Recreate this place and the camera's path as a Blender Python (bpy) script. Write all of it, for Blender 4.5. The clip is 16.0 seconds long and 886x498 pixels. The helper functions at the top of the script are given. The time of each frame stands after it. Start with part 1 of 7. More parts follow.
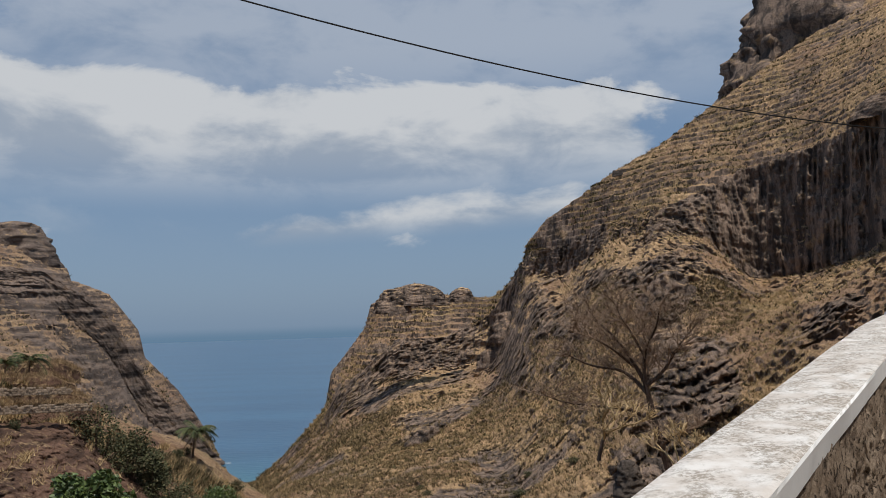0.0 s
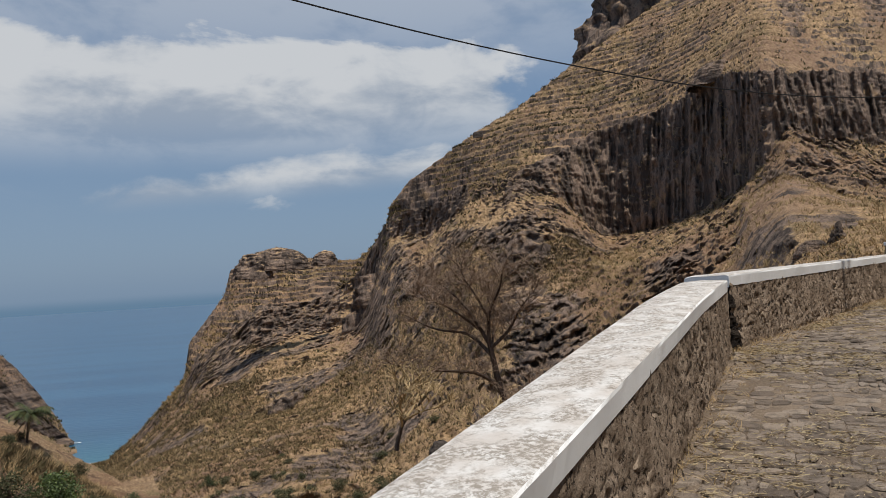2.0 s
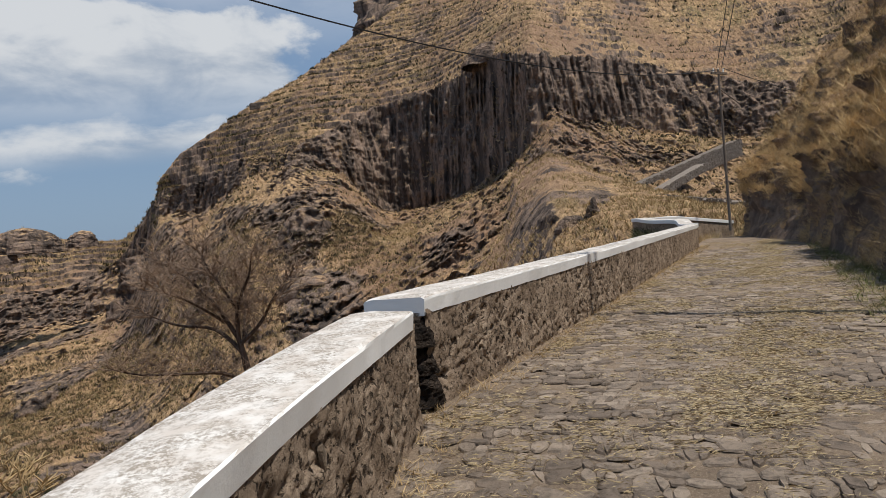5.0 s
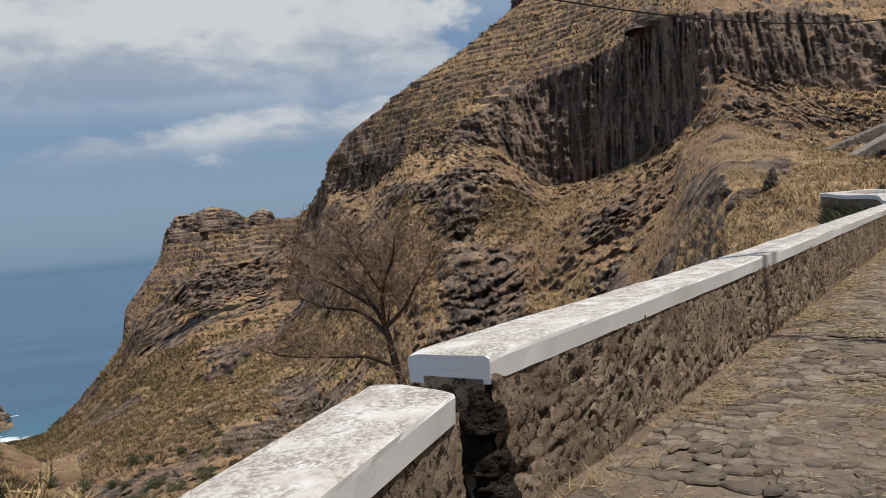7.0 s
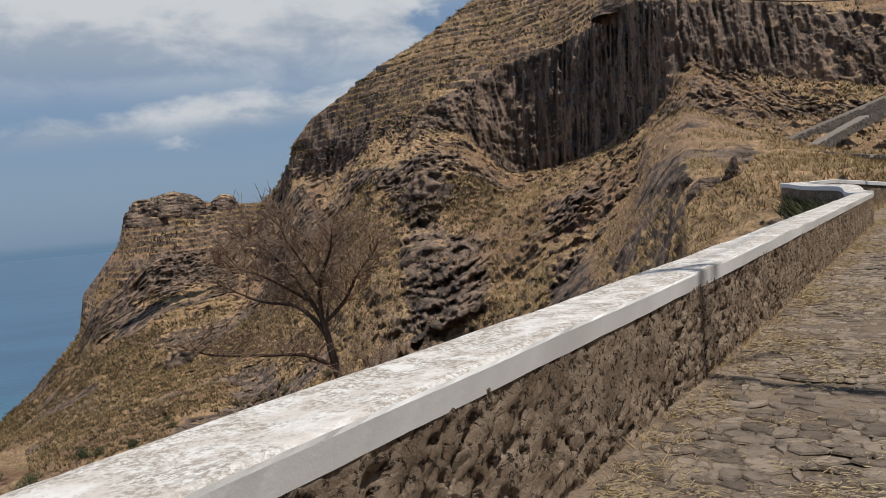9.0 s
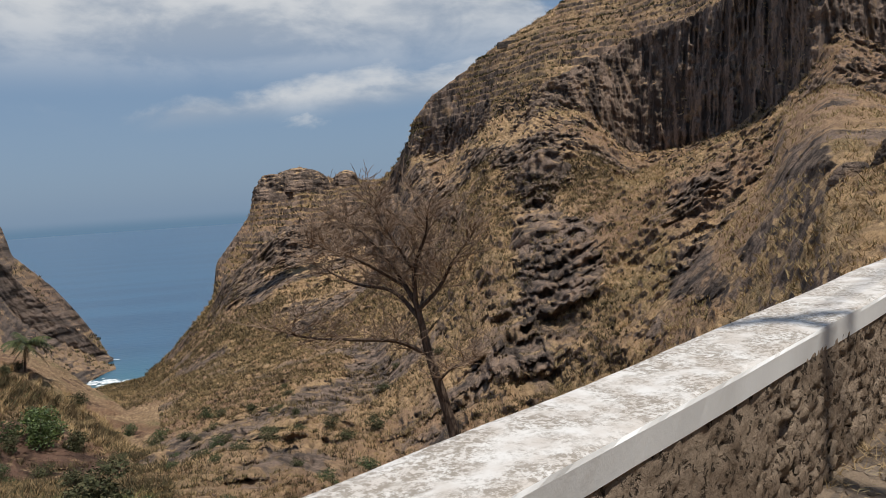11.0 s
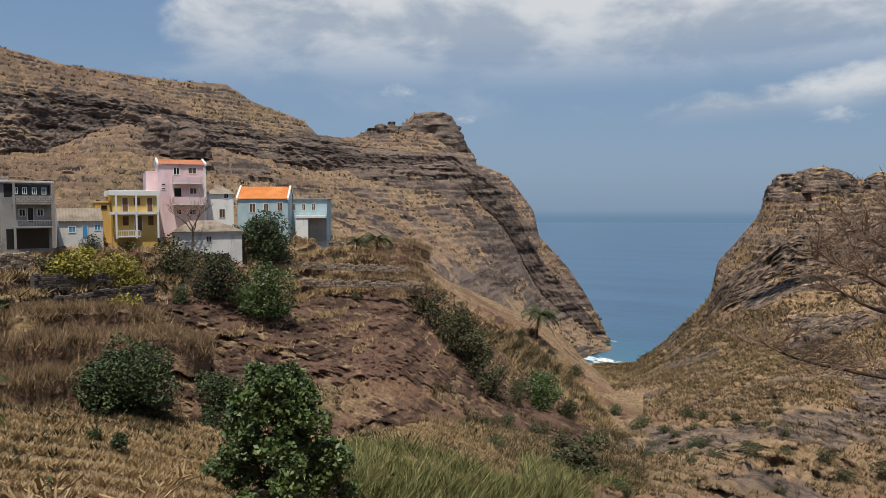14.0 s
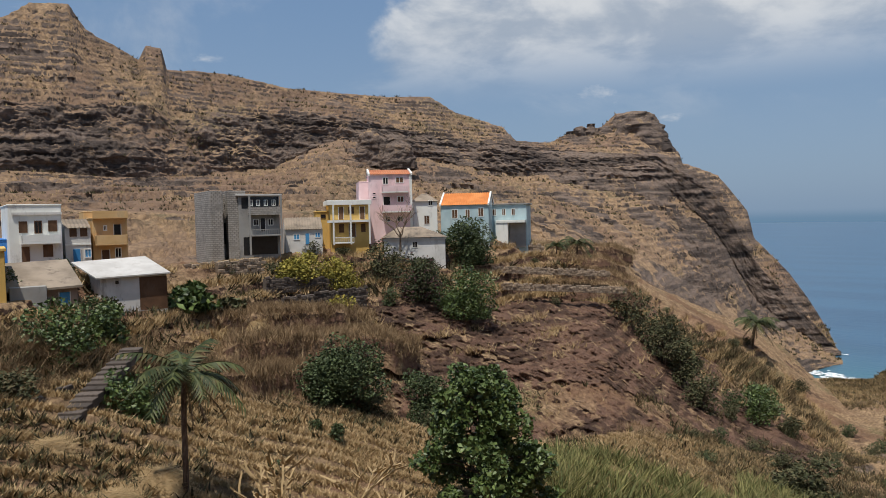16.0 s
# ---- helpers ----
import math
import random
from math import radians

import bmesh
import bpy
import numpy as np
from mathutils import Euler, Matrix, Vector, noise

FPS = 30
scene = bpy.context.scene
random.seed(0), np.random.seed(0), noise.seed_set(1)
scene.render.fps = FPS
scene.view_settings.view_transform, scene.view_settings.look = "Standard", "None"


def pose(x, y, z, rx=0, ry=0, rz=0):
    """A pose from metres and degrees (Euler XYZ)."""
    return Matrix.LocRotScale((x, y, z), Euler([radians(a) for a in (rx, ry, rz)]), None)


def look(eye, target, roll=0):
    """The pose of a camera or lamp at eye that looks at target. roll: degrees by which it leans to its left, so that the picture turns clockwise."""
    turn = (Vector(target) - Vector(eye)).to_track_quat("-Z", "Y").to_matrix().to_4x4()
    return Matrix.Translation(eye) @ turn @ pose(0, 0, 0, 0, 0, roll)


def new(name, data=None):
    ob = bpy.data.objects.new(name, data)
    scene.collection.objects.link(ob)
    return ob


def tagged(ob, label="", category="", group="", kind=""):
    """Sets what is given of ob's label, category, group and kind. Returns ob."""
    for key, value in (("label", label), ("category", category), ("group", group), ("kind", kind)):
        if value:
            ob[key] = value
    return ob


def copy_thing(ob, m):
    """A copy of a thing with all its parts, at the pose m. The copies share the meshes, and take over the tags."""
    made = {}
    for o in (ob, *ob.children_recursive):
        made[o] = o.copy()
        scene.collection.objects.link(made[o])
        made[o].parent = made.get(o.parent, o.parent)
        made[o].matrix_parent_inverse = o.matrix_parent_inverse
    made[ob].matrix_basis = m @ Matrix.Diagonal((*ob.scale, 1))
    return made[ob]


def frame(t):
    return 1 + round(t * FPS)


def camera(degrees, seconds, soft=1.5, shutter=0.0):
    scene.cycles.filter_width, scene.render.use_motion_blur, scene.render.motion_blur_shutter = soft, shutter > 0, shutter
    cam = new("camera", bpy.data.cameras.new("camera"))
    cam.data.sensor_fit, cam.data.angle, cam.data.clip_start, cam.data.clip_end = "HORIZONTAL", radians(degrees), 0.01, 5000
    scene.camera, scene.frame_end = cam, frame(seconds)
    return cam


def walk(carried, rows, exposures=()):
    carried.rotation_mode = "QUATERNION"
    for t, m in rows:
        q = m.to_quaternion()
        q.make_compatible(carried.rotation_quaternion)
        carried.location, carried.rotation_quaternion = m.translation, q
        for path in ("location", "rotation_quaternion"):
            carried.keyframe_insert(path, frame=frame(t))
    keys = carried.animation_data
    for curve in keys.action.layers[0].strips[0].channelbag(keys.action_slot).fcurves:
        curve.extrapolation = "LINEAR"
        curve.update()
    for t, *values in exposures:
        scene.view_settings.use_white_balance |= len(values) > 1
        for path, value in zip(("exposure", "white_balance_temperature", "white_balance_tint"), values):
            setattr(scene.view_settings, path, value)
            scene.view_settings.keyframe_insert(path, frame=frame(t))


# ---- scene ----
cam = camera(63.3, 16.0, 0.8)
PATH = [
    (0, (-0.81, -0.403, 2.005), (-0.825, 1.587, 2.207), -1.8),
    (0.5, (-0.406, -0.04, 2.015), (-0.239, 1.945, 2.197), -3.0),
    (1, (-0.107, 0.382, 2.046), (0.079, 2.371, 2.148), -3.6),
    (1.5, (0.225, 0.85, 2.103), (0.542, 2.822, 2.204), -4.3),
    (2, (0.675, 1.279, 2.151), (1.022, 3.247, 2.23), -3.5),
    (2.5, (1.069, 1.8, 2.181), (1.594, 3.728, 2.249), -3.6),
    (3, (1.593, 2.241, 2.191), (2.355, 4.089, 2.232), -4.3),
    (3.5, (1.969, 2.698, 2.226), (2.748, 4.54, 2.238), -4.1),
    (4, (2.385, 3.212, 2.302), (3.211, 5.034, 2.302), -4.3),
    (6.5, (4.166, 5.214, 2.589), (5.087, 6.988, 2.514), -5.0),
    (7, (4.476, 5.681, 2.656), (4.95, 7.623, 2.593), -5.4),
    (7.5, (4.72, 6.175, 2.685), (5.056, 8.146, 2.624), -5.8),
    (8, (5.178, 6.575, 2.675), (5.673, 8.511, 2.584), -6.3),
    (10.5, (6.978, 8.492, 2.806), (7.545, 10.406, 2.678), -4.6),
    (11, (7.171, 8.782, 2.86), (7.401, 10.763, 2.716), -3.9),
    (11.5, (7.266, 9.01, 2.883), (7.08, 10.997, 2.754), -4.0),
    (12, (7.463, 9.17, 2.946), (6.804, 11.055, 2.844), -1.9),
    (12.5, (7.519, 9.263, 2.966), (6.672, 11.072, 2.878), 0.2),
    (13, (7.557, 9.334, 2.988), (6.679, 11.128, 2.895), 0.1),
    (13.5, (7.562, 9.376, 2.974), (6.595, 11.124, 2.869), 0.5),
    (14, (7.495, 9.379, 2.964), (6.437, 11.073, 2.857), -0.1),
    (14.5, (7.436, 9.437, 2.933), (6.322, 11.095, 2.828), -0.8),
    (15, (7.382, 9.477, 2.903), (6.215, 11.098, 2.802), -0.9),
    (15.5, (7.378, 9.481, 2.902), (6.086, 11.005, 2.803), -1.1),
    (16, (7.403, 9.441, 2.88), (5.923, 10.783, 2.793), -1.3),
]
walk(cam, [(t, look(eye, target, roll)) for t, eye, target, roll in PATH],
     [(0.0, -0.12), (2.5, -0.08), (3.5, 0.09), (4.0, 0.05), (6.5, 0.12), (7.0, -0.02), (8.0, -0.09), (10.5, 0.0), (11.5, -0.07), (12.5, 0.05), (16.0, 0.08)])

# ---- sky, sun and exposure ----
SUN_AZ, SUN_EL = 150.0, 71.0
world = bpy.data.worlds.new("world")
scene.world = world
world.use_nodes = True


class Nodes:
    """Short hand for a node tree."""

    def __init__(self, tree):
        self.t = tree
        tree.nodes.clear()

    def add(self, kind, ins=None):
        n = self.t.nodes.new(kind)
        for k, v in (ins or {}).items():
            self.put(n.inputs[k], v)
        return n

    def put(self, socket, v):
        if isinstance(v, bpy.types.NodeSocket):
            self.t.links.new(v, socket)
        elif isinstance(v, bpy.types.Node):
            self.t.links.new(v.outputs[0], socket)
        else:
            socket.default_value = v

    def math(self, op, a, b=0.0, clamp=False):
        n = self.add("ShaderNodeMath")
        n.operation, n.use_clamp = op, clamp
        self.put(n.inputs[0], a)
        self.put(n.inputs[1], b)
        return n.outputs[0]

    def ramp(self, v, lo, hi, a=0.0, b=1.0):
        n = self.add("ShaderNodeMapRange")
        n.interpolation_type = "SMOOTHSTEP"
        for i, x in enumerate((v, lo, hi, a, b)):
            self.put(n.inputs[i], x)
        return n.outputs[0]

    def mix(self, f, a, b, blend="MIX"):
        n = self.add("ShaderNodeMix")
        n.data_type, n.blend_type = "RGBA", blend
        self.put(n.inputs[0], f)
        self.put(n.inputs[6], a)
        self.put(n.inputs[7], b)
        return n.outputs[2]

    def noise(self, vec, scale, detail=5.0, rough=0.55, dist=0.0):
        n = self.add("ShaderNodeTexNoise", {"Scale": scale, "Detail": detail, "Roughness": rough, "Distortion": dist})
        if vec is not None:
            self.put(n.inputs["Vector"], vec)
        return n.outputs["Fac"]

    def voro(self, vec, scale, feature="F1", out="Distance", rnd=1.0):
        n = self.add("ShaderNodeTexVoronoi", {"Scale": scale, "Randomness": rnd})
        n.feature = feature
        self.put(n.inputs["Vector"], vec)
        return n.outputs[out]

    def scaled(self, vec, x, y, z):
        n = self.add("ShaderNodeVectorMath")
        n.operation = "MULTIPLY"
        self.put(n.inputs[0], vec)
        n.inputs[1].default_value = (x, y, z)
        return n.outputs[0]


def sky():
    n = Nodes(world.node_tree)
    way = n.add("ShaderNodeTexCoord").outputs["Generated"]
    sep = n.add("ShaderNodeSeparateXYZ", {0: way})
    x, y, z = sep.outputs
    az = n.math("MULTIPLY", n.math("ARCTAN2", x, y), 57.2958)
    el = n.math("MULTIPLY", n.math("ARCSINE", z), 57.2958)
    air = n.add("ShaderNodeTexSky")
    air.sky_type, air.sun_disc, air.sun_elevation, air.sun_rotation = "NISHITA", False, radians(SUN_EL), radians(SUN_AZ)
    air.altitude, air.air_density, air.dust_density, air.ozone_density = 80.0, 1.0, 2.2, 1.3
    # clouds drift in banks: wispy noise shaped by long low bands of cumulus
    vec = n.scaled(way, 1.0, 1.0, 2.2)
    puff = n.noise(vec, 7.0, 9.0, 0.56, 0.25)
    wisp = n.noise(vec, 3.1, 8.0, 0.62, 0.5)

    def bank(a0, a1, e0, e1, fade, lump, slant=0.0):
        """A bank of cumulus between two bearings and two heights: a lumpy crisp top over a base that fades away."""
        e = n.math("SUBTRACT", el, n.math("MULTIPLY", n.math("SUBTRACT", az, a0), slant))
        ends = n.math("MULTIPLY", n.ramp(az, a0 - 5, a0 + 6), n.ramp(az, a1 - 6, a1 + 5, 1.0, 0.0))
        top = n.ramp(e, e1 - 3.0, e1 + 3.0, 1.0, 0.0)
        rough = n.math("ADD", n.math("MULTIPLY", wisp, 0.9), n.math("MULTIPLY", puff, 0.75))
        dens = n.math("ADD", n.math("MULTIPLY", ends, top), n.math("MULTIPLY", n.math("SUBTRACT", rough, 0.82), lump))
        return n.math("MULTIPLY", n.ramp(dens, 0.30, 0.72), n.ramp(e, e0 - fade, e0 + fade))

    big = n.math("MULTIPLY", bank(-53, 17, 11.6, 18.8, 3.2, 2.0), n.ramp(az, -56, -47, 0.75, 1.0))
    big = n.math("MAXIMUM", big, n.math("MULTIPLY", bank(-34, 30, 17.0, 32.0, 5.0, 1.8), 0.5))
    small = n.math("MULTIPLY", bank(-17, 16, 6.9, 8.4, 1.2, 1.5, 0.05), 0.85)
    puffs = n.math("MULTIPLY", n.ramp(puff, 0.60, 0.72), n.math("MULTIPLY", n.ramp(el, 4.5, 7.0), n.ramp(el, 12.0, 16.0, 0.55, 0.25)))
    veil = n.math("MULTIPLY", n.ramp(wisp, 0.45, 0.70), n.ramp(el, 3.0, 14.0, 0.0, 0.38))
    cover = n.math("MAXIMUM", n.math("MAXIMUM", n.math("MULTIPLY", big, 0.9), small), n.math("MAXIMUM", puffs, veil), True)
    rise = n.math("MAXIMUM", n.ramp(el, 12.0, 18.5, -0.08, 0.12), n.math("MULTIPLY", n.ramp(el, 6.3, 9.0, -0.10, 0.14), n.ramp(el, 10.5, 12.0, 1.0, 0.0)))
    lit = n.math("ADD", puff, rise)
    shade = n.mix(n.ramp(lit, 0.40, 0.66), (4.5, 5.2, 6.2, 1), (8.3, 8.5, 8.7, 1))
    haze = n.mix(n.ramp(el, -1.0, 24.0), (3.1, 4.5, 6.4, 1), (2.0, 3.5, 6.0, 1))
    clear = n.mix(0.75, air.outputs[0], haze)
    skies = n.mix(cover, clear, shade)
    # beyond the last of the sea
    skies = n.mix(n.ramp(el, -0.75, 0.15), (1.7, 2.9, 4.3, 1), skies)
    bg = n.add("ShaderNodeBackground", {"Color": skies, "Strength": 0.079})
    n.add("ShaderNodeOutputWorld", {"Surface": bg})


sky()
sun = new("sun", bpy.data.lights.new("sun", "SUN"))
sun.data.energy, sun.data.angle, sun.data.color = 3.95, radians(0.6), (1.0, 0.95, 0.87)
sx, sy = math.sin(radians(SUN_AZ)) * math.cos(radians(SUN_EL)), math.cos(radians(SUN_AZ)) * math.cos(radians(SUN_EL))
sun.matrix_world = look((sx * 100, sy * 100, math.sin(radians(SUN_EL)) * 100), (0, 0, 0))


# ---- materials ----
def material(name, build, rough=0.9, spec=0.25, metal=0.0):
    """build(n, vec) gives a colour and, if wanted, a height for the bump with its strength and depth."""
    m = bpy.data.materials.new(name)
    m.use_nodes = True
    n = Nodes(m.node_tree)
    vec = n.add("ShaderNodeNewGeometry").outputs["Position"]
    got = build(n, vec)
    colour, bump = got if isinstance(got, tuple) and len(got) == 2 else (got, None)
    b = n.add("ShaderNodeBsdfPrincipled", {"Base Color": colour, "Roughness": rough, "Metallic": metal, "Specular IOR Level": spec})
    if bump:
        h, strength, depth = bump
        n.put(b.inputs["Normal"], n.add("ShaderNodeBump", {"Height": h, "Strength": strength, "Distance": depth}))
    n.add("ShaderNodeOutputMaterial", {"Surface": b})
    return m


def c(r, g, b):
    return (r, g, b, 1.0)


def hill_material(name, straw, straw2, earth, rock, rock2, green, grain, upright=False):
    """Dry mountain ground: straw and scrub on the easy slopes, bare layered rock where it is steep."""

    def build(n, vec):
        geo = n.add("ShaderNodeNewGeometry")
        nz = n.add("ShaderNodeSeparateXYZ", {0: geo.outputs["Normal"]}).outputs[2]
        marks = n.add("ShaderNodeAttribute")
        marks.attribute_name = "rock"
        marked = marks.outputs["Fac"]
        big = n.noise(vec, 0.045 / grain, 4.0, 0.6)
        mid = n.noise(vec, 0.22 / grain, 6.0, 0.65)
        fine = n.noise(vec, 1.4 / grain, 6.0, 0.7)
        tuft = n.voro(vec, 1.1 / grain)
        side, up = (0.30, 0.05) if upright else (0.03, 0.42)
        lay = n.noise(n.scaled(vec, side / grain, side / grain, up / grain), 1.0, 6.0, 0.62, 0.6)
        dry = n.mix(n.ramp(mid, 0.36, 0.62), straw, straw2)
        dry = n.mix(n.ramp(tuft, 0.25, 0.75, 0.0, 0.55), dry, earth)
        dry = n.mix(n.math("MULTIPLY", n.ramp(big, 0.50, 0.66), n.ramp(fine, 0.40, 0.62)), dry, green)
        dry = n.mix(n.ramp(fine, 0.5, 0.72, 0.0, 0.65), dry, earth)
        # bare earth between the rows, with the troughs' shade put into its colour
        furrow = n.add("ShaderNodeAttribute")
        furrow.attribute_name = "soil_shade"
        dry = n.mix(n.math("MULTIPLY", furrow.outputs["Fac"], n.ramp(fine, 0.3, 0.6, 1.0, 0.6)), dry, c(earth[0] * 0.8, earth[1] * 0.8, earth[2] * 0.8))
        talus = n.noise(vec, 0.028 / grain, 3.0, 0.5, 0.8)
        dry = n.mix(n.ramp(talus, 0.46, 0.62, 0.0, 0.62), dry, c(rock2[0] * 0.92, rock2[1] * 0.80, rock2[2] * 0.74))
        stone = n.mix(n.ramp(lay, 0.38, 0.62), rock, rock2)
        stone = n.mix(n.ramp(fine, 0.46, 0.7, 0.0, 0.7), stone, rock)
        stone = n.mix(n.math("MULTIPLY", n.ramp(mid, 0.56, 0.68), 0.5), stone, straw2)
        steep = n.math("ADD", n.ramp(nz, 0.30, 0.72, 0.62, 0.0), n.math("MULTIPLY", marked, 0.72))
        steep = n.math("ADD", steep, n.math("MULTIPLY", n.math("SUBTRACT", mid, 0.5), 1.8))
        f = n.ramp(steep, 0.42, 0.66)
        h = n.math("ADD", n.math("MULTIPLY", mid, 1.0), n.math("MULTIPLY", fine, 0.5))
        return n.mix(f, dry, stone), (h, 1.0, 1.8 * grain)

    return material(name, build, 0.95, 0.1)


m_right = hill_material("dry_hill", c(0.64, 0.43, 0.238), c(0.50, 0.33, 0.182), c(0.23, 0.150, 0.094), c(0.088, 0.070, 0.060),
                        c(0.34, 0.245, 0.186), c(0.19, 0.165, 0.08), 1.0, True)
m_left = hill_material("layered_hill", c(0.50, 0.335, 0.195), c(0.36, 0.242, 0.152), c(0.20, 0.140, 0.102), c(0.088, 0.070, 0.061),
                       c(0.26, 0.196, 0.158), c(0.19, 0.16, 0.09), 1.6)
m_village = hill_material("terraced_earth", c(0.50, 0.345, 0.200), c(0.34, 0.225, 0.130), c(0.135, 0.084, 0.056), c(0.068, 0.043, 0.033),
                          c(0.215, 0.127, 0.090), c(0.14, 0.135, 0.058), 0.45)
m_near = hill_material("dry_bank", c(0.50, 0.325, 0.155), c(0.37, 0.235, 0.118), c(0.19, 0.122, 0.077), c(0.14, 0.106, 0.086),
                       c(0.31, 0.225, 0.165), c(0.15, 0.145, 0.055), 0.2, True)


def sea_build(n, vec):
    y = n.add("ShaderNodeSeparateXYZ", {0: vec}).outputs[1]
    chop = n.noise(n.scaled(vec, 0.16, 0.5, 1.0), 0.35, 6.0, 0.62, 0.4)
    drift = n.noise(n.scaled(vec, 0.25, 1.0, 1.0), 0.02, 4.0, 0.6)
    deep = n.mix(n.ramp(drift, 0.4, 0.62), c(0.018, 0.075, 0.15), c(0.026, 0.10, 0.185))
    shore = n.math("ADD", y, n.math("MULTIPLY", n.math("SUBTRACT", drift, 0.5), 160.0))
    col = n.mix(n.ramp(shore, 350.0, 490.0), c(0.03, 0.14, 0.19), deep)
    return col, (chop, 0.5, 0.8)


m_sea = material("sea_water", sea_build, 0.28, 0.5)
m_foam = material("foam", lambda n, v: (n.mix(n.ramp(n.noise(v, 0.6, 5.0), 0.4, 0.6), c(0.55, 0.62, 0.64), c(0.85, 0.87, 0.88)), (n.noise(v, 1.5), 0.6, 0.5)), 0.8)


def lime_build(n, v):
    grime = n.noise(v, 3.6, 6.0, 0.72, 0.3)
    spots = n.noise(n.scaled(v, 1.0, 1.0, 0.4), 38.0, 6.0, 0.78)
    nz = n.add("ShaderNodeSeparateXYZ", {0: n.add("ShaderNodeNewGeometry").outputs["Normal"]}).outputs[2]
    flat = n.ramp(nz, 0.75, 0.95)
    f = n.math("MULTIPLY", n.math("MULTIPLY", n.ramp(grime, 0.38, 0.56), n.ramp(spots, 0.42, 0.56)), flat)
    base = n.mix(n.ramp(n.noise(v, 6.0, 5.0), 0.35, 0.65), c(0.57, 0.515, 0.46), c(0.70, 0.67, 0.63))
    base = n.mix(n.math("MULTIPLY", n.ramp(n.noise(v, 30.0, 3.0), 0.62, 0.72), 0.5), base, c(0.45, 0.41, 0.36))
    # upright sides: cleaner lime, lightened in the colour to make up for weak light
    base = n.mix(flat, c(0.83, 0.82, 0.80), base)
    return n.mix(n.math("MULTIPLY", f, 0.9), base, c(0.27, 0.23, 0.185)), (n.noise(v, 22.0, 6.0, 0.7), 0.30, 0.008)


m_lime = material("limewashed_coping", lime_build, 0.9, 0.2)


def masonry_build(n, v):
    a = n.noise(v, 3.0, 6.0, 0.65)
    b = n.noise(v, 26.0, 6.0, 0.75)
    col = n.mix(n.ramp(a, 0.38, 0.62), c(0.28, 0.207, 0.148), c(0.46, 0.352, 0.26))
    # holes in the mortar, the shade inside them painted near black
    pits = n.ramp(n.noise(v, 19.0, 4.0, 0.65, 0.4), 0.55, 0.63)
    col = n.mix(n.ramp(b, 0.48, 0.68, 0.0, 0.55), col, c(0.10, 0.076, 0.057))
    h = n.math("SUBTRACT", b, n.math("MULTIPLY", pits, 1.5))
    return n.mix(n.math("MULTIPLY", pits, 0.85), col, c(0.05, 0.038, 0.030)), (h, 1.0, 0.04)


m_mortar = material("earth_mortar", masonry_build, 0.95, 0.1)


def stone_build(dark, light):
    def build(n, v):
        rnd = n.add("ShaderNodeObjectInfo").outputs["Random"]
        isl = n.add("ShaderNodeNewGeometry").outputs["Random Per Island"]
        mixv = n.math("FRACT", n.math("ADD", rnd, n.math("MULTIPLY", isl, 3.7)))
        a = n.noise(v, 9.0, 6.0, 0.7)
        col = n.mix(mixv, dark, light)
        return n.mix(n.ramp(a, 0.42, 0.68, 0.0, 0.6), col, c(0.07, 0.058, 0.048)), (n.noise(v, 28.0, 7.0, 0.78), 1.0, 0.03)

    return build


m_wallstone = material("rubble_stone", stone_build(c(0.25, 0.188, 0.136), c(0.50, 0.385, 0.28)), 0.93, 0.15)
m_cobble = material("basalt_cobble", stone_build(c(0.19, 0.147, 0.114), c(0.43, 0.343, 0.264)), 0.85, 0.2)


def road_build(n, v):
    a = n.noise(v, 1.1, 6.0, 0.7)
    b = n.noise(v, 24.0, 6.0, 0.75)
    col = n.mix(n.ramp(a, 0.42, 0.62), c(0.185, 0.138, 0.10), c(0.275, 0.208, 0.150))
    col = n.mix(n.ramp(n.noise(v, 60.0, 4.0, 0.8), 0.5, 0.64, 0.0, 0.5), col, c(0.38, 0.31, 0.225))
    return n.mix(n.ramp(b, 0.5, 0.66, 0.0, 0.7), col, c(0.105, 0.082, 0.064)), (b, 0.9, 0.03)


m_road = material("road_joints", road_build, 0.95, 0.1)


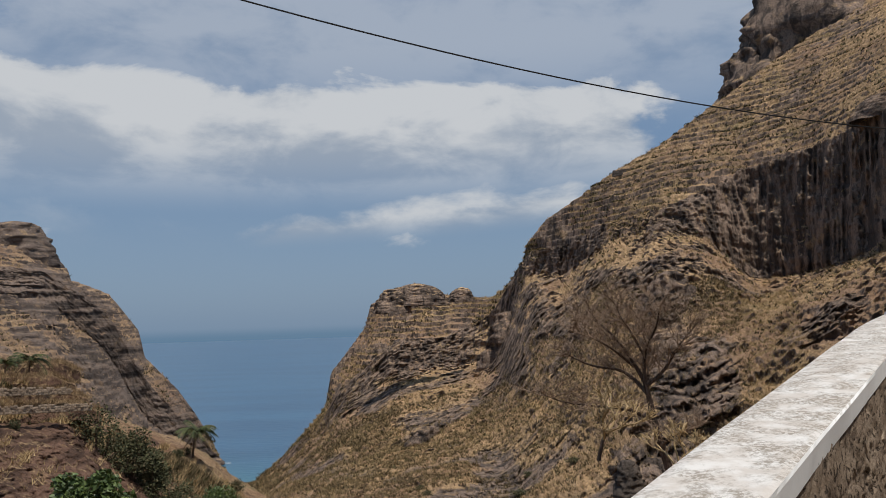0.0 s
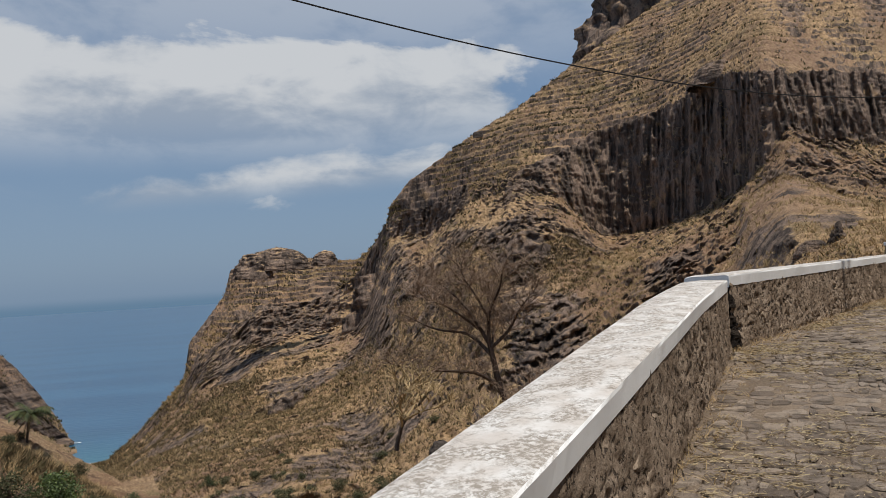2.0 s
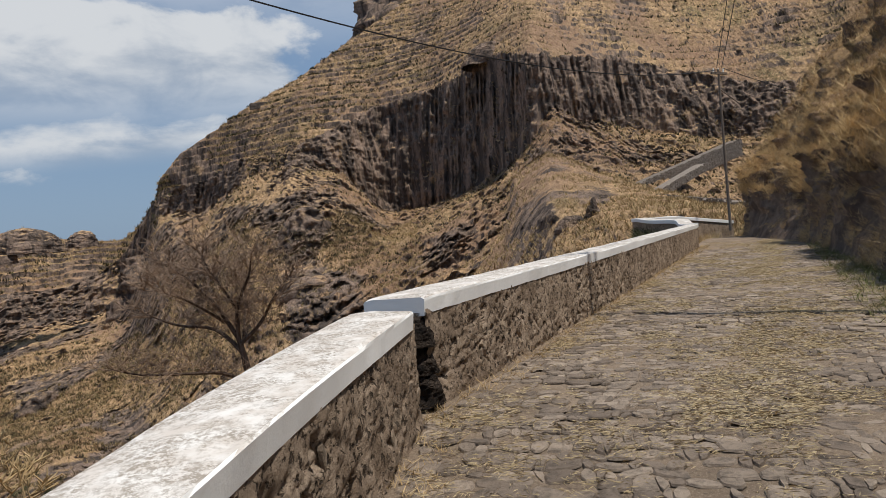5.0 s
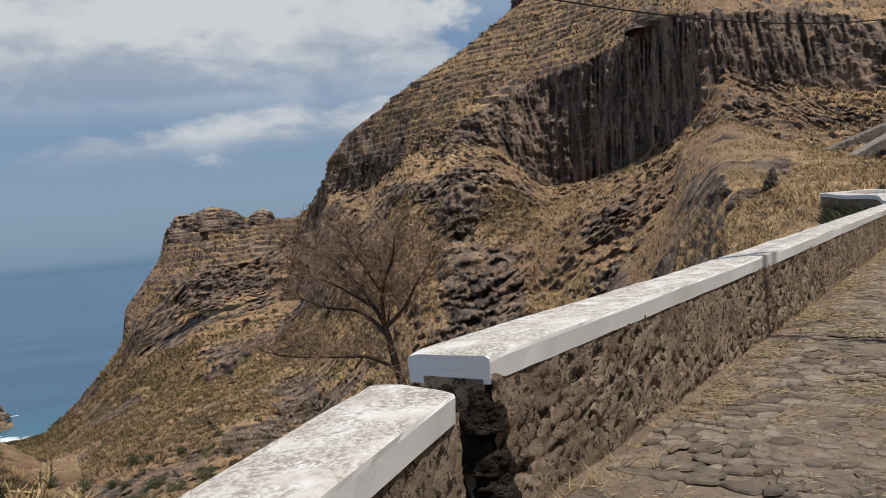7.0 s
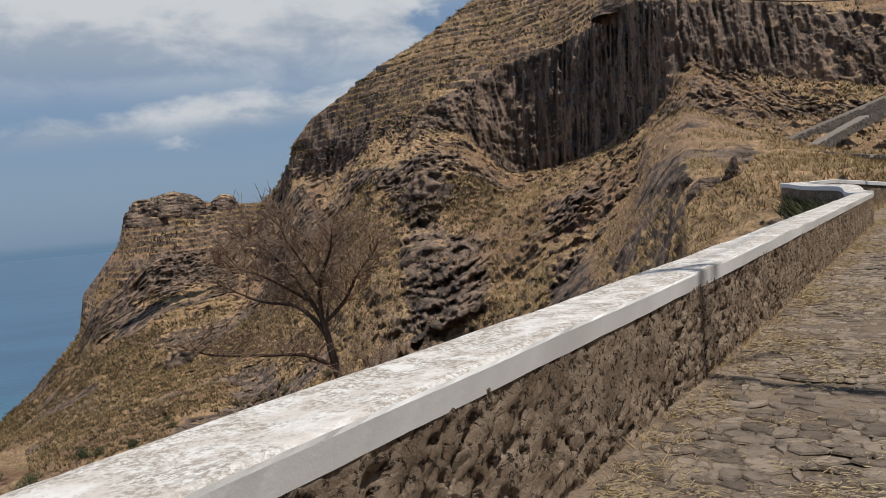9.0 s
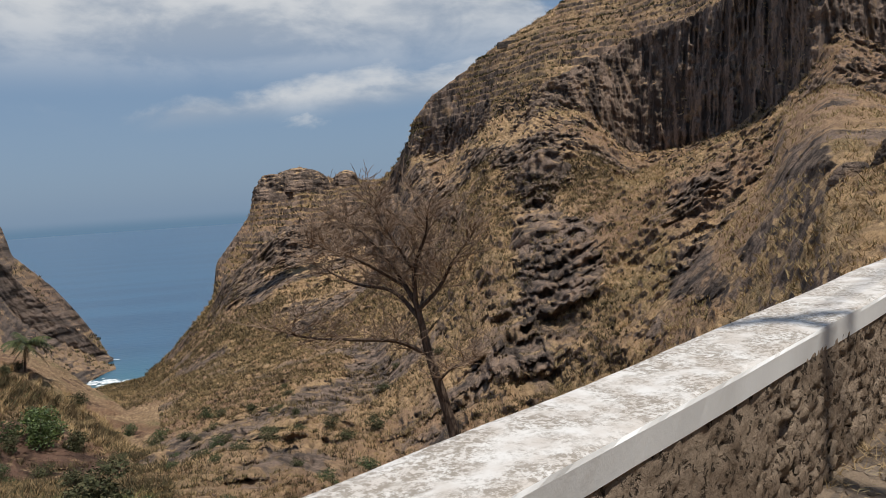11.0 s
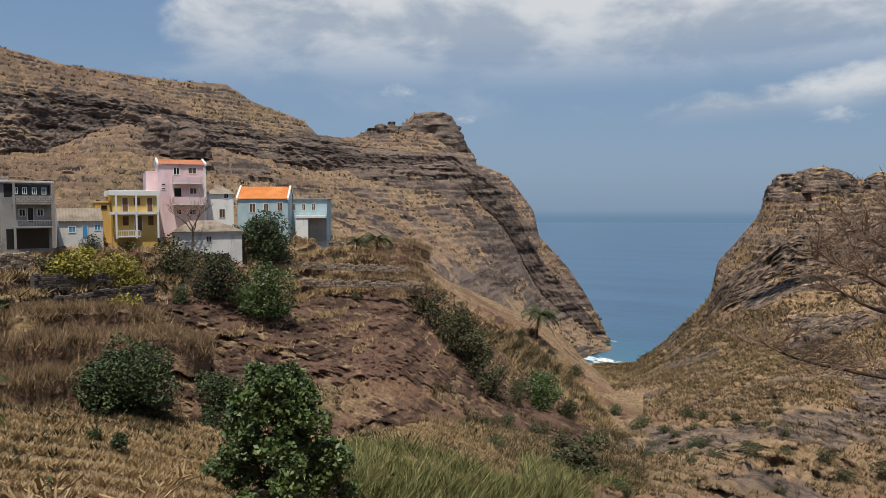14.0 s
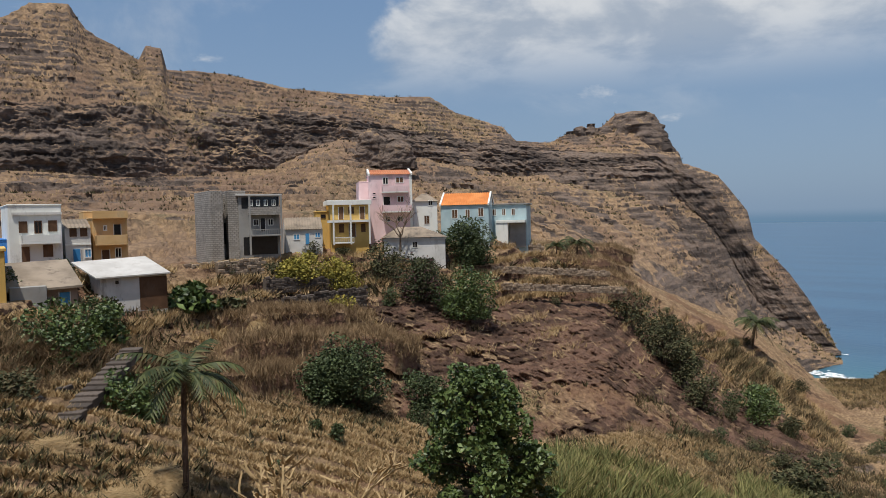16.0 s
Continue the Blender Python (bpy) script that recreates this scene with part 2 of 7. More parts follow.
# ---- mesh helpers ----
class Shape:
    """Collects faces for one mesh."""

    def __init__(self):
        self.v, self.f = [], []

    def add(self, verts, faces, m=None):
        k = len(self.v)
        self.v += [tuple(m @ Vector(p)) if m is not None else tuple(p) for p in verts]
        self.f += [tuple(i + k for i in f) for f in faces]
        return self

    def box(self, x0, y0, z0, x1, y1, z1, m=None, b=0.0):
        """A box with its upright edges and rims chamfered by b."""
        if b <= 0:
            v = [(x, y, z) for z in (z0, z1) for x, y in ((x0, y0), (x1, y0), (x1, y1), (x0, y1))]
            f = [(3, 2, 1, 0), (4, 5, 6, 7)] + [(i, (i + 1) % 4, (i + 1) % 4 + 4, i + 4) for i in range(4)]
            return self.add(v, f, m)
        rings = []
        for z, s in ((z0, b), (z0 + b, 0), (z1 - b, 0), (z1, b)):
            a0, a1, c0, c1 = x0 + s, x1 - s, y0 + s, y1 - s
            rings.append([(a0 + b, c0, z), (a1 - b, c0, z), (a1, c0 + b, z), (a1, c1 - b, z), (a1 - b, c1, z), (a0 + b, c1, z), (a0, c1 - b, z), (a0, c0 + b, z)])
        return self.loft(rings, m, True)

    def loft(self, rings, m=None, caps=False):
        n = len(rings[0])
        v = [p for r in rings for p in r]
        f = [(k * n + i, k * n + (i + 1) % n, (k + 1) * n + (i + 1) % n, (k + 1) * n + i) for k in range(len(rings) - 1) for i in range(n)]
        if caps:
            f += [tuple(reversed(range(n))), tuple(range((len(rings) - 1) * n, len(rings) * n))]
        return self.add(v, f, m)

    def tube(self, pts, radii, n=6, m=None):
        """A round tube along points."""
        pts = [Vector(p) for p in pts]
        rings, side = [], None
        for i, p in enumerate(pts):
            t = (pts[min(i + 1, len(pts) - 1)] - pts[max(i - 1, 0)]).normalized()
            if side is None:
                side = t.orthogonal().normalized()
            side = (side - t * side.dot(t)).normalized()
            up = t.cross(side)
            r = radii[i] if isinstance(radii, (list, tuple)) else radii
            rings.append([tuple(p + (side * math.cos(a) + up * math.sin(a)) * r) for a in (2 * math.pi * k / n for k in range(n))])
        return self.loft(rings, m, True)

    def mesh(self, name, mat, smooth=False):
        me = bpy.data.meshes.new(name)
        me.from_pydata(self.v, [], self.f)
        me.materials.append(mat)
        if smooth:
            me.polygons.foreach_set("use_smooth", np.ones(len(me.polygons), bool))
        me.update()
        return me

    def thing(self, name, mat, parent=None, label="", smooth=False):
        ob = new(name, self.mesh(name, mat, smooth))
        ob.parent = parent
        return tagged(ob, label)


def part(name, shape, mat, parent, label="", smooth=False):
    return shape.thing(name, mat, parent, label, smooth)


def empty(name, m=None, label="", category="", group="", kind=""):
    ob = new(name)
    if m is not None:
        ob.matrix_world = m
    return tagged(ob, label, category, group, kind)


def hashed(ix, iy, iz, seed):
    h = (ix * 374761393 + iy * 668265263 + iz * 2147483647 + seed * 144269504) & 0xFFFFFFFF
    h = ((h ^ (h >> 13)) * 1274126177) & 0xFFFFFFFF
    h = ((h ^ (h >> 16)) * 2246822519) & 0xFFFFFFFF
    return ((h ^ (h >> 15)) & 0xFFFFFF) / float(0xFFFFFF) * 2.0 - 1.0


def vnoise(p, seed=0):
    """Smooth noise from -1 to 1 at rows of points."""
    i = np.floor(p).astype(np.int64)
    f = p - i
    u = f * f * (3 - 2 * f)
    out = 0.0
    for dx in (0, 1):
        for dy in (0, 1):
            for dz in (0, 1):
                w = (u[:, 0] if dx else 1 - u[:, 0]) * (u[:, 1] if dy else 1 - u[:, 1]) * (u[:, 2] if dz else 1 - u[:, 2])
                out = out + w * hashed(i[:, 0] + dx, i[:, 1] + dy, i[:, 2] + dz, seed)
    return out


def fbm(p, octaves=5, seed=0, gain=0.5, ridged=False):
    out, a, s, total = 0.0, 1.0, 1.0, 0.0
    for k in range(octaves):
        v = vnoise(p * s, seed + k * 17)
        out = out + a * ((1 - 2 * np.abs(v)) if ridged else v)
        total += a
        a, s = a * gain, s * 2.03
    return out / total


def grid_mesh(name, pos, mat, attrs=None, smooth=False):
    """A mesh from a grid of places, rows by columns."""
    r, k, _ = pos.shape
    me = bpy.data.meshes.new(name)
    idx = np.arange(r * k).reshape(r, k)
    quads = np.stack([idx[:-1, :-1], idx[:-1, 1:], idx[1:, 1:], idx[1:, :-1]], -1).reshape(-1, 4)
    me.vertices.add(r * k)
    me.vertices.foreach_set("co", pos.astype(np.float32).ravel())
    me.loops.add(quads.size)
    me.loops.foreach_set("vertex_index", quads.astype(np.int32).ravel())
    me.polygons.add(len(quads))
    me.polygons.foreach_set("loop_start", np.arange(0, quads.size, 4, dtype=np.int32))
    if smooth:
        me.polygons.foreach_set("use_smooth", np.ones(len(quads), bool))
    me.update(calc_edges=True)
    for key, val in (attrs or {}).items():
        a = me.attributes.new(key, "FLOAT", "POINT")
        a.data.foreach_set("value", val.astype(np.float32).ravel())
    me.materials.append(mat)
    return new(name, me)


# ---- the land: lines placed to fit the camera's view, as bearings in degrees from the lookout, distances and heights in metres ----
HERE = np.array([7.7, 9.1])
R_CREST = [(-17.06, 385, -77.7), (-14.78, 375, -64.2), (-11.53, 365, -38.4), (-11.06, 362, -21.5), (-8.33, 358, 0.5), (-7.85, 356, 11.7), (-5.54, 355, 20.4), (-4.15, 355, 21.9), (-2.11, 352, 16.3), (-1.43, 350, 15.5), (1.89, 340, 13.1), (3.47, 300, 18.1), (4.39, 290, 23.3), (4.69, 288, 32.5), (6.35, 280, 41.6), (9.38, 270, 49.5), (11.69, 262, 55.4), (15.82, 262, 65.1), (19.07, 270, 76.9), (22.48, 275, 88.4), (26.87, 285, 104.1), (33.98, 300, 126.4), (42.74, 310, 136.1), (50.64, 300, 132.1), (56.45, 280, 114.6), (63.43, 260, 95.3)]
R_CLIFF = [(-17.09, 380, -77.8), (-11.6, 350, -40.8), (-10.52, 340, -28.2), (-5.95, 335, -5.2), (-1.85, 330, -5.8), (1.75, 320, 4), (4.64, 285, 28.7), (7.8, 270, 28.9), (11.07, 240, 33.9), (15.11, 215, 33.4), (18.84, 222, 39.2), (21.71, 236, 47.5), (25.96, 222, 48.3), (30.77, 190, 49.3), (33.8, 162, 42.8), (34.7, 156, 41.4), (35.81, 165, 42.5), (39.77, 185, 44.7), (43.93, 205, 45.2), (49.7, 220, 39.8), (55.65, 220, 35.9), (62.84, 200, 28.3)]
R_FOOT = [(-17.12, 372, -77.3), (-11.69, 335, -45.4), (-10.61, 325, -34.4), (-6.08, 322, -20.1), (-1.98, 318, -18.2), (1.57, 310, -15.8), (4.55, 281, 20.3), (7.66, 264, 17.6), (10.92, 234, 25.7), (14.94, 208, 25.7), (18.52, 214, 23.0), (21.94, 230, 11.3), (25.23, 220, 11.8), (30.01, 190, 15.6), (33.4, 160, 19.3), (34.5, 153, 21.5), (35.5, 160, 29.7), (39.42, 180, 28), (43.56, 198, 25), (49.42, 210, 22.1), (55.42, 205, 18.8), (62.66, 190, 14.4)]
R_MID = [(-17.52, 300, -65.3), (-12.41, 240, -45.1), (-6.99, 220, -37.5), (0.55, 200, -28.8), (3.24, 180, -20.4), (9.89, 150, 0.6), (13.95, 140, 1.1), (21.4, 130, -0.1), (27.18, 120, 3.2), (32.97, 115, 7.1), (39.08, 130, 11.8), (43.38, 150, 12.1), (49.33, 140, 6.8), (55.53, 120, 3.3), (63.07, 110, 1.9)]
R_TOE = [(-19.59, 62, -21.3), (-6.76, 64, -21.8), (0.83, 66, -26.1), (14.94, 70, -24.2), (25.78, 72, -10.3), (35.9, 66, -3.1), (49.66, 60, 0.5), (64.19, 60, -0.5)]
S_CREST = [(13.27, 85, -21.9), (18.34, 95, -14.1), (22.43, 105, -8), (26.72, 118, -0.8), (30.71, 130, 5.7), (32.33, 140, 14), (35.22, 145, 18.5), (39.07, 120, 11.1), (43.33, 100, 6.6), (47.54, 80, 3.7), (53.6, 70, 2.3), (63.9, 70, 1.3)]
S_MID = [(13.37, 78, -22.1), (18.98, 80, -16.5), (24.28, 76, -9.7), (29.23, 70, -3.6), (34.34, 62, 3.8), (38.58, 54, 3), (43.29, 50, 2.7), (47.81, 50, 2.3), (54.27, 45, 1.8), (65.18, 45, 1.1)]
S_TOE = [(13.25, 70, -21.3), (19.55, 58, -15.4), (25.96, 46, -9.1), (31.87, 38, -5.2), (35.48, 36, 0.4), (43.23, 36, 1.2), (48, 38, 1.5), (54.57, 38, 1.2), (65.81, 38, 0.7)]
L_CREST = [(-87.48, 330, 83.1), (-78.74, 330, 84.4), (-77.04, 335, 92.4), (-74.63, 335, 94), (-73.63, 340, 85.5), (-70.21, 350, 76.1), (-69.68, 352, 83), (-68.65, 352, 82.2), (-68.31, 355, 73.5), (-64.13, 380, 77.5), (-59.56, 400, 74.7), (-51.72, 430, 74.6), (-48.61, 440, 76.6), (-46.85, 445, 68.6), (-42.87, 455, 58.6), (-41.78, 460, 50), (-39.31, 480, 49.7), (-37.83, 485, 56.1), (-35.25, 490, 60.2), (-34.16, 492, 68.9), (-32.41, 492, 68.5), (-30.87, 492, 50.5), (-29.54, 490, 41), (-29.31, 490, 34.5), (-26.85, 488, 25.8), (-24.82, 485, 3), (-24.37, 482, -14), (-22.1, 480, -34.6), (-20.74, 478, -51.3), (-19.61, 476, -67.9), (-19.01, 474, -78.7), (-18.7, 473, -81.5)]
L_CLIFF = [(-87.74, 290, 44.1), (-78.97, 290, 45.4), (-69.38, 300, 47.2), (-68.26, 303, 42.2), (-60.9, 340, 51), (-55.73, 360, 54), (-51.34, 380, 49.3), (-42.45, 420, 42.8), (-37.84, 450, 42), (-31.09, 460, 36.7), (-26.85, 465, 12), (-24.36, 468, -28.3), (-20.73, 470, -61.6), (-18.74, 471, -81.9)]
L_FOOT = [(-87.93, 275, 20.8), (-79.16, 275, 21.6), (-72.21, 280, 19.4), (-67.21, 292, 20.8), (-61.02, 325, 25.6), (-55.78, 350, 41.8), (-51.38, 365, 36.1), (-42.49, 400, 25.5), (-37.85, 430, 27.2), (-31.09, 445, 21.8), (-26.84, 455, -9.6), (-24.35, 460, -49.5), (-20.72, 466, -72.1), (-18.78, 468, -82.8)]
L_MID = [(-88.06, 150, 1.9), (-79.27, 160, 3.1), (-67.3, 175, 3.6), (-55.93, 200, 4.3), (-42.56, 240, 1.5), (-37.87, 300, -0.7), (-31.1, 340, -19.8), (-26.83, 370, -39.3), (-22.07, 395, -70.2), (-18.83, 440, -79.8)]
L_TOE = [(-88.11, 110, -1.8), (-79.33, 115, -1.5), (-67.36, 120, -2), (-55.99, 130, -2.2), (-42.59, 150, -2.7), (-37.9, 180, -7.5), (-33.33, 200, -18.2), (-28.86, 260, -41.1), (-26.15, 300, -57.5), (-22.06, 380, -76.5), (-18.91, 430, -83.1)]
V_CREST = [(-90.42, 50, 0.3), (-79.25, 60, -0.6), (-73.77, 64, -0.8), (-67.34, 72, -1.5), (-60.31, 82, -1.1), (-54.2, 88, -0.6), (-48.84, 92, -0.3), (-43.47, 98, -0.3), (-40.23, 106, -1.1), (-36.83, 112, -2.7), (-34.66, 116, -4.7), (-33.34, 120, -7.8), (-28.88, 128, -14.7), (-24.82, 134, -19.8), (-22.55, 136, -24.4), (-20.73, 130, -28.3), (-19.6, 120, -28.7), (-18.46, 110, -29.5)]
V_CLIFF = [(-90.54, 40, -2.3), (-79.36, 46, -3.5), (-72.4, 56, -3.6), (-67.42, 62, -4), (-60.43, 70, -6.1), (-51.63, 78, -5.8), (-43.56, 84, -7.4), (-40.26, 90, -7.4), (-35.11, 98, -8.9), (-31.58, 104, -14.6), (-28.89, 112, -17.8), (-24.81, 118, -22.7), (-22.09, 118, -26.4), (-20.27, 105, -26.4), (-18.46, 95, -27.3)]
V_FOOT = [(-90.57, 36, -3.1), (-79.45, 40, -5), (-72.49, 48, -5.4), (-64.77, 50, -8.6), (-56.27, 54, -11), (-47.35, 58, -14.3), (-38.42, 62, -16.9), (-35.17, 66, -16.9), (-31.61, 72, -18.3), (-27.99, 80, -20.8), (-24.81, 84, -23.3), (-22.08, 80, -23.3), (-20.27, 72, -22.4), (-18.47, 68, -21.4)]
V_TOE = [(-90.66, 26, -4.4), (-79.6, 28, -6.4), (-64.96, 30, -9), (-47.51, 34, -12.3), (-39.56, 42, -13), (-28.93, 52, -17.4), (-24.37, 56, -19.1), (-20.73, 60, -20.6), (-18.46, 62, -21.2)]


def at(az, d, z=0.0):
    """A place from bearing, distance and height."""
    a = radians(az)
    return Vector((HERE[0] + d * math.sin(a), HERE[1] + d * math.cos(a), z))


SLOPES = {}


def field_phase(p):
    """Ploughed rows across the fields, laid as rings about the lookout to fit the camera's view, wavering a little."""
    return (np.hypot(p[:, 0] - HERE[0], p[:, 1] - HERE[1]) + 1.6 * fbm(p / 9.0, 2, 91)) / 1.9


def slope(name, lines, spans, az0, az1, step, mat, amp, label, seed, back=(60.0, 50.0), soft=0.5, sink=0.0, front=None, bare=None, shelf=1.0, steps=0.7, bosses=(), columns=1.0):
    """A mountain side between lines placed to fit the camera's view, from the crest down. spans: rows, bareness of the
    rock, height of terraces, roughness and height of the ploughed rows, for each stretch between two lines; back: how
    far the land falls away behind the crest;
    bosses: bodies of rock that stand out of the slope, set to fit the view, by bearing, rise, their spreads, how far
    they stand out and how bare they are."""
    az = np.arange(az0, az1 + step, step)
    lv = [(np.interp(az, [q[0] for q in ln], [q[1] for q in ln]), np.interp(az, [q[0] for q in ln], [q[2] for q in ln])) for ln in lines]
    k = np.exp(-0.5 * (np.arange(-30, 31) * step / soft) ** 2)
    k /= k.sum()
    lv = [lv[0]] + [tuple(np.convolve(np.pad(q, 30, "edge"), k, "valid") for q in pair) for pair in lv[1:]]
    lv = [(lv[0][0] + back[0], lv[0][1] - back[1])] + lv
    lv[-1] = (lv[-1][0], lv[-1][1] - sink)
    spans = [(24, spans[0][1], 0.0, 1.0, 0.0)] + list(spans)
    if front:
        lv.append((lv[-1][0] * front[0], lv[-1][1] - front[1]))
        spans.append((30, spans[-1][1], 0.0, spans[-1][3], 0.0))
    rows_d, rows_z, rock, ter, ruf, lay, hold = [], [], [], [], [], [], []
    for k, (n, rk, th, rg, lh) in enumerate(spans):
        for i in range(n + (1 if k == len(spans) - 1 else 0)):
            u = i / n
            rows_d.append(lv[k][0] * (1 - u) + lv[k + 1][0] * u)
            rows_z.append(lv[k][1] * (1 - u) + lv[k + 1][1] * u)
            for box, val in ((rock, rk), (ter, th), (ruf, rg), (lay, lh)):
                box.append(np.full(len(az), val))
            top = 1.0 if k == 0 else (min(1.0, 0.3 + u * n / 14.0) if k == 1 else 1.0)
            end = 1.0 - 0.6 * max(0.0, (u - 0.85) / 0.15) if k == len(spans) - 1 else 1.0
            hold.append(np.full(len(az), top * end))
    d, z, rock, ter, ruf, lay, hold = (np.array(q) for q in (rows_d, rows_z, rock, ter, ruf, lay, hold))
    a = np.radians(az)[None, :]
    shape = d.shape
    p = np.stack([HERE[0] + d * np.sin(a), HERE[1] + d * np.cos(a), z], -1).reshape(-1, 3)
    far = d.ravel() / 100.0
    s = amp
    big = fbm(p / (26 * s), 4, seed)
    mid = fbm(p / (9 * s), 5, seed + 3, 0.55, True)
    fine = fbm(p / (2.6 * s), 4, seed + 5, 0.6)
    ledge = fbm(p * np.array([0.025, 0.025, 0.30]) / s, 5, seed + 7, 0.6)
    pillar = fbm(p * np.array([0.42, 0.42, 0.05]) / s, 4, seed + 9, 0.55, True)
    crop = fbm(p / (14 * s), 4, seed + 21)
    ledge = 0.55 * np.tanh(3.2 * ledge)
    jag = fbm(p / (1.3 * s), 3, seed + 31, 0.6, True)
    if bare:
        rock = rock * np.interp(az, [q[0] for q in bare], [q[1] for q in bare])[None, :]
    hard, stand = np.zeros(len(p)), np.zeros(len(p))
    rise = np.degrees(np.arctan2(p[:, 2] - 2.9, d.ravel())) + 0.9 * mid + 0.5 * crop
    turn = np.broadcast_to(az, shape).ravel() + 1.2 * crop + 0.5 * fine
    for b_az, b_el, w_az, w_el, b_out, b_rock in bosses:
        g = np.exp(-(((turn - b_az) / w_az) ** 4) - ((rise - b_el) / w_el) ** 4)
        hard += b_rock * g
        stand += b_out * g
    rk = np.clip(rock.ravel() + 1.5 * crop + hard, 0, 1)
    out = (3.6 * s * big + 2.6 * s * mid + 1.2 * s * fine + (0.35 + 0.5 * rk) * s * jag + rk * (3.4 * s * shelf * ledge + 2.8 * s * columns * pillar)) * ruf.ravel() * hold.ravel() + stand
    lift = (1.3 * s * mid + 1.1 * s * fine + 0.5 * s * jag) * hold.ravel() * (1 - 0.5 * rk) * ruf.ravel()
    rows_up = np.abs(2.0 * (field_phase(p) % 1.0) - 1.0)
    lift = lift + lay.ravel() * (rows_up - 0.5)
    zz = p[:, 2] + lift
    th = ter.ravel()
    use = th > 0
    if use.any():
        q = (zz[use] + 3.0 * big[use] * s + 0.7 * mid[use] * s) / th[use]
        fr = q - np.floor(q)
        zz[use] += th[use] * (np.clip((fr - 0.70) / 0.22, 0, 1) - fr) * 0.95 * np.clip(hold.ravel()[use], 0, 1) * np.clip(steps + 1.6 * fbm(p[use] / (15 * s), 3, seed + 13), 0, 1)
    aa = np.broadcast_to(a, shape).ravel()
    p = np.stack([p[:, 0] - np.sin(aa) * out, p[:, 1] - np.cos(aa) * out, zz], -1).reshape(*shape, 3)
    ob = grid_mesh(name, p[::-1, ::-1].copy(), mat, {"rock": rk.reshape(shape)[::-1, ::-1].copy(), "soil_shade": (np.clip(1.5 - 1.9 * rows_up, 0, 1) * (lay.ravel() > 0)).reshape(shape)[::-1, ::-1].copy()})
    SLOPES[name] = (p, az, rk.reshape(shape))
    return tagged(ob, label, "hillside", "", "structure")


FINE = 1.0


def rows(*spans):
    return [(max(4, int(n * FINE)), *rest) for n, *rest in spans]


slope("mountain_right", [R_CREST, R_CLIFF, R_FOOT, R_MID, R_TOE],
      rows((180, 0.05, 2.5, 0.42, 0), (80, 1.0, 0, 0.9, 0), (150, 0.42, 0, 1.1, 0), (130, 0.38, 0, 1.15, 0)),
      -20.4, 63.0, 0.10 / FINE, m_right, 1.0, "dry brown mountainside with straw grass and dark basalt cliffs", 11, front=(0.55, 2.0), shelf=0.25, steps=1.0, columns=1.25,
      bosses=((15.5, -5.5, 3.0, 3.4, 4.0, 1.3), (14.4, 1.0, 2.0, 1.2, 3.0, 1.0), (-6.8, -2.6, 2.4, 1.6, 4.0, 1.2), (-9.1, -5.5, 1.5, 1.3, 3.0, 1.2), (-0.6, -12.6, 2.2, 1.7, 2.5, 1.2),
              (-4.3, -14.6, 2.0, 0.9, 1.2, 1.0), (11.2, 3.2, 2.6, 0.7, 2.0, 0.9), (18.3, -0.4, 2.2, 1.4, -2.0, -0.9), (11.3, -12.2, 3.0, 1.4, 1.5, 0.9), (2.5, -3.0, 1.4, 2.2, 3.0, 1.0),
              (6.5, -1.0, 1.8, 0.8, 2.0, 0.9), (-12.5, -11.0, 3.0, 1.0, 1.5, 0.8), (7.5, 6.3, 2.5, 1.2, 2.5, 1.0)))
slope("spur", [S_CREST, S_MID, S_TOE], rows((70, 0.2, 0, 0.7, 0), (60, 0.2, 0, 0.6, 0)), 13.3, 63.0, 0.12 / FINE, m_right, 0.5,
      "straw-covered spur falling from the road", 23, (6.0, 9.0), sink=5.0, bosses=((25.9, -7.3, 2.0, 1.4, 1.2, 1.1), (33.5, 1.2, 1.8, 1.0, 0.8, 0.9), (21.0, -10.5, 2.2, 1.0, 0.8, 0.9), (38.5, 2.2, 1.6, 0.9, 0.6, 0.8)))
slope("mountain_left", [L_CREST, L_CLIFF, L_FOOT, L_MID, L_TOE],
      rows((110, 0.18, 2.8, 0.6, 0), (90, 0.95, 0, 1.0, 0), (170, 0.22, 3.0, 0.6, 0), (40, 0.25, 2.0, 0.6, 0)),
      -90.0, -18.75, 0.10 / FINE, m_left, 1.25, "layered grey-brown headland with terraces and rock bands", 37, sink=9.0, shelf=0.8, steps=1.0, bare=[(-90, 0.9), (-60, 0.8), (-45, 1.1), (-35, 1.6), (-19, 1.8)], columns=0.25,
      bosses=((-42.0, 5.2, 2.6, 1.3, 5.0, 0.8), (-30.0, 3.2, 3.0, 2.2, 4.0, 1.0), (-27.0, -2.0, 2.0, 3.0, 4.0, 1.0), (-30.5, -5.4, 4.0, 1.2, 3.0, 0.9), (-36.0, 4.0, 3.5, 1.0, 3.0, 0.7),
              (-53.2, 6.0, 1.5, 0.9, 5.0, 1.0), (-47.0, 3.6, 2.6, 0.8, 3.0, 0.6), (-74.0, 4.6, 6.0, 1.6, 3.0, 0.7), (-23.5, -7.0, 2.0, 1.5, 3.0, 1.0)))
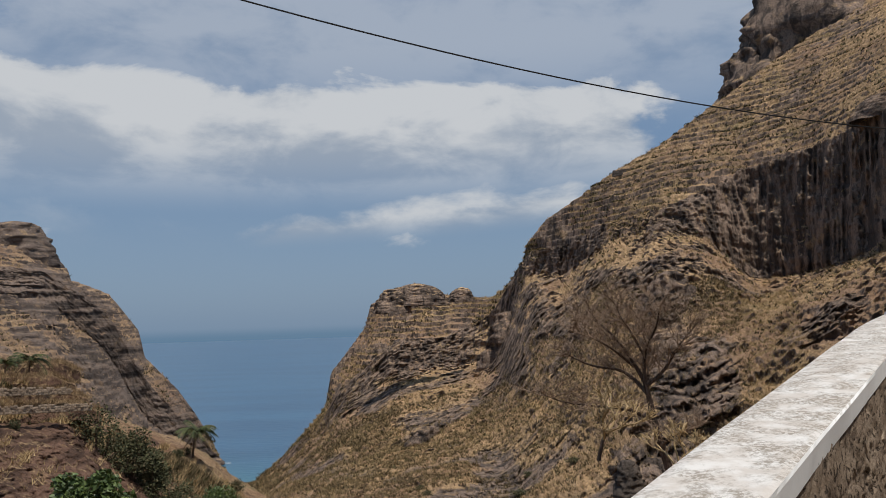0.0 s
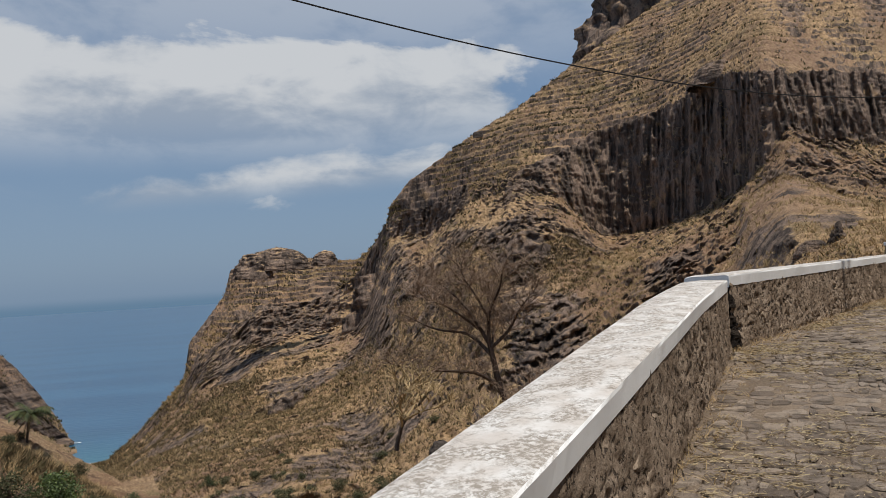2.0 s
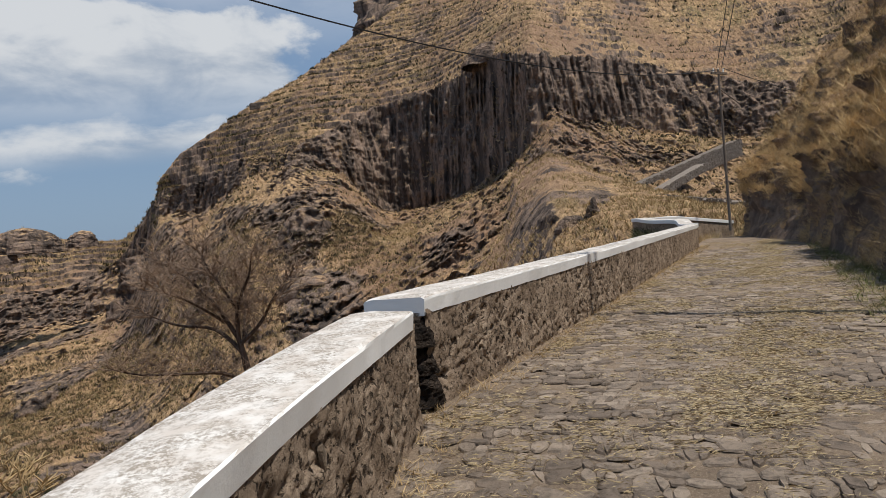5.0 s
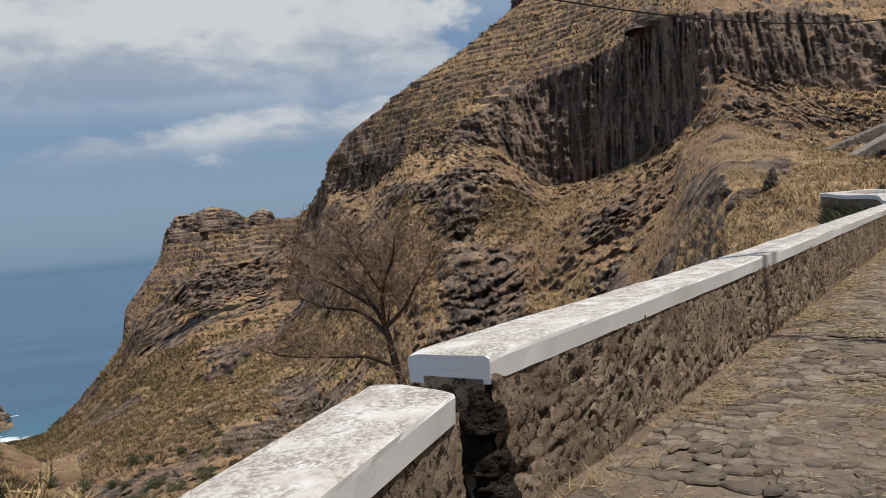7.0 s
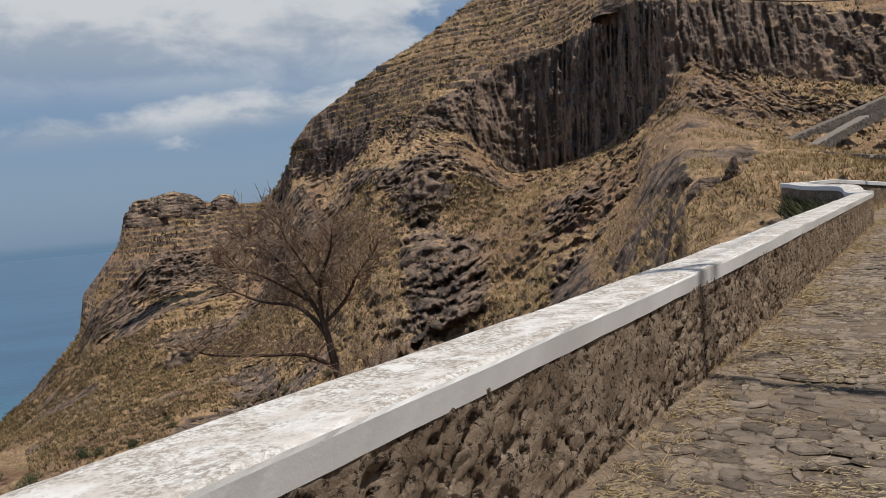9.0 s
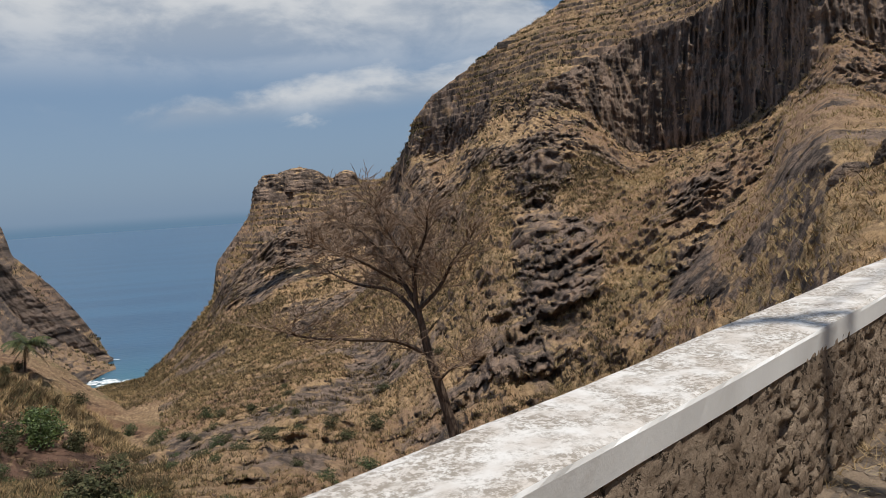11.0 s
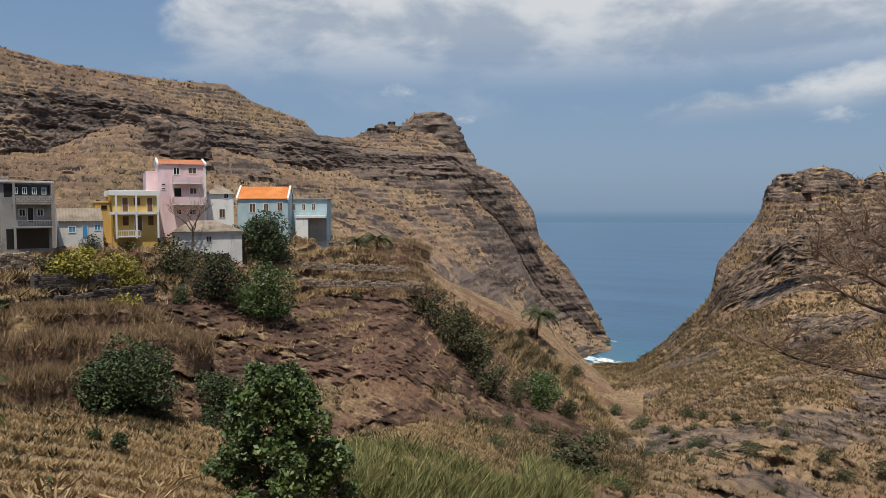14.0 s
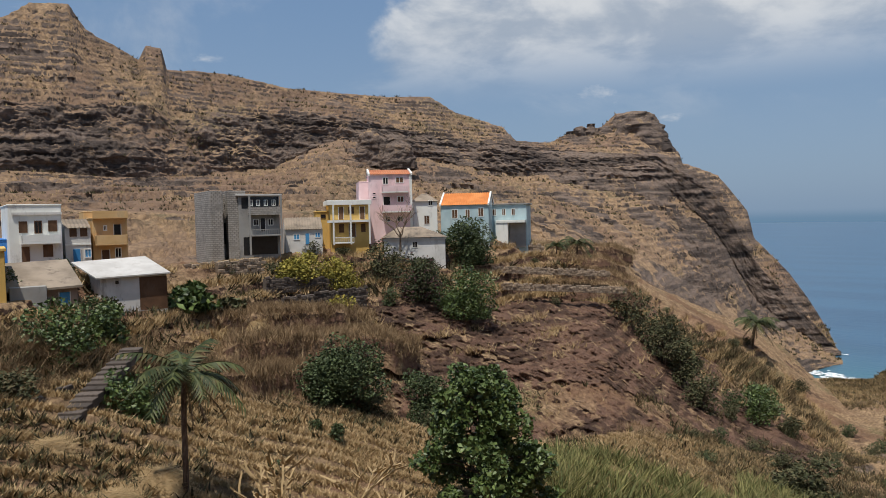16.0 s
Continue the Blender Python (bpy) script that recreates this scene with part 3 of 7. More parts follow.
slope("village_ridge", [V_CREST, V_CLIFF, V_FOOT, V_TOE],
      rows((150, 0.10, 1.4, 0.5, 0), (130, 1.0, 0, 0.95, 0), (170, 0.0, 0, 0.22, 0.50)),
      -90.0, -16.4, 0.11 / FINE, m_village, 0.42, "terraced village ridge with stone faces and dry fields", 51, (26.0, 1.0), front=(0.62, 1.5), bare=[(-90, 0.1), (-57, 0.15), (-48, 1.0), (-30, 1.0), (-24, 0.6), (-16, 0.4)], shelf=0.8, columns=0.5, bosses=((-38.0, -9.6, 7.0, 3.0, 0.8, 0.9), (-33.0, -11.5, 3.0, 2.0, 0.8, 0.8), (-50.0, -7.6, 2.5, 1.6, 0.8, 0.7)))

# ---- the sea ----
sea = Shape()
sea.add([(-4500, 150, -80), (4500, 150, -80), (4500, 4900, -80), (-4500, 4900, -80)], [(0, 1, 2, 3)])
tagged(sea.thing("water", m_sea), "deep blue open sea with small chop", "sea", "", "structure")

# ---- the road, its parapet and the bank ----
DIR1, DIR2 = Vector((0.612, 0.793, 0)).normalized(), Vector((0.78, 0.626, 0)).normalized()
CORNER = Vector((5.185, 8.813, 1.09))
LOWER = Vector((5.235, 8.775, 1.09))
SLOPE1 = 0.092


def inner(s):
    """The inner face of the parapet at s metres past the corner: place on the road and the way along it."""
    if s < 0:
        p = LOWER + DIR1 * s
        p.z = CORNER.z + SLOPE1 * s
        return p, DIR1
    p = CORNER + DIR2 * s
    p.z = CORNER.z + 0.008 * s
    return p, DIR2


def side(w):
    return Vector((w.y, -w.x, 0))


def road_point(s, off):
    """A place on the road, off metres to the right of the parapet; the edge lines bend gently at the corner."""
    a = inner(s)[0]
    w = DIR1.lerp(DIR2, min(1.0, max(0.0, (s + off * 0.35) / (0.3 + off * 0.7)))).normalized()
    q = a + side(w) * off
    q.z = a.z - 0.004 * off
    return q


ROAD_W = 4.3
ss = np.arange(-22, 31.01, 0.25)
oo = np.linspace(-0.35, ROAD_W + 0.6, 24)
g = np.array([[tuple(road_point(s, o)) for o in oo] for s in ss])
g[:, :, 2] += 0.018 * vnoise(g.reshape(-1, 3) * 1.6, 5).reshape(g.shape[:2]) - 0.014
road = grid_mesh("road", g[:, ::-1].copy(), m_road, None, True)
tagged(road, "cobbled mountain road with straw in the joints", "road", "", "structure")


def wall_line(s, upper):
    """Where the wall's inner face stands: the upper wall begins a little outside the line of the lower one."""
    p, w = inner(s)
    shift = -0.085 * max(0.0, 1.0 - (s - 0.5) / 6.0) if upper else 0.0
    return p + side(w) * shift, w


def wall_top(s, upper):
    """The coping's top: the lower wall dips towards its end."""
    if upper:
        return inner(s)[0].z + 0.885 - 0.0015 * s
    return inner(s)[0].z + 0.93 - 0.085 * max(0.0, 1.0 + s / 2.6) ** 1.5


def coping(s0, s1, upper, wide, step=0.07):
    """A limewashed coping slab along the parapet, crowned, wavy and worn."""
    rings = []
    n = int((s1 - s0) / step)
    prof = [(0.012, -0.135), (0.022, -0.020), (0.016, -0.004), (-0.02, 0.002), (-0.14, 0.006), (-0.27, 0.006), (-wide + 0.08, 0.002), (-wide + 0.015, -0.006), (-wide, -0.022), (-wide + 0.005, -0.155)]
    for i in range(n + 1):
        s = s0 + (s1 - s0) * i / n
        p, w = wall_line(s, upper)
        r = side(w)
        z = wall_top(s, upper)
        j = [0.012 * noise.noise((s * 1.1, k * 0.5, 1.0)) + 0.005 * noise.noise((s * 5.0, k * 2.0, 4.0)) + 0.003 * noise.noise((s * 17.0, k * 5.0, 8.0)) for k in range(10)]
        sway = 0.022 * noise.noise((s * 0.8, 3.0 if upper else 7.0, 2.0))
        slim = 0.08 * min(1.0, max(0.0, (s - 1.0) / 3.0)) if upper else 0.0
        e = (0.014, 0.004)[min(i, n - i)] if min(i, n - i) < 2 else 0.0
        rings.append([tuple(p + r * (x * (1.0 - slim / wide) + jj + sway * (1.0 if x < -0.2 else 0.35) - e * (1 if x > -0.2 else -1)) + Vector((0, 0, z - p.z + y + jj - e))) for (x, y), jj in zip(prof, j)])
    return Shape().loft(rings, None, True)


def cells(u, v, seed):
    """Distance to the joints, and a chance number for each stone, in a wall of rough stones."""
    iu, iv = np.floor(u).astype(np.int64), np.floor(v).astype(np.int64)
    f1, f2, who = np.full(u.shape, 9.0), np.full(u.shape, 9.0), np.zeros(u.shape)
    zero = np.zeros_like(iu)
    for a in (-1, 0, 1):
        for b in (-1, 0, 1):
            cu, cv = iu + a, iv + b
            du = u - (cu + 0.5 + 0.45 * hashed(cu, cv, zero, seed))
            dv = v - (cv + 0.5 + 0.45 * hashed(cu, cv, zero + 1, seed))
            d = np.hypot(du, dv)
            near = d < f1
            f2 = np.where(near, f1, np.minimum(f2, d))
            who = np.where(near, hashed(cu, cv, zero + 2, seed), who)
            f1 = np.where(near, d, f1)
    return f2 - f1, who


def masonry_face(s0, s1, upper, seed):
    """The rough inner face: stones set in crumbling mortar, with a smeared band under the coping and holes where it fell out."""
    su = np.arange(s0, s1, 0.022)
    hv = np.linspace(-0.10, 0.80, 44)
    base = np.array([tuple(wall_line(float(q), upper)[0]) for q in su])
    tops = np.array([wall_top(float(q), upper) - 0.10 for q in su])
    r = np.array([tuple(side(wall_line(float(q), upper)[1])) for q in su])
    S, H = np.meshgrid(su, hv, indexing="ij")
    z = base[:, 2:3] + H * (tops[:, None] - base[:, 2:3]) / 0.80
    p2 = np.stack([S, H, np.zeros_like(S)], -1).reshape(-1, 3)
    warp = fbm(p2 * 5.0, 3, seed).reshape(S.shape)
    gap, who = cells(S * 5.2 + 0.5 * warp, H * 9.0 + 0.5 * warp, seed)
    bare = np.clip(0.30 + 1.5 * fbm(p2 * np.array([1.3, 2.0, 1.0]), 3, seed + 2).reshape(S.shape) + 0.9 * (0.55 - H), 0, 1) * np.clip((0.74 - H) / 0.10, 0, 1)
    grit = fbm(p2 * 17.0, 2, seed + 4, 0.7).reshape(S.shape)
    pits = np.clip(fbm(p2 * 9.0, 3, seed + 6, 0.6).reshape(S.shape) - 0.22, 0, 1)
    push = bare * (0.018 * np.clip(gap * 5.0, 0, 1) - 0.014 + 0.005 * who) + 0.011 * grit - 0.15 * pits * (0.3 + bare)
    pos = base[:, None, :] + r[:, None, :] * (push + 0.004)[..., None]
    pos[:, :, 2] = z
    return pos


def parapet(name, s0, s1, upper, wide, label, seed, near):
    wall = empty(name, None, label, "parapet", "", "structure")
    part("coping", coping(s0, s1, upper, wide), m_lime, wall, "limewashed coping stained grey")
    n = int((s1 - s0) / 0.25)
    rings = []
    for i in range(n + 1):
        s = s0 + (s1 - s0) * i / n
        p, w = wall_line(s, upper)
        r = side(w)
        top = wall_top(s, upper) - 0.13
        rings.append([tuple(p + r * x + Vector((0, 0, z - p.z))) for x, z in ((-0.05, p.z - 0.25), (-0.05, top), (-wide + 0.11, top), (-wide + 0.11, p.z - 1.5))])
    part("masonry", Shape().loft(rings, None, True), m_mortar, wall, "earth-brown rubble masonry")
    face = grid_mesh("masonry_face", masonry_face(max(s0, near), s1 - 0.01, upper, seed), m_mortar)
    face.parent = wall
    return wall


wall_a = parapet("wall_lower", -22.0, 0.0, False, 0.49, "low rubble parapet under a stained white coping", 301, -9.0)
wall_b = parapet("wall_upper", 0.50, 23.0, True, 0.56, "rubble parapet under a thick white coping", 302, 0.5)

# the slope that falls away under the parapet
offs = [(-0.40, -0.5), (-1.2, -1.4), (-3, -3.2), (-7, -6.8), (-13, -11.5), (-22, -17.5), (-34, -23.0), (-46, -29.0)]
ss2 = np.arange(-40, 44.01, 0.5)
fo = np.linspace(0, len(offs) - 1, 70)
ox, oz = np.interp(fo, range(len(offs)), [o[0] for o in offs]), np.interp(fo, range(len(offs)), [o[1] for o in offs])
g = np.zeros((len(ss2), 70, 3))
for i, s in enumerate(ss2):
    p, w = inner(s)
    w = DIR1.lerp(DIR2, min(1.0, max(0.0, (s + 14) / 30.0))).normalized()
    for k in range(70):
        q = p + side(w) * float(ox[k])
        g[i, k] = (q.x, q.y, p.z + oz[k] * (1.0 - 0.7 * min(1.0, max(0.0, (s - 20) / 10.0)) * math.exp(ox[k] / 9.0)))
flat = g.reshape(-1, 3)
g[:, :, 2] += (0.9 * fbm(flat / 5.0, 5, 71)).reshape(g.shape[:2]) * np.clip(-ox / 6.0, 0.06, 1.0)[None, :]
tagged(grid_mesh("slope_under_road", g, m_near, {"rock": np.full(g.shape[:2], 0.1)}), "steep straw-grown slope under the road", "hillside", "", "structure")

# the cut bank on the uphill side
prof = [(-0.15, -0.15), (0.22, 0.5), (0.62, 1.5), (0.95, 2.3), (1.35, 3.0), (2.0, 4.0), (3.4, 5.8), (6, 8.8), (11, 13.5), (22, 23.5), (45, 43)]
ss3 = np.arange(-30, 42.01, 0.14)
fo = np.linspace(0, len(prof) - 1, 120)
ox, oz = np.interp(fo, range(len(prof)), [o[0] for o in prof]), np.interp(fo, range(len(prof)), [o[1] for o in prof])
g = np.zeros((len(ss3), 120, 3))
for i, s in enumerate(ss3):
    q = road_point(min(s, 30.0), ROAD_W + 0.1 - 0.55 * min(1.0, max(0.0, (s - 6) / 12.0)) - 2.6 * min(1.0, max(0.0, (s - 19) / 12.0)) ** 1.5)
    w = DIR1.lerp(DIR2, min(1.0, max(0.0, (s + 6) / 12.0)))
    q = q + DIR2 * max(0.0, s - 30.0)
    r = side(w)
    for k in range(120):
        g[i, k] = (q.x + r.x * ox[k], q.y + r.y * ox[k], q.z + oz[k])
flat = g.reshape(-1, 3)
grow = np.clip(oz / 1.2, 0.1, 2.2)[None, :]
push = (0.75 * fbm(flat / 2.6, 4, 81, 0.55) + 0.40 * fbm(flat / 0.7, 4, 83, 0.6, True) + 0.22 * fbm(flat / 0.33, 3, 85, 0.6)).reshape(g.shape[:2]) * grow
g[:, :, 0] -= 0.62 * push
g[:, :, 1] += 0.78 * push
g[:, :, 2] += 0.35 * push
bare = np.broadcast_to(np.interp(oz, [0, 1.6, 2.7, 60], [0.95, 0.8, 0.0, 0.0])[None, :], g.shape[:2])
tagged(grid_mesh("bank", g[:, ::-1].copy(), m_near, {"rock": bare[:, ::-1].copy()}), "dark rock road cutting topped with straw grass", "bank", "", "structure")


# ---- plants ----
def leaf_build(a, b, dead=None):
    def build(n, v):
        r = n.add("ShaderNodeNewGeometry").outputs["Random Per Island"]
        col = n.mix(r, a, b)
        patch = n.noise(v, 0.7, 4.0)
        if dead:
            col = n.mix(n.math("MULTIPLY", n.ramp(patch, 0.5, 0.62), n.ramp(r, 0.3, 0.7)), col, dead)
        return n.mix(n.ramp(patch, 0.35, 0.6, 0.0, 0.5), col, a)

    return build


m_leaf = material("green_leaves", leaf_build(c(0.030, 0.055, 0.014), c(0.155, 0.205, 0.055)), 0.5, 0.45)
m_leaf_dark = material("dark_leaves", leaf_build(c(0.030, 0.046, 0.018), c(0.115, 0.145, 0.055)), 0.65, 0.3)
m_leaf_grey = material("dusty_leaves", leaf_build(c(0.045, 0.052, 0.026), c(0.13, 0.125, 0.06), c(0.20, 0.14, 0.08)), 0.8, 0.2)
m_leaf_yellow = material("yellow_flowering_leaves", leaf_build(c(0.15, 0.145, 0.03), c(0.52, 0.42, 0.09), c(0.38, 0.30, 0.07)), 0.7, 0.2)
m_leaf_pink = material("bougainvillea_leaves", leaf_build(c(0.03, 0.045, 0.02), c(0.10, 0.10, 0.045), c(0.23, 0.06, 0.11)), 0.7, 0.2)
m_straw = material("straw", leaf_build(c(0.33, 0.23, 0.115), c(0.58, 0.425, 0.24)), 0.9, 0.1)
m_straw_far = material("hill_straw", leaf_build(c(0.30, 0.21, 0.105), c(0.52, 0.38, 0.20), c(0.20, 0.18, 0.08)), 0.9, 0.1)
m_scrub = material("hill_scrub", leaf_build(c(0.05, 0.042, 0.026), c(0.11, 0.10, 0.045)), 0.9, 0.1)
m_brush = material("brown_brush", leaf_build(c(0.075, 0.056, 0.034), c(0.24, 0.175, 0.095), c(0.17, 0.15, 0.062)), 0.9, 0.1)
m_cane = material("cane_leaves", leaf_build(c(0.06, 0.075, 0.024), c(0.33, 0.30, 0.115), c(0.44, 0.34, 0.16)), 0.7, 0.2)
m_frond = material("palm_fronds", leaf_build(c(0.022, 0.034, 0.010), c(0.11, 0.12, 0.036), c(0.20, 0.15, 0.06)), 0.6, 0.3)
m_frond_dead = material("dead_fronds", leaf_build(c(0.10, 0.07, 0.04), c(0.24, 0.17, 0.10)), 0.9, 0.1)
m_bark = material("bark", lambda n, v: (n.mix(n.ramp(n.noise(n.scaled(v, 8, 8, 2), 1.0, 6.0, 0.7), 0.35, 0.65), c(0.06, 0.042, 0.032), c(0.15, 0.11, 0.085)), (n.noise(n.scaled(v, 20, 20, 5), 1.0, 5.0), 0.8, 0.03)), 0.95, 0.1)
m_twig = material("grey_twigs", lambda n, v: n.mix(n.noise(v, 3.0, 4.0), c(0.155, 0.105, 0.072), c(0.37, 0.265, 0.19)), 0.95, 0.1)
m_rock = material("boulder_rock", lambda n, v: (n.mix(n.ramp(n.noise(v, 2.0, 6.0, 0.7), 0.35, 0.65), c(0.05, 0.042, 0.037), c(0.14, 0.11, 0.09)), (n.noise(v, 6.0, 7.0, 0.7), 0.9, 0.12)), 0.95, 0.15)


def soup(name, verts, faces, mat):
    """A mesh object from arrays: corners, and faces of one size."""
    me = bpy.data.meshes.new(name)
    k = faces.shape[1]
    me.vertices.add(len(verts))
    me.vertices.foreach_set("co", verts.astype(np.float32).ravel())
    me.loops.add(faces.size)
    me.loops.foreach_set("vertex_index", faces.astype(np.int32).ravel())
    me.polygons.add(len(faces))
    me.polygons.foreach_set("loop_start", np.arange(0, faces.size, k, dtype=np.int32))
    me.update(calc_edges=True)
    me.materials.append(mat)
    return me


def leaf_soup(name, pts, size, mat, rng, droop=0.3):
    """Folded leaves at points, each of two triangles."""
    n = len(pts)
    d = rng.normal(size=(n, 3))
    d[:, 2] = d[:, 2] * 0.6 - droop
    d /= np.linalg.norm(d, axis=1)[:, None]
    s = np.cross(d, rng.normal(size=(n, 3)))
    s /= np.linalg.norm(s, axis=1)[:, None]
    u = np.cross(d, s)
    L = (size * rng.uniform(0.6, 1.35, n))[:, None]
    v = np.stack([pts - d * L * 0.5, pts + s * L * 0.32 + u * L * 0.10, pts + d * L * 0.6, pts - s * L * 0.32 + u * L * 0.10], 1).reshape(-1, 3)
    i = np.arange(n)[:, None] * 4
    f = np.concatenate([i + [0, 1, 2], i + [0, 2, 3]])
    return soup(name, v, f, mat)


def blade_soup(name, pts, size, mat, rng, blades=4, spread=0.55, width=0.10, lean=None):
    """Tufts of upright blades at points; size may differ from tuft to tuft."""
    n = len(pts) * blades
    p = np.repeat(pts, blades, 0)
    L = np.repeat(np.broadcast_to(size, len(pts)), blades)[:, None] * rng.uniform(0.55, 1.2, (n, 1))
    h = rng.normal(size=(n, 2)) * spread
    base = p + np.concatenate([rng.normal(size=(n, 2)) * 0.28, np.zeros((n, 1)) - 0.05], 1) * L
    w = rng.normal(size=(n, 3))
    w[:, 2] *= 0.2
    w *= width * L / np.linalg.norm(w, axis=1)[:, None]
    tip = base + np.concatenate([h, np.ones((n, 1))], 1) * L * 0.9
    if lean is not None:
        tip = tip + np.array(lean) * L
    v = np.stack([base - w, base + w, tip], 1).reshape(-1, 3)
    return soup(name, v, np.arange(n * 3).reshape(-1, 3), mat)


def land(az, d, name="village_ridge"):
    """The height of a mountain side at a bearing and distance."""
    p, azs, _ = SLOPES[name]
    k = int(np.clip(round((az - azs[0]) / (azs[1] - azs[0])), 0, len(azs) - 1))
    col = p[24:, k]
    dd = np.hypot(col[:, 0] - HERE[0], col[:, 1] - HERE[1])
    return float(np.interp(d, dd[::-1], col[::-1, 2]))


def lobes_points(lobes, n, rng, shell=0.55):
    """Points in the outer part of a clump of round lobes (x, y, z, radius, squash)."""
    vol = np.array([l[3] ** 2 for l in lobes])
    pick = rng.choice(len(lobes), n, p=vol / vol.sum())
    l = np.array(lobes)[pick]
    d = rng.normal(size=(n, 3))
    d /= np.linalg.norm(d, axis=1)[:, None]
    r = (shell + (1 - shell) * rng.uniform(0, 1, n) ** 0.5) * (1 + 0.22 * vnoise(d * 2.6 + l[:, :3], 3))
    return l[:, :3] + d * (l[:, 3] * r)[:, None] * np.stack([np.ones(n), np.ones(n), l[:, 4]], 1)


def bush(name, az, d, z, w, h, mat, label, seed, leaf=0.25, n=900, category="bush", trunk=True):
    """A leafy bush or tree whose foot stands at z, with a crown of lobes on a forked stem."""
    rng = np.random.default_rng(seed)
    root = empty(name, Matrix.Translation(at(az, d, z)), label, category, "greenery of the village ridge")
    lobes = []
    k = 9 + int(1.5 * w)
    for i in range(k):
        a, r = rng.uniform(0, 6.28), rng.uniform(0.05, 0.33) * w
        t = rng.uniform(0.12, 0.86)
        rr = rng.uniform(0.16, 0.27) * w * (1.15 - 0.55 * abs(t - 0.45))
        lobes.append((r * math.cos(a), r * math.sin(a), t * h, rr, min(1.2, 0.85 * h / w + 0.2)))
    pts = lobes_points(lobes, int(n * 1.9), rng, 0.45)
    pts[:, 2] = np.clip(pts[:, 2], 0.05 * h, None)
    ob = new("crown", leaf_soup("crown", pts, leaf * 0.9, mat, rng))
    ob.parent = root
    st = Shape()
    for q in lobes[: (6 if trunk else 3)]:
        mid = Vector(q[:3]) * 0.5 + Vector((0.1 * w * rng.uniform(-0.5, 0.5), 0.1 * w * rng.uniform(-0.5, 0.5), 0))
        st.tube([(0.03 * q[0], 0.03 * q[1], -0.4), mid, q[:3]], [0.035 * h ** 0.7 + 0.02, 0.025 * h ** 0.7 + 0.01, 0.012], 5)
    part("stem", st, m_bark, root)
    return root


def frond(sh, origin, az, rise, length, rng, n=16, leaf=0.5, droop=1.0):
    """One feathered palm frond: an arching rib with leaflets on both sides."""
    a = Vector((math.cos(az), math.sin(az), 0))
    pts = []
    for i in range(n + 1):
        t = i / n
        pts.append(Vector(origin) + a * length * (t - 0.16 * t * t) * math.cos(rise * (1 - t)) + Vector((0, 0, length * (math.sin(rise) * t - droop * 0.62 * t * t))))
    sh.tube(pts[::3] + [pts[-1]], [0.022 * length ** 0.5] * (len(pts[::3])) + [0.006], 3)
    across = a.cross(Vector((0, 0, 1)))
    for i in range(2, n + 1):
        fwd = (pts[i] - pts[i - 1]).normalized()
        wide = leaf * length * (0.28 + 0.2 * math.sin(math.pi * i / n))
        for sgn in (-1, 1):
            tip = pts[i] + (across * sgn * 0.75 + fwd * 0.55 + Vector((0, 0, -0.35 - 0.25 * rng.uniform(0, 1)))) * wide
            b = fwd * 0.03 * length
            sh.add([pts[i] - b, pts[i] + b, tip], [(0, 1, 2)])


def palm(az, d, z, trunk, size, label, seed, count=22, lean=0.1):
    rng = random.Random(seed)
    root = empty("palm_tree", Matrix.Translation(at(az, d, z)), label, "palm", "palms of the ridge")
    pts = [(lean * trunk * (i / 6) ** 2, 0.02 * math.sin(i), trunk * i / 6 - (0.3 if i == 0 else 0)) for i in range(7)]
    part("trunk", Shape().tube(pts, [0.035 * size + 0.008 * trunk * (1 - i / 9) for i in range(7)], 8), m_bark, root)
    top = pts[-1]
    live, dead = Shape(), Shape()
    for i in range(count):
        frond(live, top, 2.4 * i + rng.uniform(-0.3, 0.3), rng.uniform(0.15, 1.25), size * rng.uniform(0.8, 1.1), rng, 16, 0.55, rng.uniform(0.8, 1.3))
    for i in range(count // 3):
        frond(dead, top, 1.7 * i + rng.uniform(-0.3, 0.3), rng.uniform(-0.9, -0.2), size * rng.uniform(0.55, 0.85), rng, 12, 0.35, 0.7)
    part("crown", live, m_frond, root, "arching green palm fronds")
    part("dead_fronds", dead, m_frond_dead, root, "hanging dry brown fronds")
    return root


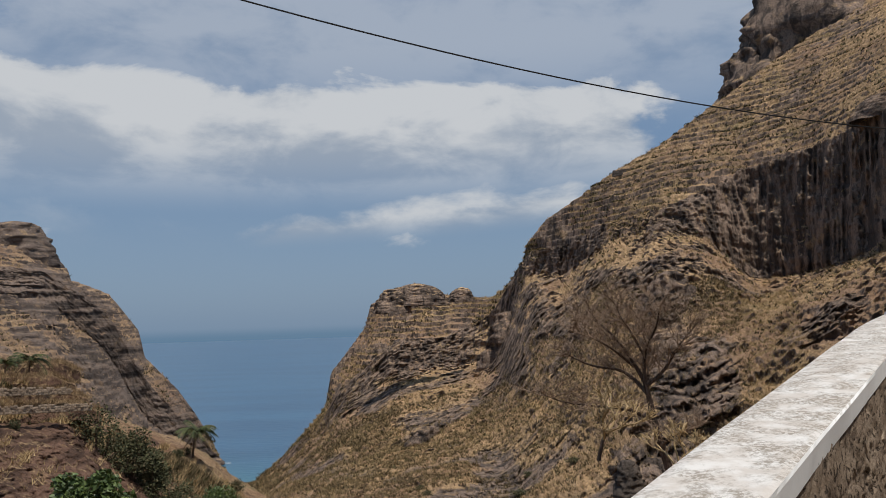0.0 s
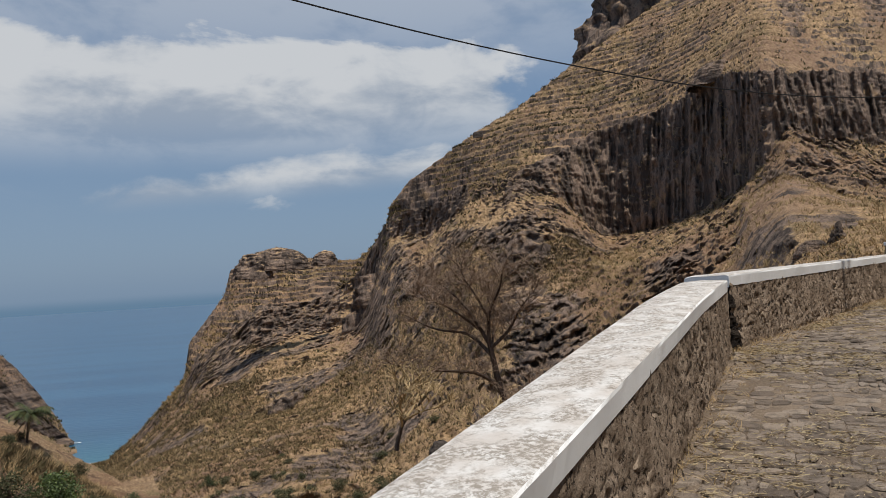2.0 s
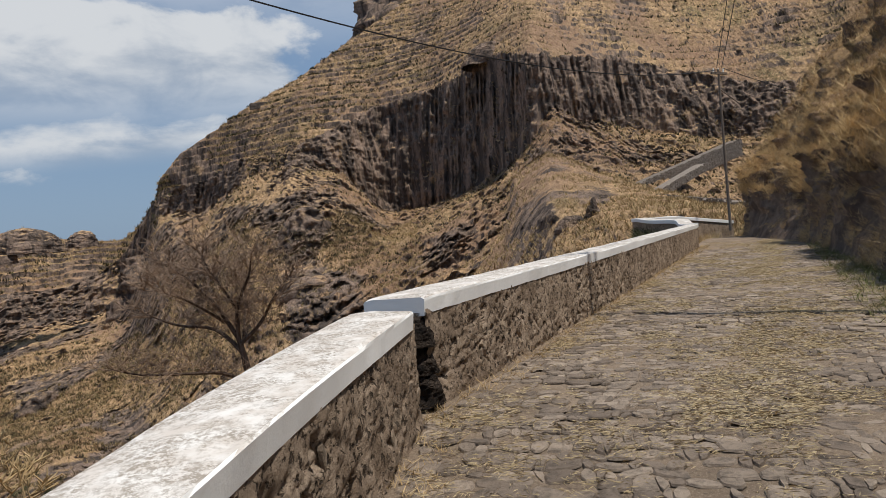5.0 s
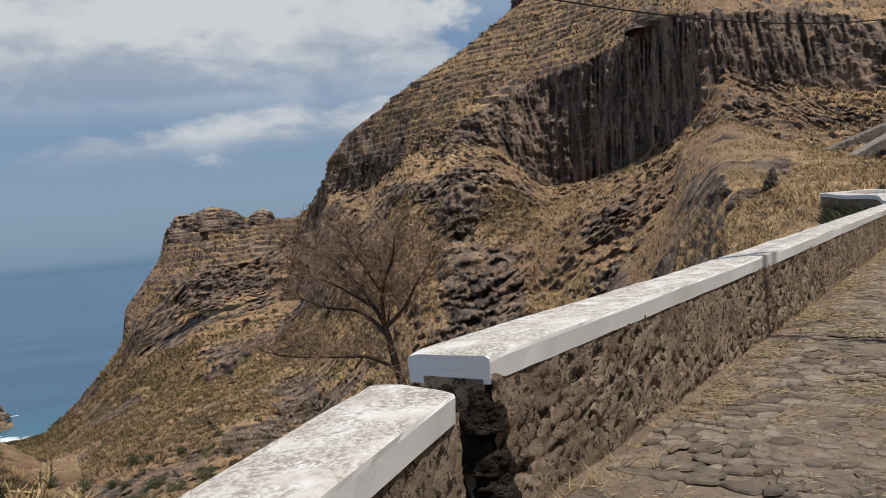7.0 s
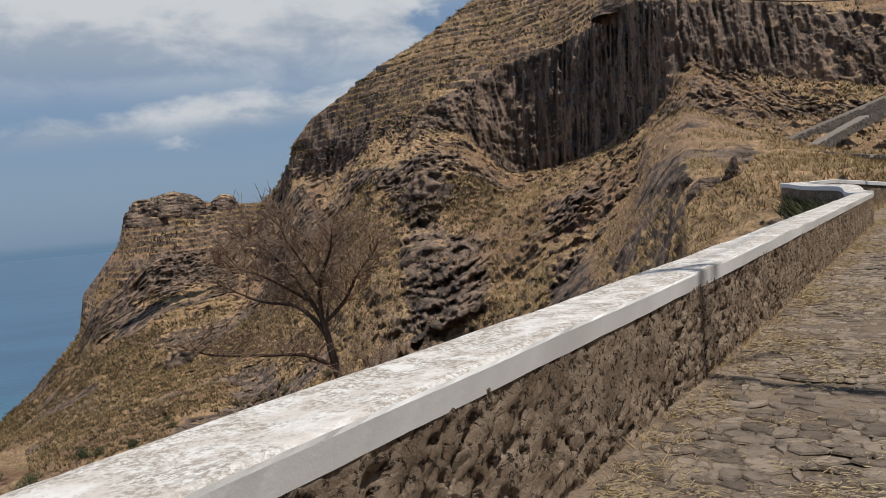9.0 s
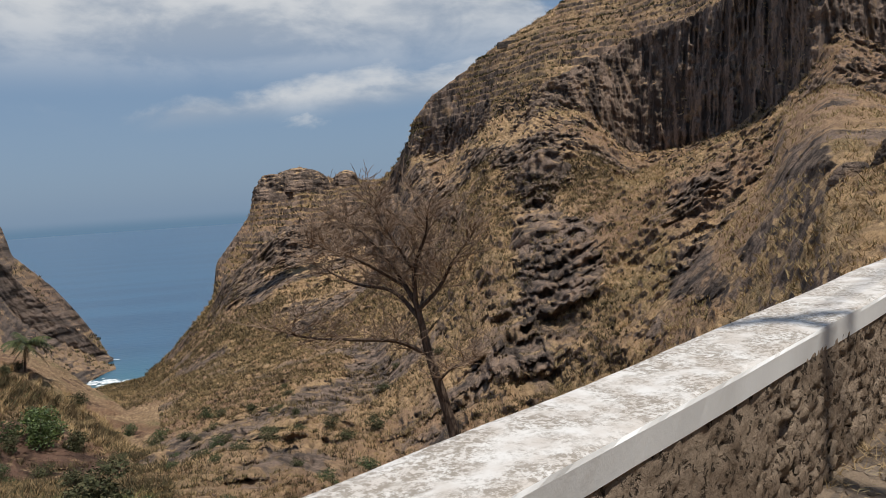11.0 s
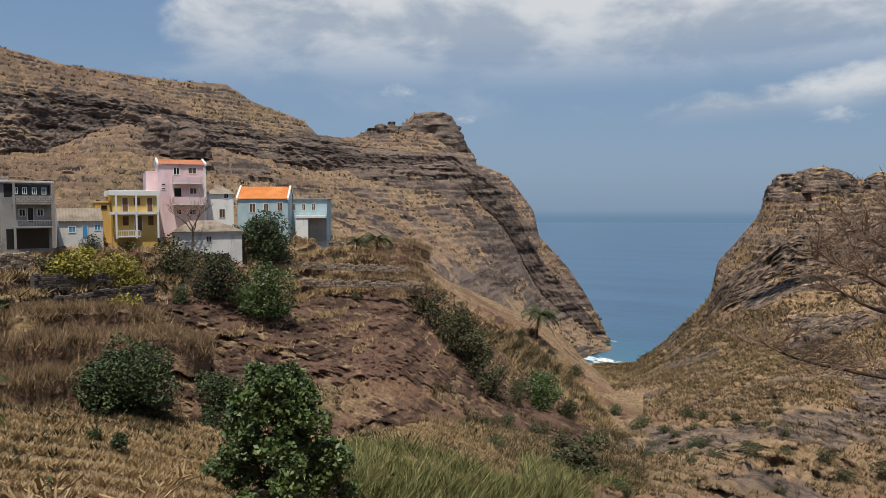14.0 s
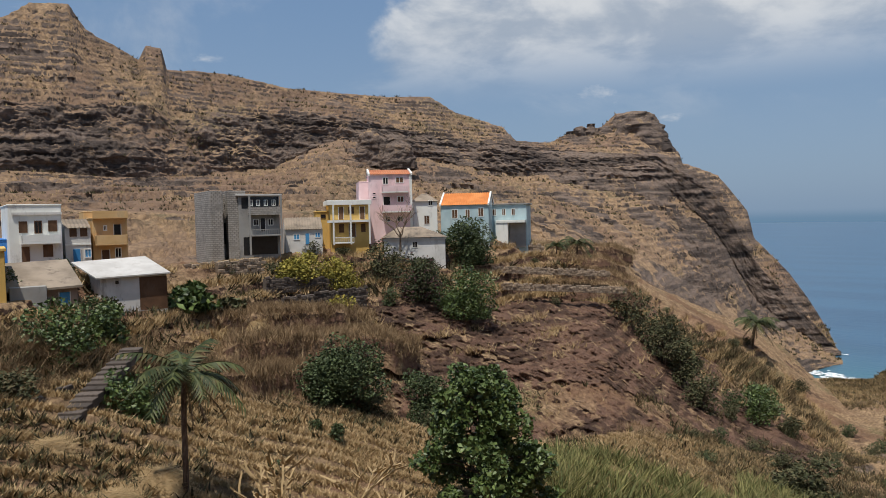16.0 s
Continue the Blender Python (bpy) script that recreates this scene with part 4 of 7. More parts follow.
def bare_tree(name, base, height, spread, label, seed, depth=6, first=0.05, lean=(0.0, 0.0), mat=None, bole=0.33, limb=0.33):
    """A leafless tree: a forked trunk whose limbs divide again and again down to fine twigs."""
    rng = random.Random(seed)
    root = empty(name, Matrix.Translation(base), label, "tree")
    trunk, limbs, fine = Shape(), Shape(), Shape()

    def grow(p, way, length, r, level):
        pts, q, w = [p], p, way.copy()
        steps = 4 if level < 3 else 3
        for i in range(steps):
            w = (w + Vector((rng.uniform(-1, 1), rng.uniform(-1, 1), rng.uniform(-0.5, 0.7))) * 0.22).normalized()
            q = q + w * length / steps
            pts.append(q)
        r = max(r, 0.011)
        end = r * 0.74
        sh = trunk if level == 0 else (limbs if level < 4 else fine)
        sh.tube(pts, [r + (end - r) * i / steps for i in range(steps + 1)], 8 if level == 0 else (5 if level < 3 else 3))
        if level >= depth:
            return
        kids = 4 if level == 0 else 3 if level == 1 else rng.choice((2, 3, 3))
        for k in range(kids):
            a = rng.uniform(0, 6.28)
            out = Vector((math.cos(a), math.sin(a), rng.uniform(-0.25, 0.55)))
            nw = (w * rng.uniform(0.5, 0.9) + out * spread * rng.uniform(0.5, 1.05) + Vector((0, 0, 0.12))).normalized()
            j = rng.choice((-1, -1, -2)) if level else rng.choice((-1, -1, -2))
            grow(pts[j], nw, (height * limb if level == 0 else length) * rng.uniform(0.60, 0.86), end * rng.uniform(0.68, 0.92), level + 1)

    grow(Vector((0, 0, -0.3)), Vector((lean[0], lean[1], 1)).normalized(), height * bole, first * height * 0.5, 0)
    part("trunk", trunk, m_bark, root)
    part("branch", limbs, mat or m_twig, root)
    tagged(part("twig_mass", fine, mat or m_twig, root), kind="stuff")
    return root


# terraces and gardens of the village ridge
GREEN = [
    (-55.35, 54, -9.87, 7.4, 5.4, m_leaf_dark, "bush", "dark green bush on the field edge", 4200, 0.26),
    (-57.98, 52, -9.17, 4.0, 3.4, m_leaf_dark, "bush", "dark dusty bush on the field edge", 1300, 0.24),
    (-49.28, 58, -9.37, 4.4, 3.4, m_leaf_dark, "bush", "rounded dark bush under the rock face", 1500, 0.24),
    (-46.3, 76, -6.0, 7.4, 5.8, m_leaf, "bush", "bright green bush hanging over the terrace", 3400, 0.28),
    (-49.2, 78, -5.6, 6.6, 5.4, m_leaf_pink, "bush", "bougainvillea bush with faded pink flowers", 2800, 0.28),
    (-45.6, 90, -0.9, 7.4, 6.0, m_leaf_dark, "tree", "dense dark tree below the orange-roofed house", 3600, 0.30),
    (-59.2, 76, -1.9, 5.6, 3.4, m_leaf_yellow, "bush", "yellow-flowering hedge bush on the terrace wall", 3000, 0.26),
    (-56.3, 78, -2.0, 5.8, 3.6, m_leaf_yellow, "bush", "yellow-flowering hedge bush on the terrace wall", 3000, 0.26),
    (-52.69, 82, -2.90, 6.0, 4.4, m_leaf_grey, "bush", "sparse grey-green bush before the houses", 1000, 0.28),
    (-48.85, 90, -0.94, 2.6, 2.0, m_leaf_dark, "bush", "clipped dark bush beside the old house", 500, 0.24),
    (-30.82, 95, -12.36, 6.4, 6.4, m_leaf_grey, "bush", "dusty green creeper spilling down the rock", 1700, 0.34),
    (-29.62, 92, -18.07, 5.2, 6.0, m_leaf_grey, "bush", "dusty green creeper spilling down the rock", 1500, 0.34),
    (-28.23, 88, -20.68, 4.8, 4.6, m_leaf_grey, "bush", "dry grey-green scrub below the creeper", 1000, 0.32),
    (-24.11, 96, -21.35, 5.6, 4.4, m_leaf, "bush", "green shrub in the gully", 1000, 0.32),
    (-21.01, 66, -22.06, 6.2, 4.6, m_leaf_grey, "bush", "green and dry scrub in the gully", 1600, 0.34),
    (-70.95, 40, -7.73, 3.4, 3.4, m_leaf, "bush", "green shrub beside the coconut palm", 1500, 0.24),
    (-75.72, 46, -4.90, 5.4, 3.4, m_leaf, "bush", "leafy garden shrub below the blue-doored house", 1900, 0.26),
    (-72.99, 50, -4.25, 3.2, 2.6, m_leaf, "bush", "leafy garden shrub below the shed", 900, 0.30),
    (-66.99, 60, -3.10, 4.4, 2.4, m_leaf, "bush", "banana plants along the terrace", 420, 0.75),
    (-64.56, 62, -3.45, 3.4, 2.2, m_leaf_grey, "bush", "banana plants along the terrace", 320, 0.70),
    (-58.06, 46, -10.46, 1.3, 1.1, m_leaf_dark, "bush", "small dark shrub in the dry field", 320, 0.16),
    (-56.32, 44, -10.66, 1.2, 1.3, m_leaf_dark, "bush", "small dark shrub in the dry field", 320, 0.16),
    (-61.37, 36, -10.01, 1.1, 1.4, m_leaf_dark, "bush", "small dark shrub in the dry field", 320, 0.14),
    (-56.07, 68, -1.50, 3.6, 3.0, m_leaf_yellow, "bush", "yellow-green hedge on the terrace", 700, 0.26),
    (-32.76, 98, -17.69, 9.0, 11.0, m_leaf_grey, "bush", "dusty scrub climbing the gully side", 1500, 0.36),
    (-24.36, 100, -23.14, 5.0, 4.0, m_leaf, "bush", "green shrub under the palm", 900, 0.34),
]
for i, (az, d, z, w, h, mat, kind, label, n, leaf) in enumerate(GREEN):
    zz = min(z, land(az, d)) if az > -88 and d > 40 else z
    bush("broadleaf_tree" if kind == "tree" else "garden_bush", az, d, zz, w, h, mat, label, 100 + i, leaf, n, kind)



def field_tree(az, d, z, w, h, label, seed):
    """A tall leafy tree: clumps of leaves at the ends of boughs, in a ragged cone with gaps between them."""
    rng = np.random.default_rng(seed)
    root = empty("broadleaf_tree", Matrix.Translation(at(az, d, z)) @ Matrix.Rotation(radians(-az), 4, "Z"), label, "tree", "greenery of the village ridge")
    stem, lobes = Shape(), []
    stem.tube([(0, 0, -0.8), (-0.1, 0, h * 0.3), (0.1, 0.1, h * 0.62), (-0.1, 0, h * 0.95)], [0.24, 0.18, 0.10, 0.03], 7)
    for i in range(58):
        t = 0.08 + 0.90 * (i + rng.uniform(0, 1)) / 58
        reach = w * 0.5 * (1.0 - 0.62 * t ** 2.2) * (0.75 + 0.25 * math.sin(9.0 * t + 1.0) ** 2) * rng.uniform(0.45, 1.0)
        a = i * 2.4 + rng.uniform(-0.5, 0.5)
        q = (reach * math.cos(a) - 0.05 * w * t, reach * math.sin(a), t * h)
        lobes.append((*q, w * rng.uniform(0.075, 0.135), rng.uniform(0.6, 0.85)))
        stem.tube([(0, 0, max(0.2, t * h - 0.3 * reach - 0.3)), (q[0] * 0.5, q[1] * 0.5, t * h - 0.12 * reach), q], [0.06, 0.04, 0.012], 4)
    pts = lobes_points(lobes, 15000, rng, 0.35)
    crown = new("crown", leaf_soup("crown", pts, 0.27, m_leaf, rng, 0.5))
    crown.parent = root
    part("stem", stem, m_bark, root)
    return root


field_tree(-44.8, 37, -12.2, 7.6, 7.4, "broad green tree with glossy leaves in the field", 5)
palm(-24.59, 132, -22.77, 6.6, 4.6, "date palm with brown hanging fronds on the spur", 3)
palm(-37.23, 101, -2.25, 1.2, 2.9, "short bushy palm on the terrace", 5, 18, 0.0)
palm(-38.84, 99, -2.11, 0.8, 2.0, "small grey palm on the terrace", 7, 14, 0.0)
palm(-67.77, 31, -8.79, 5.6, 2.6, "slender coconut palm with drooping fronds in the field", 9, 20, 0.05)

def spreading_tree(name, fork, turn, label, seed):
    """A leafless acacia: a leaning bole, a few long leading limbs drawn out from the fork, and sprays of crooked twigs along them."""
    rng = random.Random(seed)
    root = empty(name, Matrix.Translation(fork) @ Matrix.Rotation(turn, 4, "Z"), label, "tree")
    limbs, fine = Shape(), Shape()

    def smooth(pts, k=4):
        out = []
        for i in range(len(pts) - 1):
            a, b, c_, d = pts[max(i - 1, 0)], pts[i], pts[i + 1], pts[min(i + 2, len(pts) - 1)]
            for q in range(k):
                t = q / k
                out.append(0.5 * ((2 * b) + (c_ - a) * t + (2 * a - 5 * b + 4 * c_ - d) * t * t + (3 * b - a - 3 * c_ + d) * t ** 3))
        return out + [pts[-1]]

    def spray(p, way, length, r, level):
        pts, q, w = [p], p, way.normalized()
        for i in range(4):
            w = (w + Vector((rng.uniform(-1, 1), rng.uniform(-1, 1), rng.uniform(-0.6, 0.8))) * 0.34).normalized()
            q = q + w * length / 4
            pts.append(q)
        r = max(r, 0.016)
        (limbs if level == 0 else fine).tube(pts, [r * (1 - 0.14 * i) for i in range(5)], 5 if level == 0 else 3)
        if level >= 2:
            return
        for k in range((5, 4)[level]):
            a = rng.uniform(0, 6.28)
            nw = w * rng.uniform(0.3, 0.8) + Vector((math.cos(a), math.sin(a), rng.uniform(-0.2, 0.7))) * rng.uniform(0.6, 1.0)
            spray(pts[rng.choice((1, 2, 3, 3, 4))], nw, length * rng.uniform(0.45, 0.8), r * 0.6, level + 1)

    bole = smooth([Vector(q) for q in ((2.3, 0.3, -10.5), (1.6, 0.1, -8.0), (1.15, 0.0, -5.3), (0.45, 0.0, -2.4), (0.2, 0.0, -1.0), (0, 0, 0))])
    part("trunk", Shape().tube(bole, [0.30 - 0.18 * i / (len(bole) - 1) for i in range(len(bole))], 9), m_bark, root, "grey-brown leaning trunk")
    leaders = (((0.25, 0, -2.1), (-0.8, -0.4, -1.45), (-2.6, -1.0, -1.1), (-4.2, -1.3, -0.9), (-5.4, -1.6, -0.4)),
               ((0, 0, 0), (-0.9, 0.3, 1.5), (-1.7, 0.6, 2.6), (-2.3, 1.0, 3.2), (-3.0, 1.2, 3.7)),
               ((0, 0, 0), (0.15, -0.3, 1.6), (0.5, -0.9, 2.8), (0.8, -1.4, 3.8)),
               ((0, 0, -0.3), (0.9, -0.4, 0.7), (1.7, -0.8, 1.7), (2.5, -1.0, 2.7)),
               ((0.1, 0, -0.6), (-1.0, 0.9, 0.5), (-2.6, 1.8, 0.9), (-4.4, 2.4, 1.7)),
               ((0.1, 0, -0.5), (0.6, 1.4, 0.8), (0.7, 2.6, 2.2), (0.3, 3.4, 3.4)),
               ((-0.5, 0.2, 0.8), (-1.7, -0.9, 1.8), (-3.0, -1.5, 2.4), (-4.0, -1.8, 2.8)),
               ((0.1, -0.1, 1.2), (-0.6, -0.6, 2.6), (-1.1, -0.5, 3.4), (-1.3, -0.4, 4.0)),
               ((0.6, 0, -3.4), (1.2, -0.8, -2.6), (2.0, -1.4, -2.2)))
    for k, lead in enumerate(leaders):
        pts = smooth([Vector(q) + (Vector((rng.uniform(-0.1, 0.1), 0, rng.uniform(-0.1, 0.1))) if n_ else Vector()) for n_, q in enumerate(lead)])
        r0 = 0.115 if k < 5 else 0.075
        part("branch", Shape().tube(pts, [r0 * (1 - 0.78 * i / (len(pts) - 1)) for i in range(len(pts))], 6), m_bark, root)
        for i in range(2, len(pts)):
            for _ in range(2):
                w = (pts[i] - pts[i - 1]).normalized()
                a = rng.uniform(0, 6.28)
                out = Vector((math.cos(a), math.sin(a), rng.uniform(-0.15, 0.75)))
                spray(pts[i], w * 0.5 + out, rng.uniform(0.7, 1.45), 0.030, 0)
    tagged(part("twig_spray", limbs, m_twig, root), kind="stuff")
    tagged(part("twig_mass", fine, m_twig, root), kind="stuff")
    return root


spreading_tree("leafless_tree", Vector((9.30, 38.06, -1.45)), radians(-5.0), "tall leafless tree with grey spreading twigs", 21)
bare_tree("leafless_tree", at(-51.17, 86, -0.69), 6.5, 0.8, "small leafless tree before the pink house", 8, 5, 0.04)

# dusty shrubs repeated along the terraces and the gully
kinds = [bush("dusty_shrub", -30 + 4 * i, 96, land(-30 + 4 * i, 96), 3.2, 2.4, (m_leaf_grey, m_leaf_dark, m_leaf_grey)[i], "low dusty shrub on the terraces", 400 + i, 0.24, 520) for i in range(3)]
rs = random.Random(17)
for i in range(46):
    az = rs.uniform(-80, -20)
    line = V_CREST if rs.random() < 0.45 else V_CLIFF if rs.random() < 0.6 else V_FOOT
    d = float(np.interp(az, [q[0] for q in line], [q[1] for q in line])) * rs.uniform(0.94, 1.0)
    k = rs.uniform(0.45, 1.05)
    copy_thing(rs.choice(kinds), Matrix.Translation(at(az, d, land(az, d) - 0.2)) @ Matrix.Rotation(rs.uniform(0, 6.28), 4, "Z") @ Matrix.Diagonal((k, k, k * rs.uniform(0.7, 1.1), 1)))

for i in range(70):
    az, d = rs.uniform(-29, 6), rs.uniform(44, 120)
    spot = land(az, d, "mountain_right") if az > -18.5 else max(land(az, d), land(max(az, -20.0), d, "mountain_right") if az > -20.4 else -99.0)
    k = rs.uniform(0.35, 0.95)
    copy_thing(rs.choice(kinds), Matrix.Translation(at(az, d, spot - 0.25)) @ Matrix.Rotation(rs.uniform(0, 6.28), 4, "Z") @ Matrix.Diagonal((k, k, k * rs.uniform(0.6, 1.0), 1)))

# straw and scrub over the slopes
rng = np.random.default_rng(4)


def strew(name, source, count, lo, hi, size, mat, label, seed, keep=0.5, blades=4, width=0.12, zone=None, lines=0.0):
    """Tufts strewn over a mountain side, on the easy ground between two rows."""
    p, azs, rock = SLOPES[source]
    r = np.random.default_rng(seed)
    n = p.shape[0]
    i, k = r.integers(int(24 + (n - 25) * lo), int(24 + (n - 25) * hi), count), r.integers(0, p.shape[1] - 1, count)
    pts = p[i, k]
    patch = fbm(pts / 9.0, 3, seed) + 0.4 * r.uniform(-1, 1, count) - 0.9 * rock[i, k] + 0.25
    ok = patch > keep
    if zone:
        ok &= (azs[k] > zone[0]) & (azs[k] < zone[1])
    if lines:
        run = pts[:, 2]
        q = field_phase(pts) if lines < 0 else (run + 0.35 * fbm(pts / 6.0, 3, seed + 1)) / lines
        ok &= q - np.floor(q) < 0.30 if lines > 0 else np.abs(q - np.floor(q) - 0.5) > 0.30
    pts = pts[ok]
    d = np.hypot(pts[:, 0] - HERE[0], pts[:, 1] - HERE[1])
    ob = new(name, blade_soup(name, pts, size * (0.35 + d / 150.0), mat, r, blades, 0.6, width))
    return tagged(ob, label, "dry grass", "", "stuff")


strew("hill_grass", "mountain_right", 80000, 0.0, 0.99, 0.42, m_straw_far, "straw tufts over the mountainside", 5, 0.0)
strew("hill_scrub", "mountain_right", 16000, 0.1, 0.99, 0.55, m_scrub, "dark scrub over the mountainside", 6, 0.15, 5, 0.2)
strew("terrace_scrub", "mountain_right", 26000, 0.0, 0.27, 0.42, m_scrub, "dark scrub along the old terraces", 16, -0.6, 4, 0.22, (10, 63), 3.4)
strew("gully_scrub", "mountain_right", 60000, 0.60, 1.0, 0.6, m_brush, "brown scrub on the lower slopes and gully", 15, -0.25, 6, 0.10, (-21, 20))
strew("gully_grass", "mountain_right", 60000, 0.62, 1.0, 0.62, m_straw_far, "straw and dead weeds in the gully", 25, -0.15, 5, 0.06, (-21, 24))
strew("valley_brush", "mountain_right", 70000, 0.30, 1.0, 0.5, m_brush, "brown brush down the far side of the gully", 35, -0.15, 6, 0.12, (-21, -6))
strew("spur_grass", "spur", 20000, 0.0, 0.95, 0.6, m_straw_far, "straw tufts over the spur", 7, -0.1)
strew("headland_grass", "mountain_left", 9000, 0.0, 0.8, 0.45, m_straw_far, "straw tufts over the headland", 8, 0.1)
strew("headland_scrub", "mountain_left", 9000, 0.0, 0.9, 0.5, m_scrub, "dark scrub over the headland", 9, 0.2, 5, 0.2)
strew("terrace_grass", "village_ridge", 60000, 0.02, 0.45, 0.85, m_straw, "dry grass over the village terraces", 10, -0.3, 5, 0.07, None, 1.5)
strew("ledge_grass", "village_ridge", 9000, 0.36, 0.72, 0.5, m_straw, "dry grass on the ledges of the rock face", 11, 0.05, 5, 0.07)
strew("field_stubble", "village_ridge", 120000, 0.62, 1.0, 0.52, m_straw, "dry stubble and straw in rows across the fields", 12, -0.8, 5, 0.12, None, -1.9)
m_stalk = material("dry_stalks", leaf_build(c(0.13, 0.085, 0.048), c(0.46, 0.325, 0.185), c(0.16, 0.105, 0.062)), 0.9, 0.1)
strew("maize_stalks", "village_ridge", 60000, 0.26, 0.64, 0.95, m_stalk, "dead brown maize stalks on the terraces", 27, 0.0, 4, 0.03, (-90, -52))
strew("gully_brush", "village_ridge", 60000, 0.12, 1.0, 0.85, m_brush, "olive and brown brush on the end of the ridge", 37, -0.1, 6, 0.07, (-33, -16))
strew("ridge_scrub", "village_ridge", 12000, 0.1, 0.95, 0.9, m_scrub, "dark scrub over the village ridge", 13, 0.1, 6, 0.14)


def straw_terrace(az0, az1, d0, d1, z0, z1, h, count, seed):
    """A field terrace with a ragged earth face, its edge and face hung with dry stalks."""
    r = np.random.default_rng(seed)
    rings, hang = [], []
    k = int((az1 - az0) / 0.2)
    for i in range(k + 1):
        u = i / k
        a_ = az0 + (az1 - az0) * u
        dd = d0 + (d1 - d0) * u + 0.9 * noise.noise((a_ * 0.5, seed * 1.3, 2.0)) + 0.3 * noise.noise((a_ * 3.0, seed, 5.0)) + 2.5 * max(0.0, abs(2 * u - 1) - 0.8) * 5
        z = z0 + (z1 - z0) * u + 0.25 * noise.noise((a_ * 0.8, seed, 1.0)) + 0.12 * noise.noise((a_ * 5.0, seed, 3.0)) - 5.0 * max(0.0, abs(2 * u - 1) - 0.72)
        rings.append([tuple(at(a_, dd + x_, z + y_)) for x_, y_ in ((-0.75, -h - 1.0), (-0.35, -h * 0.6), (-0.12, -0.15), (0.15, 0.0), (1.3, 0.08), (4.5, 0.15), (5.2, -h - 1.0))])
        for _ in range(int(count / k * 0.8)):
            hang.append(tuple(at(a_ + r.uniform(0, 0.2), dd + r.uniform(0, 5.0), z + 0.05)))
        thick = max(0.0, 0.55 + 1.3 * noise.noise((a_ * 0.9, seed * 2.1, 9.0)))
        for _ in range(int(count / k * thick)):
            hang.append(tuple(at(a_ + r.uniform(0, 0.2), dd - 0.35 + r.uniform(0, 1.0), z - h * r.uniform(0, 1) ** 1.4 + 0.02)))
    terrace = empty("terrace_bench", None, "dry field terrace with a crumbling earth face", "terrace", "field terraces", "structure")
    part("bench", Shape().loft(rings, None, True), m_village, terrace)
    ob = new("stalks", blade_soup("stalks", np.array(hang), r.uniform(0.3, 0.95, len(hang)), m_stalk, r, 4, 0.5, 0.035))
    ob.parent = terrace
    tagged(ob, kind="stuff")


for i, q in enumerate(((-44.2, -33.0, 102.0, 114.0, -1.0, -2.2, 1.0, 1500), (-44.6, -33.6, 98.0, 110.0, -2.5, -3.8, 1.1, 1500), (-45.0, -33.0, 94.0, 105.0, -3.9, -5.6, 1.1, 1500), (-45.0, -32.4, 90.0, 101.0, -5.2, -7.0, 1.0, 1300),
                       (-71.5, -53.5, 56.0, 66.0, -4.1, -5.3, 1.4, 3200), (-66.0, -50.0, 53.5, 62.5, -5.6, -7.4, 1.5, 3000), (-70.0, -57.0, 48.5, 54.0, -6.6, -8.3, 1.3, 2600), (-40.5, -30.0, 60.5, 68.0, -16.2, -18.0, 0.7, 900))):
    straw_terrace(*q, 500 + i)

# benches of old fields on the headland behind the village
benches = [(az0, az1, d) for az0, az1, d in ((-43.5, -37.0, 170), (-43.0, -35.5, 186), (-42.5, -34.5, 203), (-42.0, -33.6, 221), (-41.5, -33.0, 240), (-41.0, -32.6, 260), (-40.0, -32.4, 281), (-67.0, -60.0, 215), (-66.0, -59.0, 235), (-57.0, -51.0, 300), (-56.0, -50.0, 325))]
for az0, az1, d in benches:
    rings = []
    k = int((az1 - az0) / 0.25)
    for i in range(k + 1):
        a_ = az0 + (az1 - az0) * i / k
        dd = d + 6.0 * noise.noise((a_ * 0.35, d * 0.1, 2.0)) + 2.0 * noise.noise((a_ * 1.7, d * 0.1, 5.0))
        z = land(a_, dd, "mountain_left") + 0.5 + 0.5 * noise.noise((a_ * 2.3, d, 1.0))
        rings.append([tuple(at(a_, dd + x_, z + y_)) for x_, y_ in ((-0.4, -2.6), (-0.1, 0.25), (0.5, 0.5), (5.5, 0.6), (6.5, -2.6))])
    tagged(Shape().loft(rings, None, True).thing("terrace_bench", m_left), "old straw-coloured field terrace on the headland", "terrace", "field terraces", "structure")


def patch_of(az0, az1, d0, d1, count, seed, source="village_ridge"):
    r = np.random.default_rng(seed)
    azs, ds = r.uniform(az0, az1, count), r.uniform(d0, d1, count)
    return np.array([tuple(at(a, q, land(a, q, source))) for a, q in zip(azs, ds)])


r9 = np.random.default_rng(31)
cane = np.concatenate([patch_of(-39.5, -21.0, 41, 56, 3600, 3), patch_of(-25.5, -21.5, 55, 66, 800, 4), patch_of(-20.8, -17.5, 54, 64, 420, 6)])
cane = cane[fbm(cane / 3.0, 3, 8) + 0.25 * r9.normal(size=len(cane)) > -0.28]
tagged(new("cane_field", blade_soup("cane_field", cane, r9.uniform(0.6, 1.5, len(cane)), m_cane, r9, 12, 0.6, 0.045)), "green and yellowing cane in the valley floor", "cane", "", "stuff")


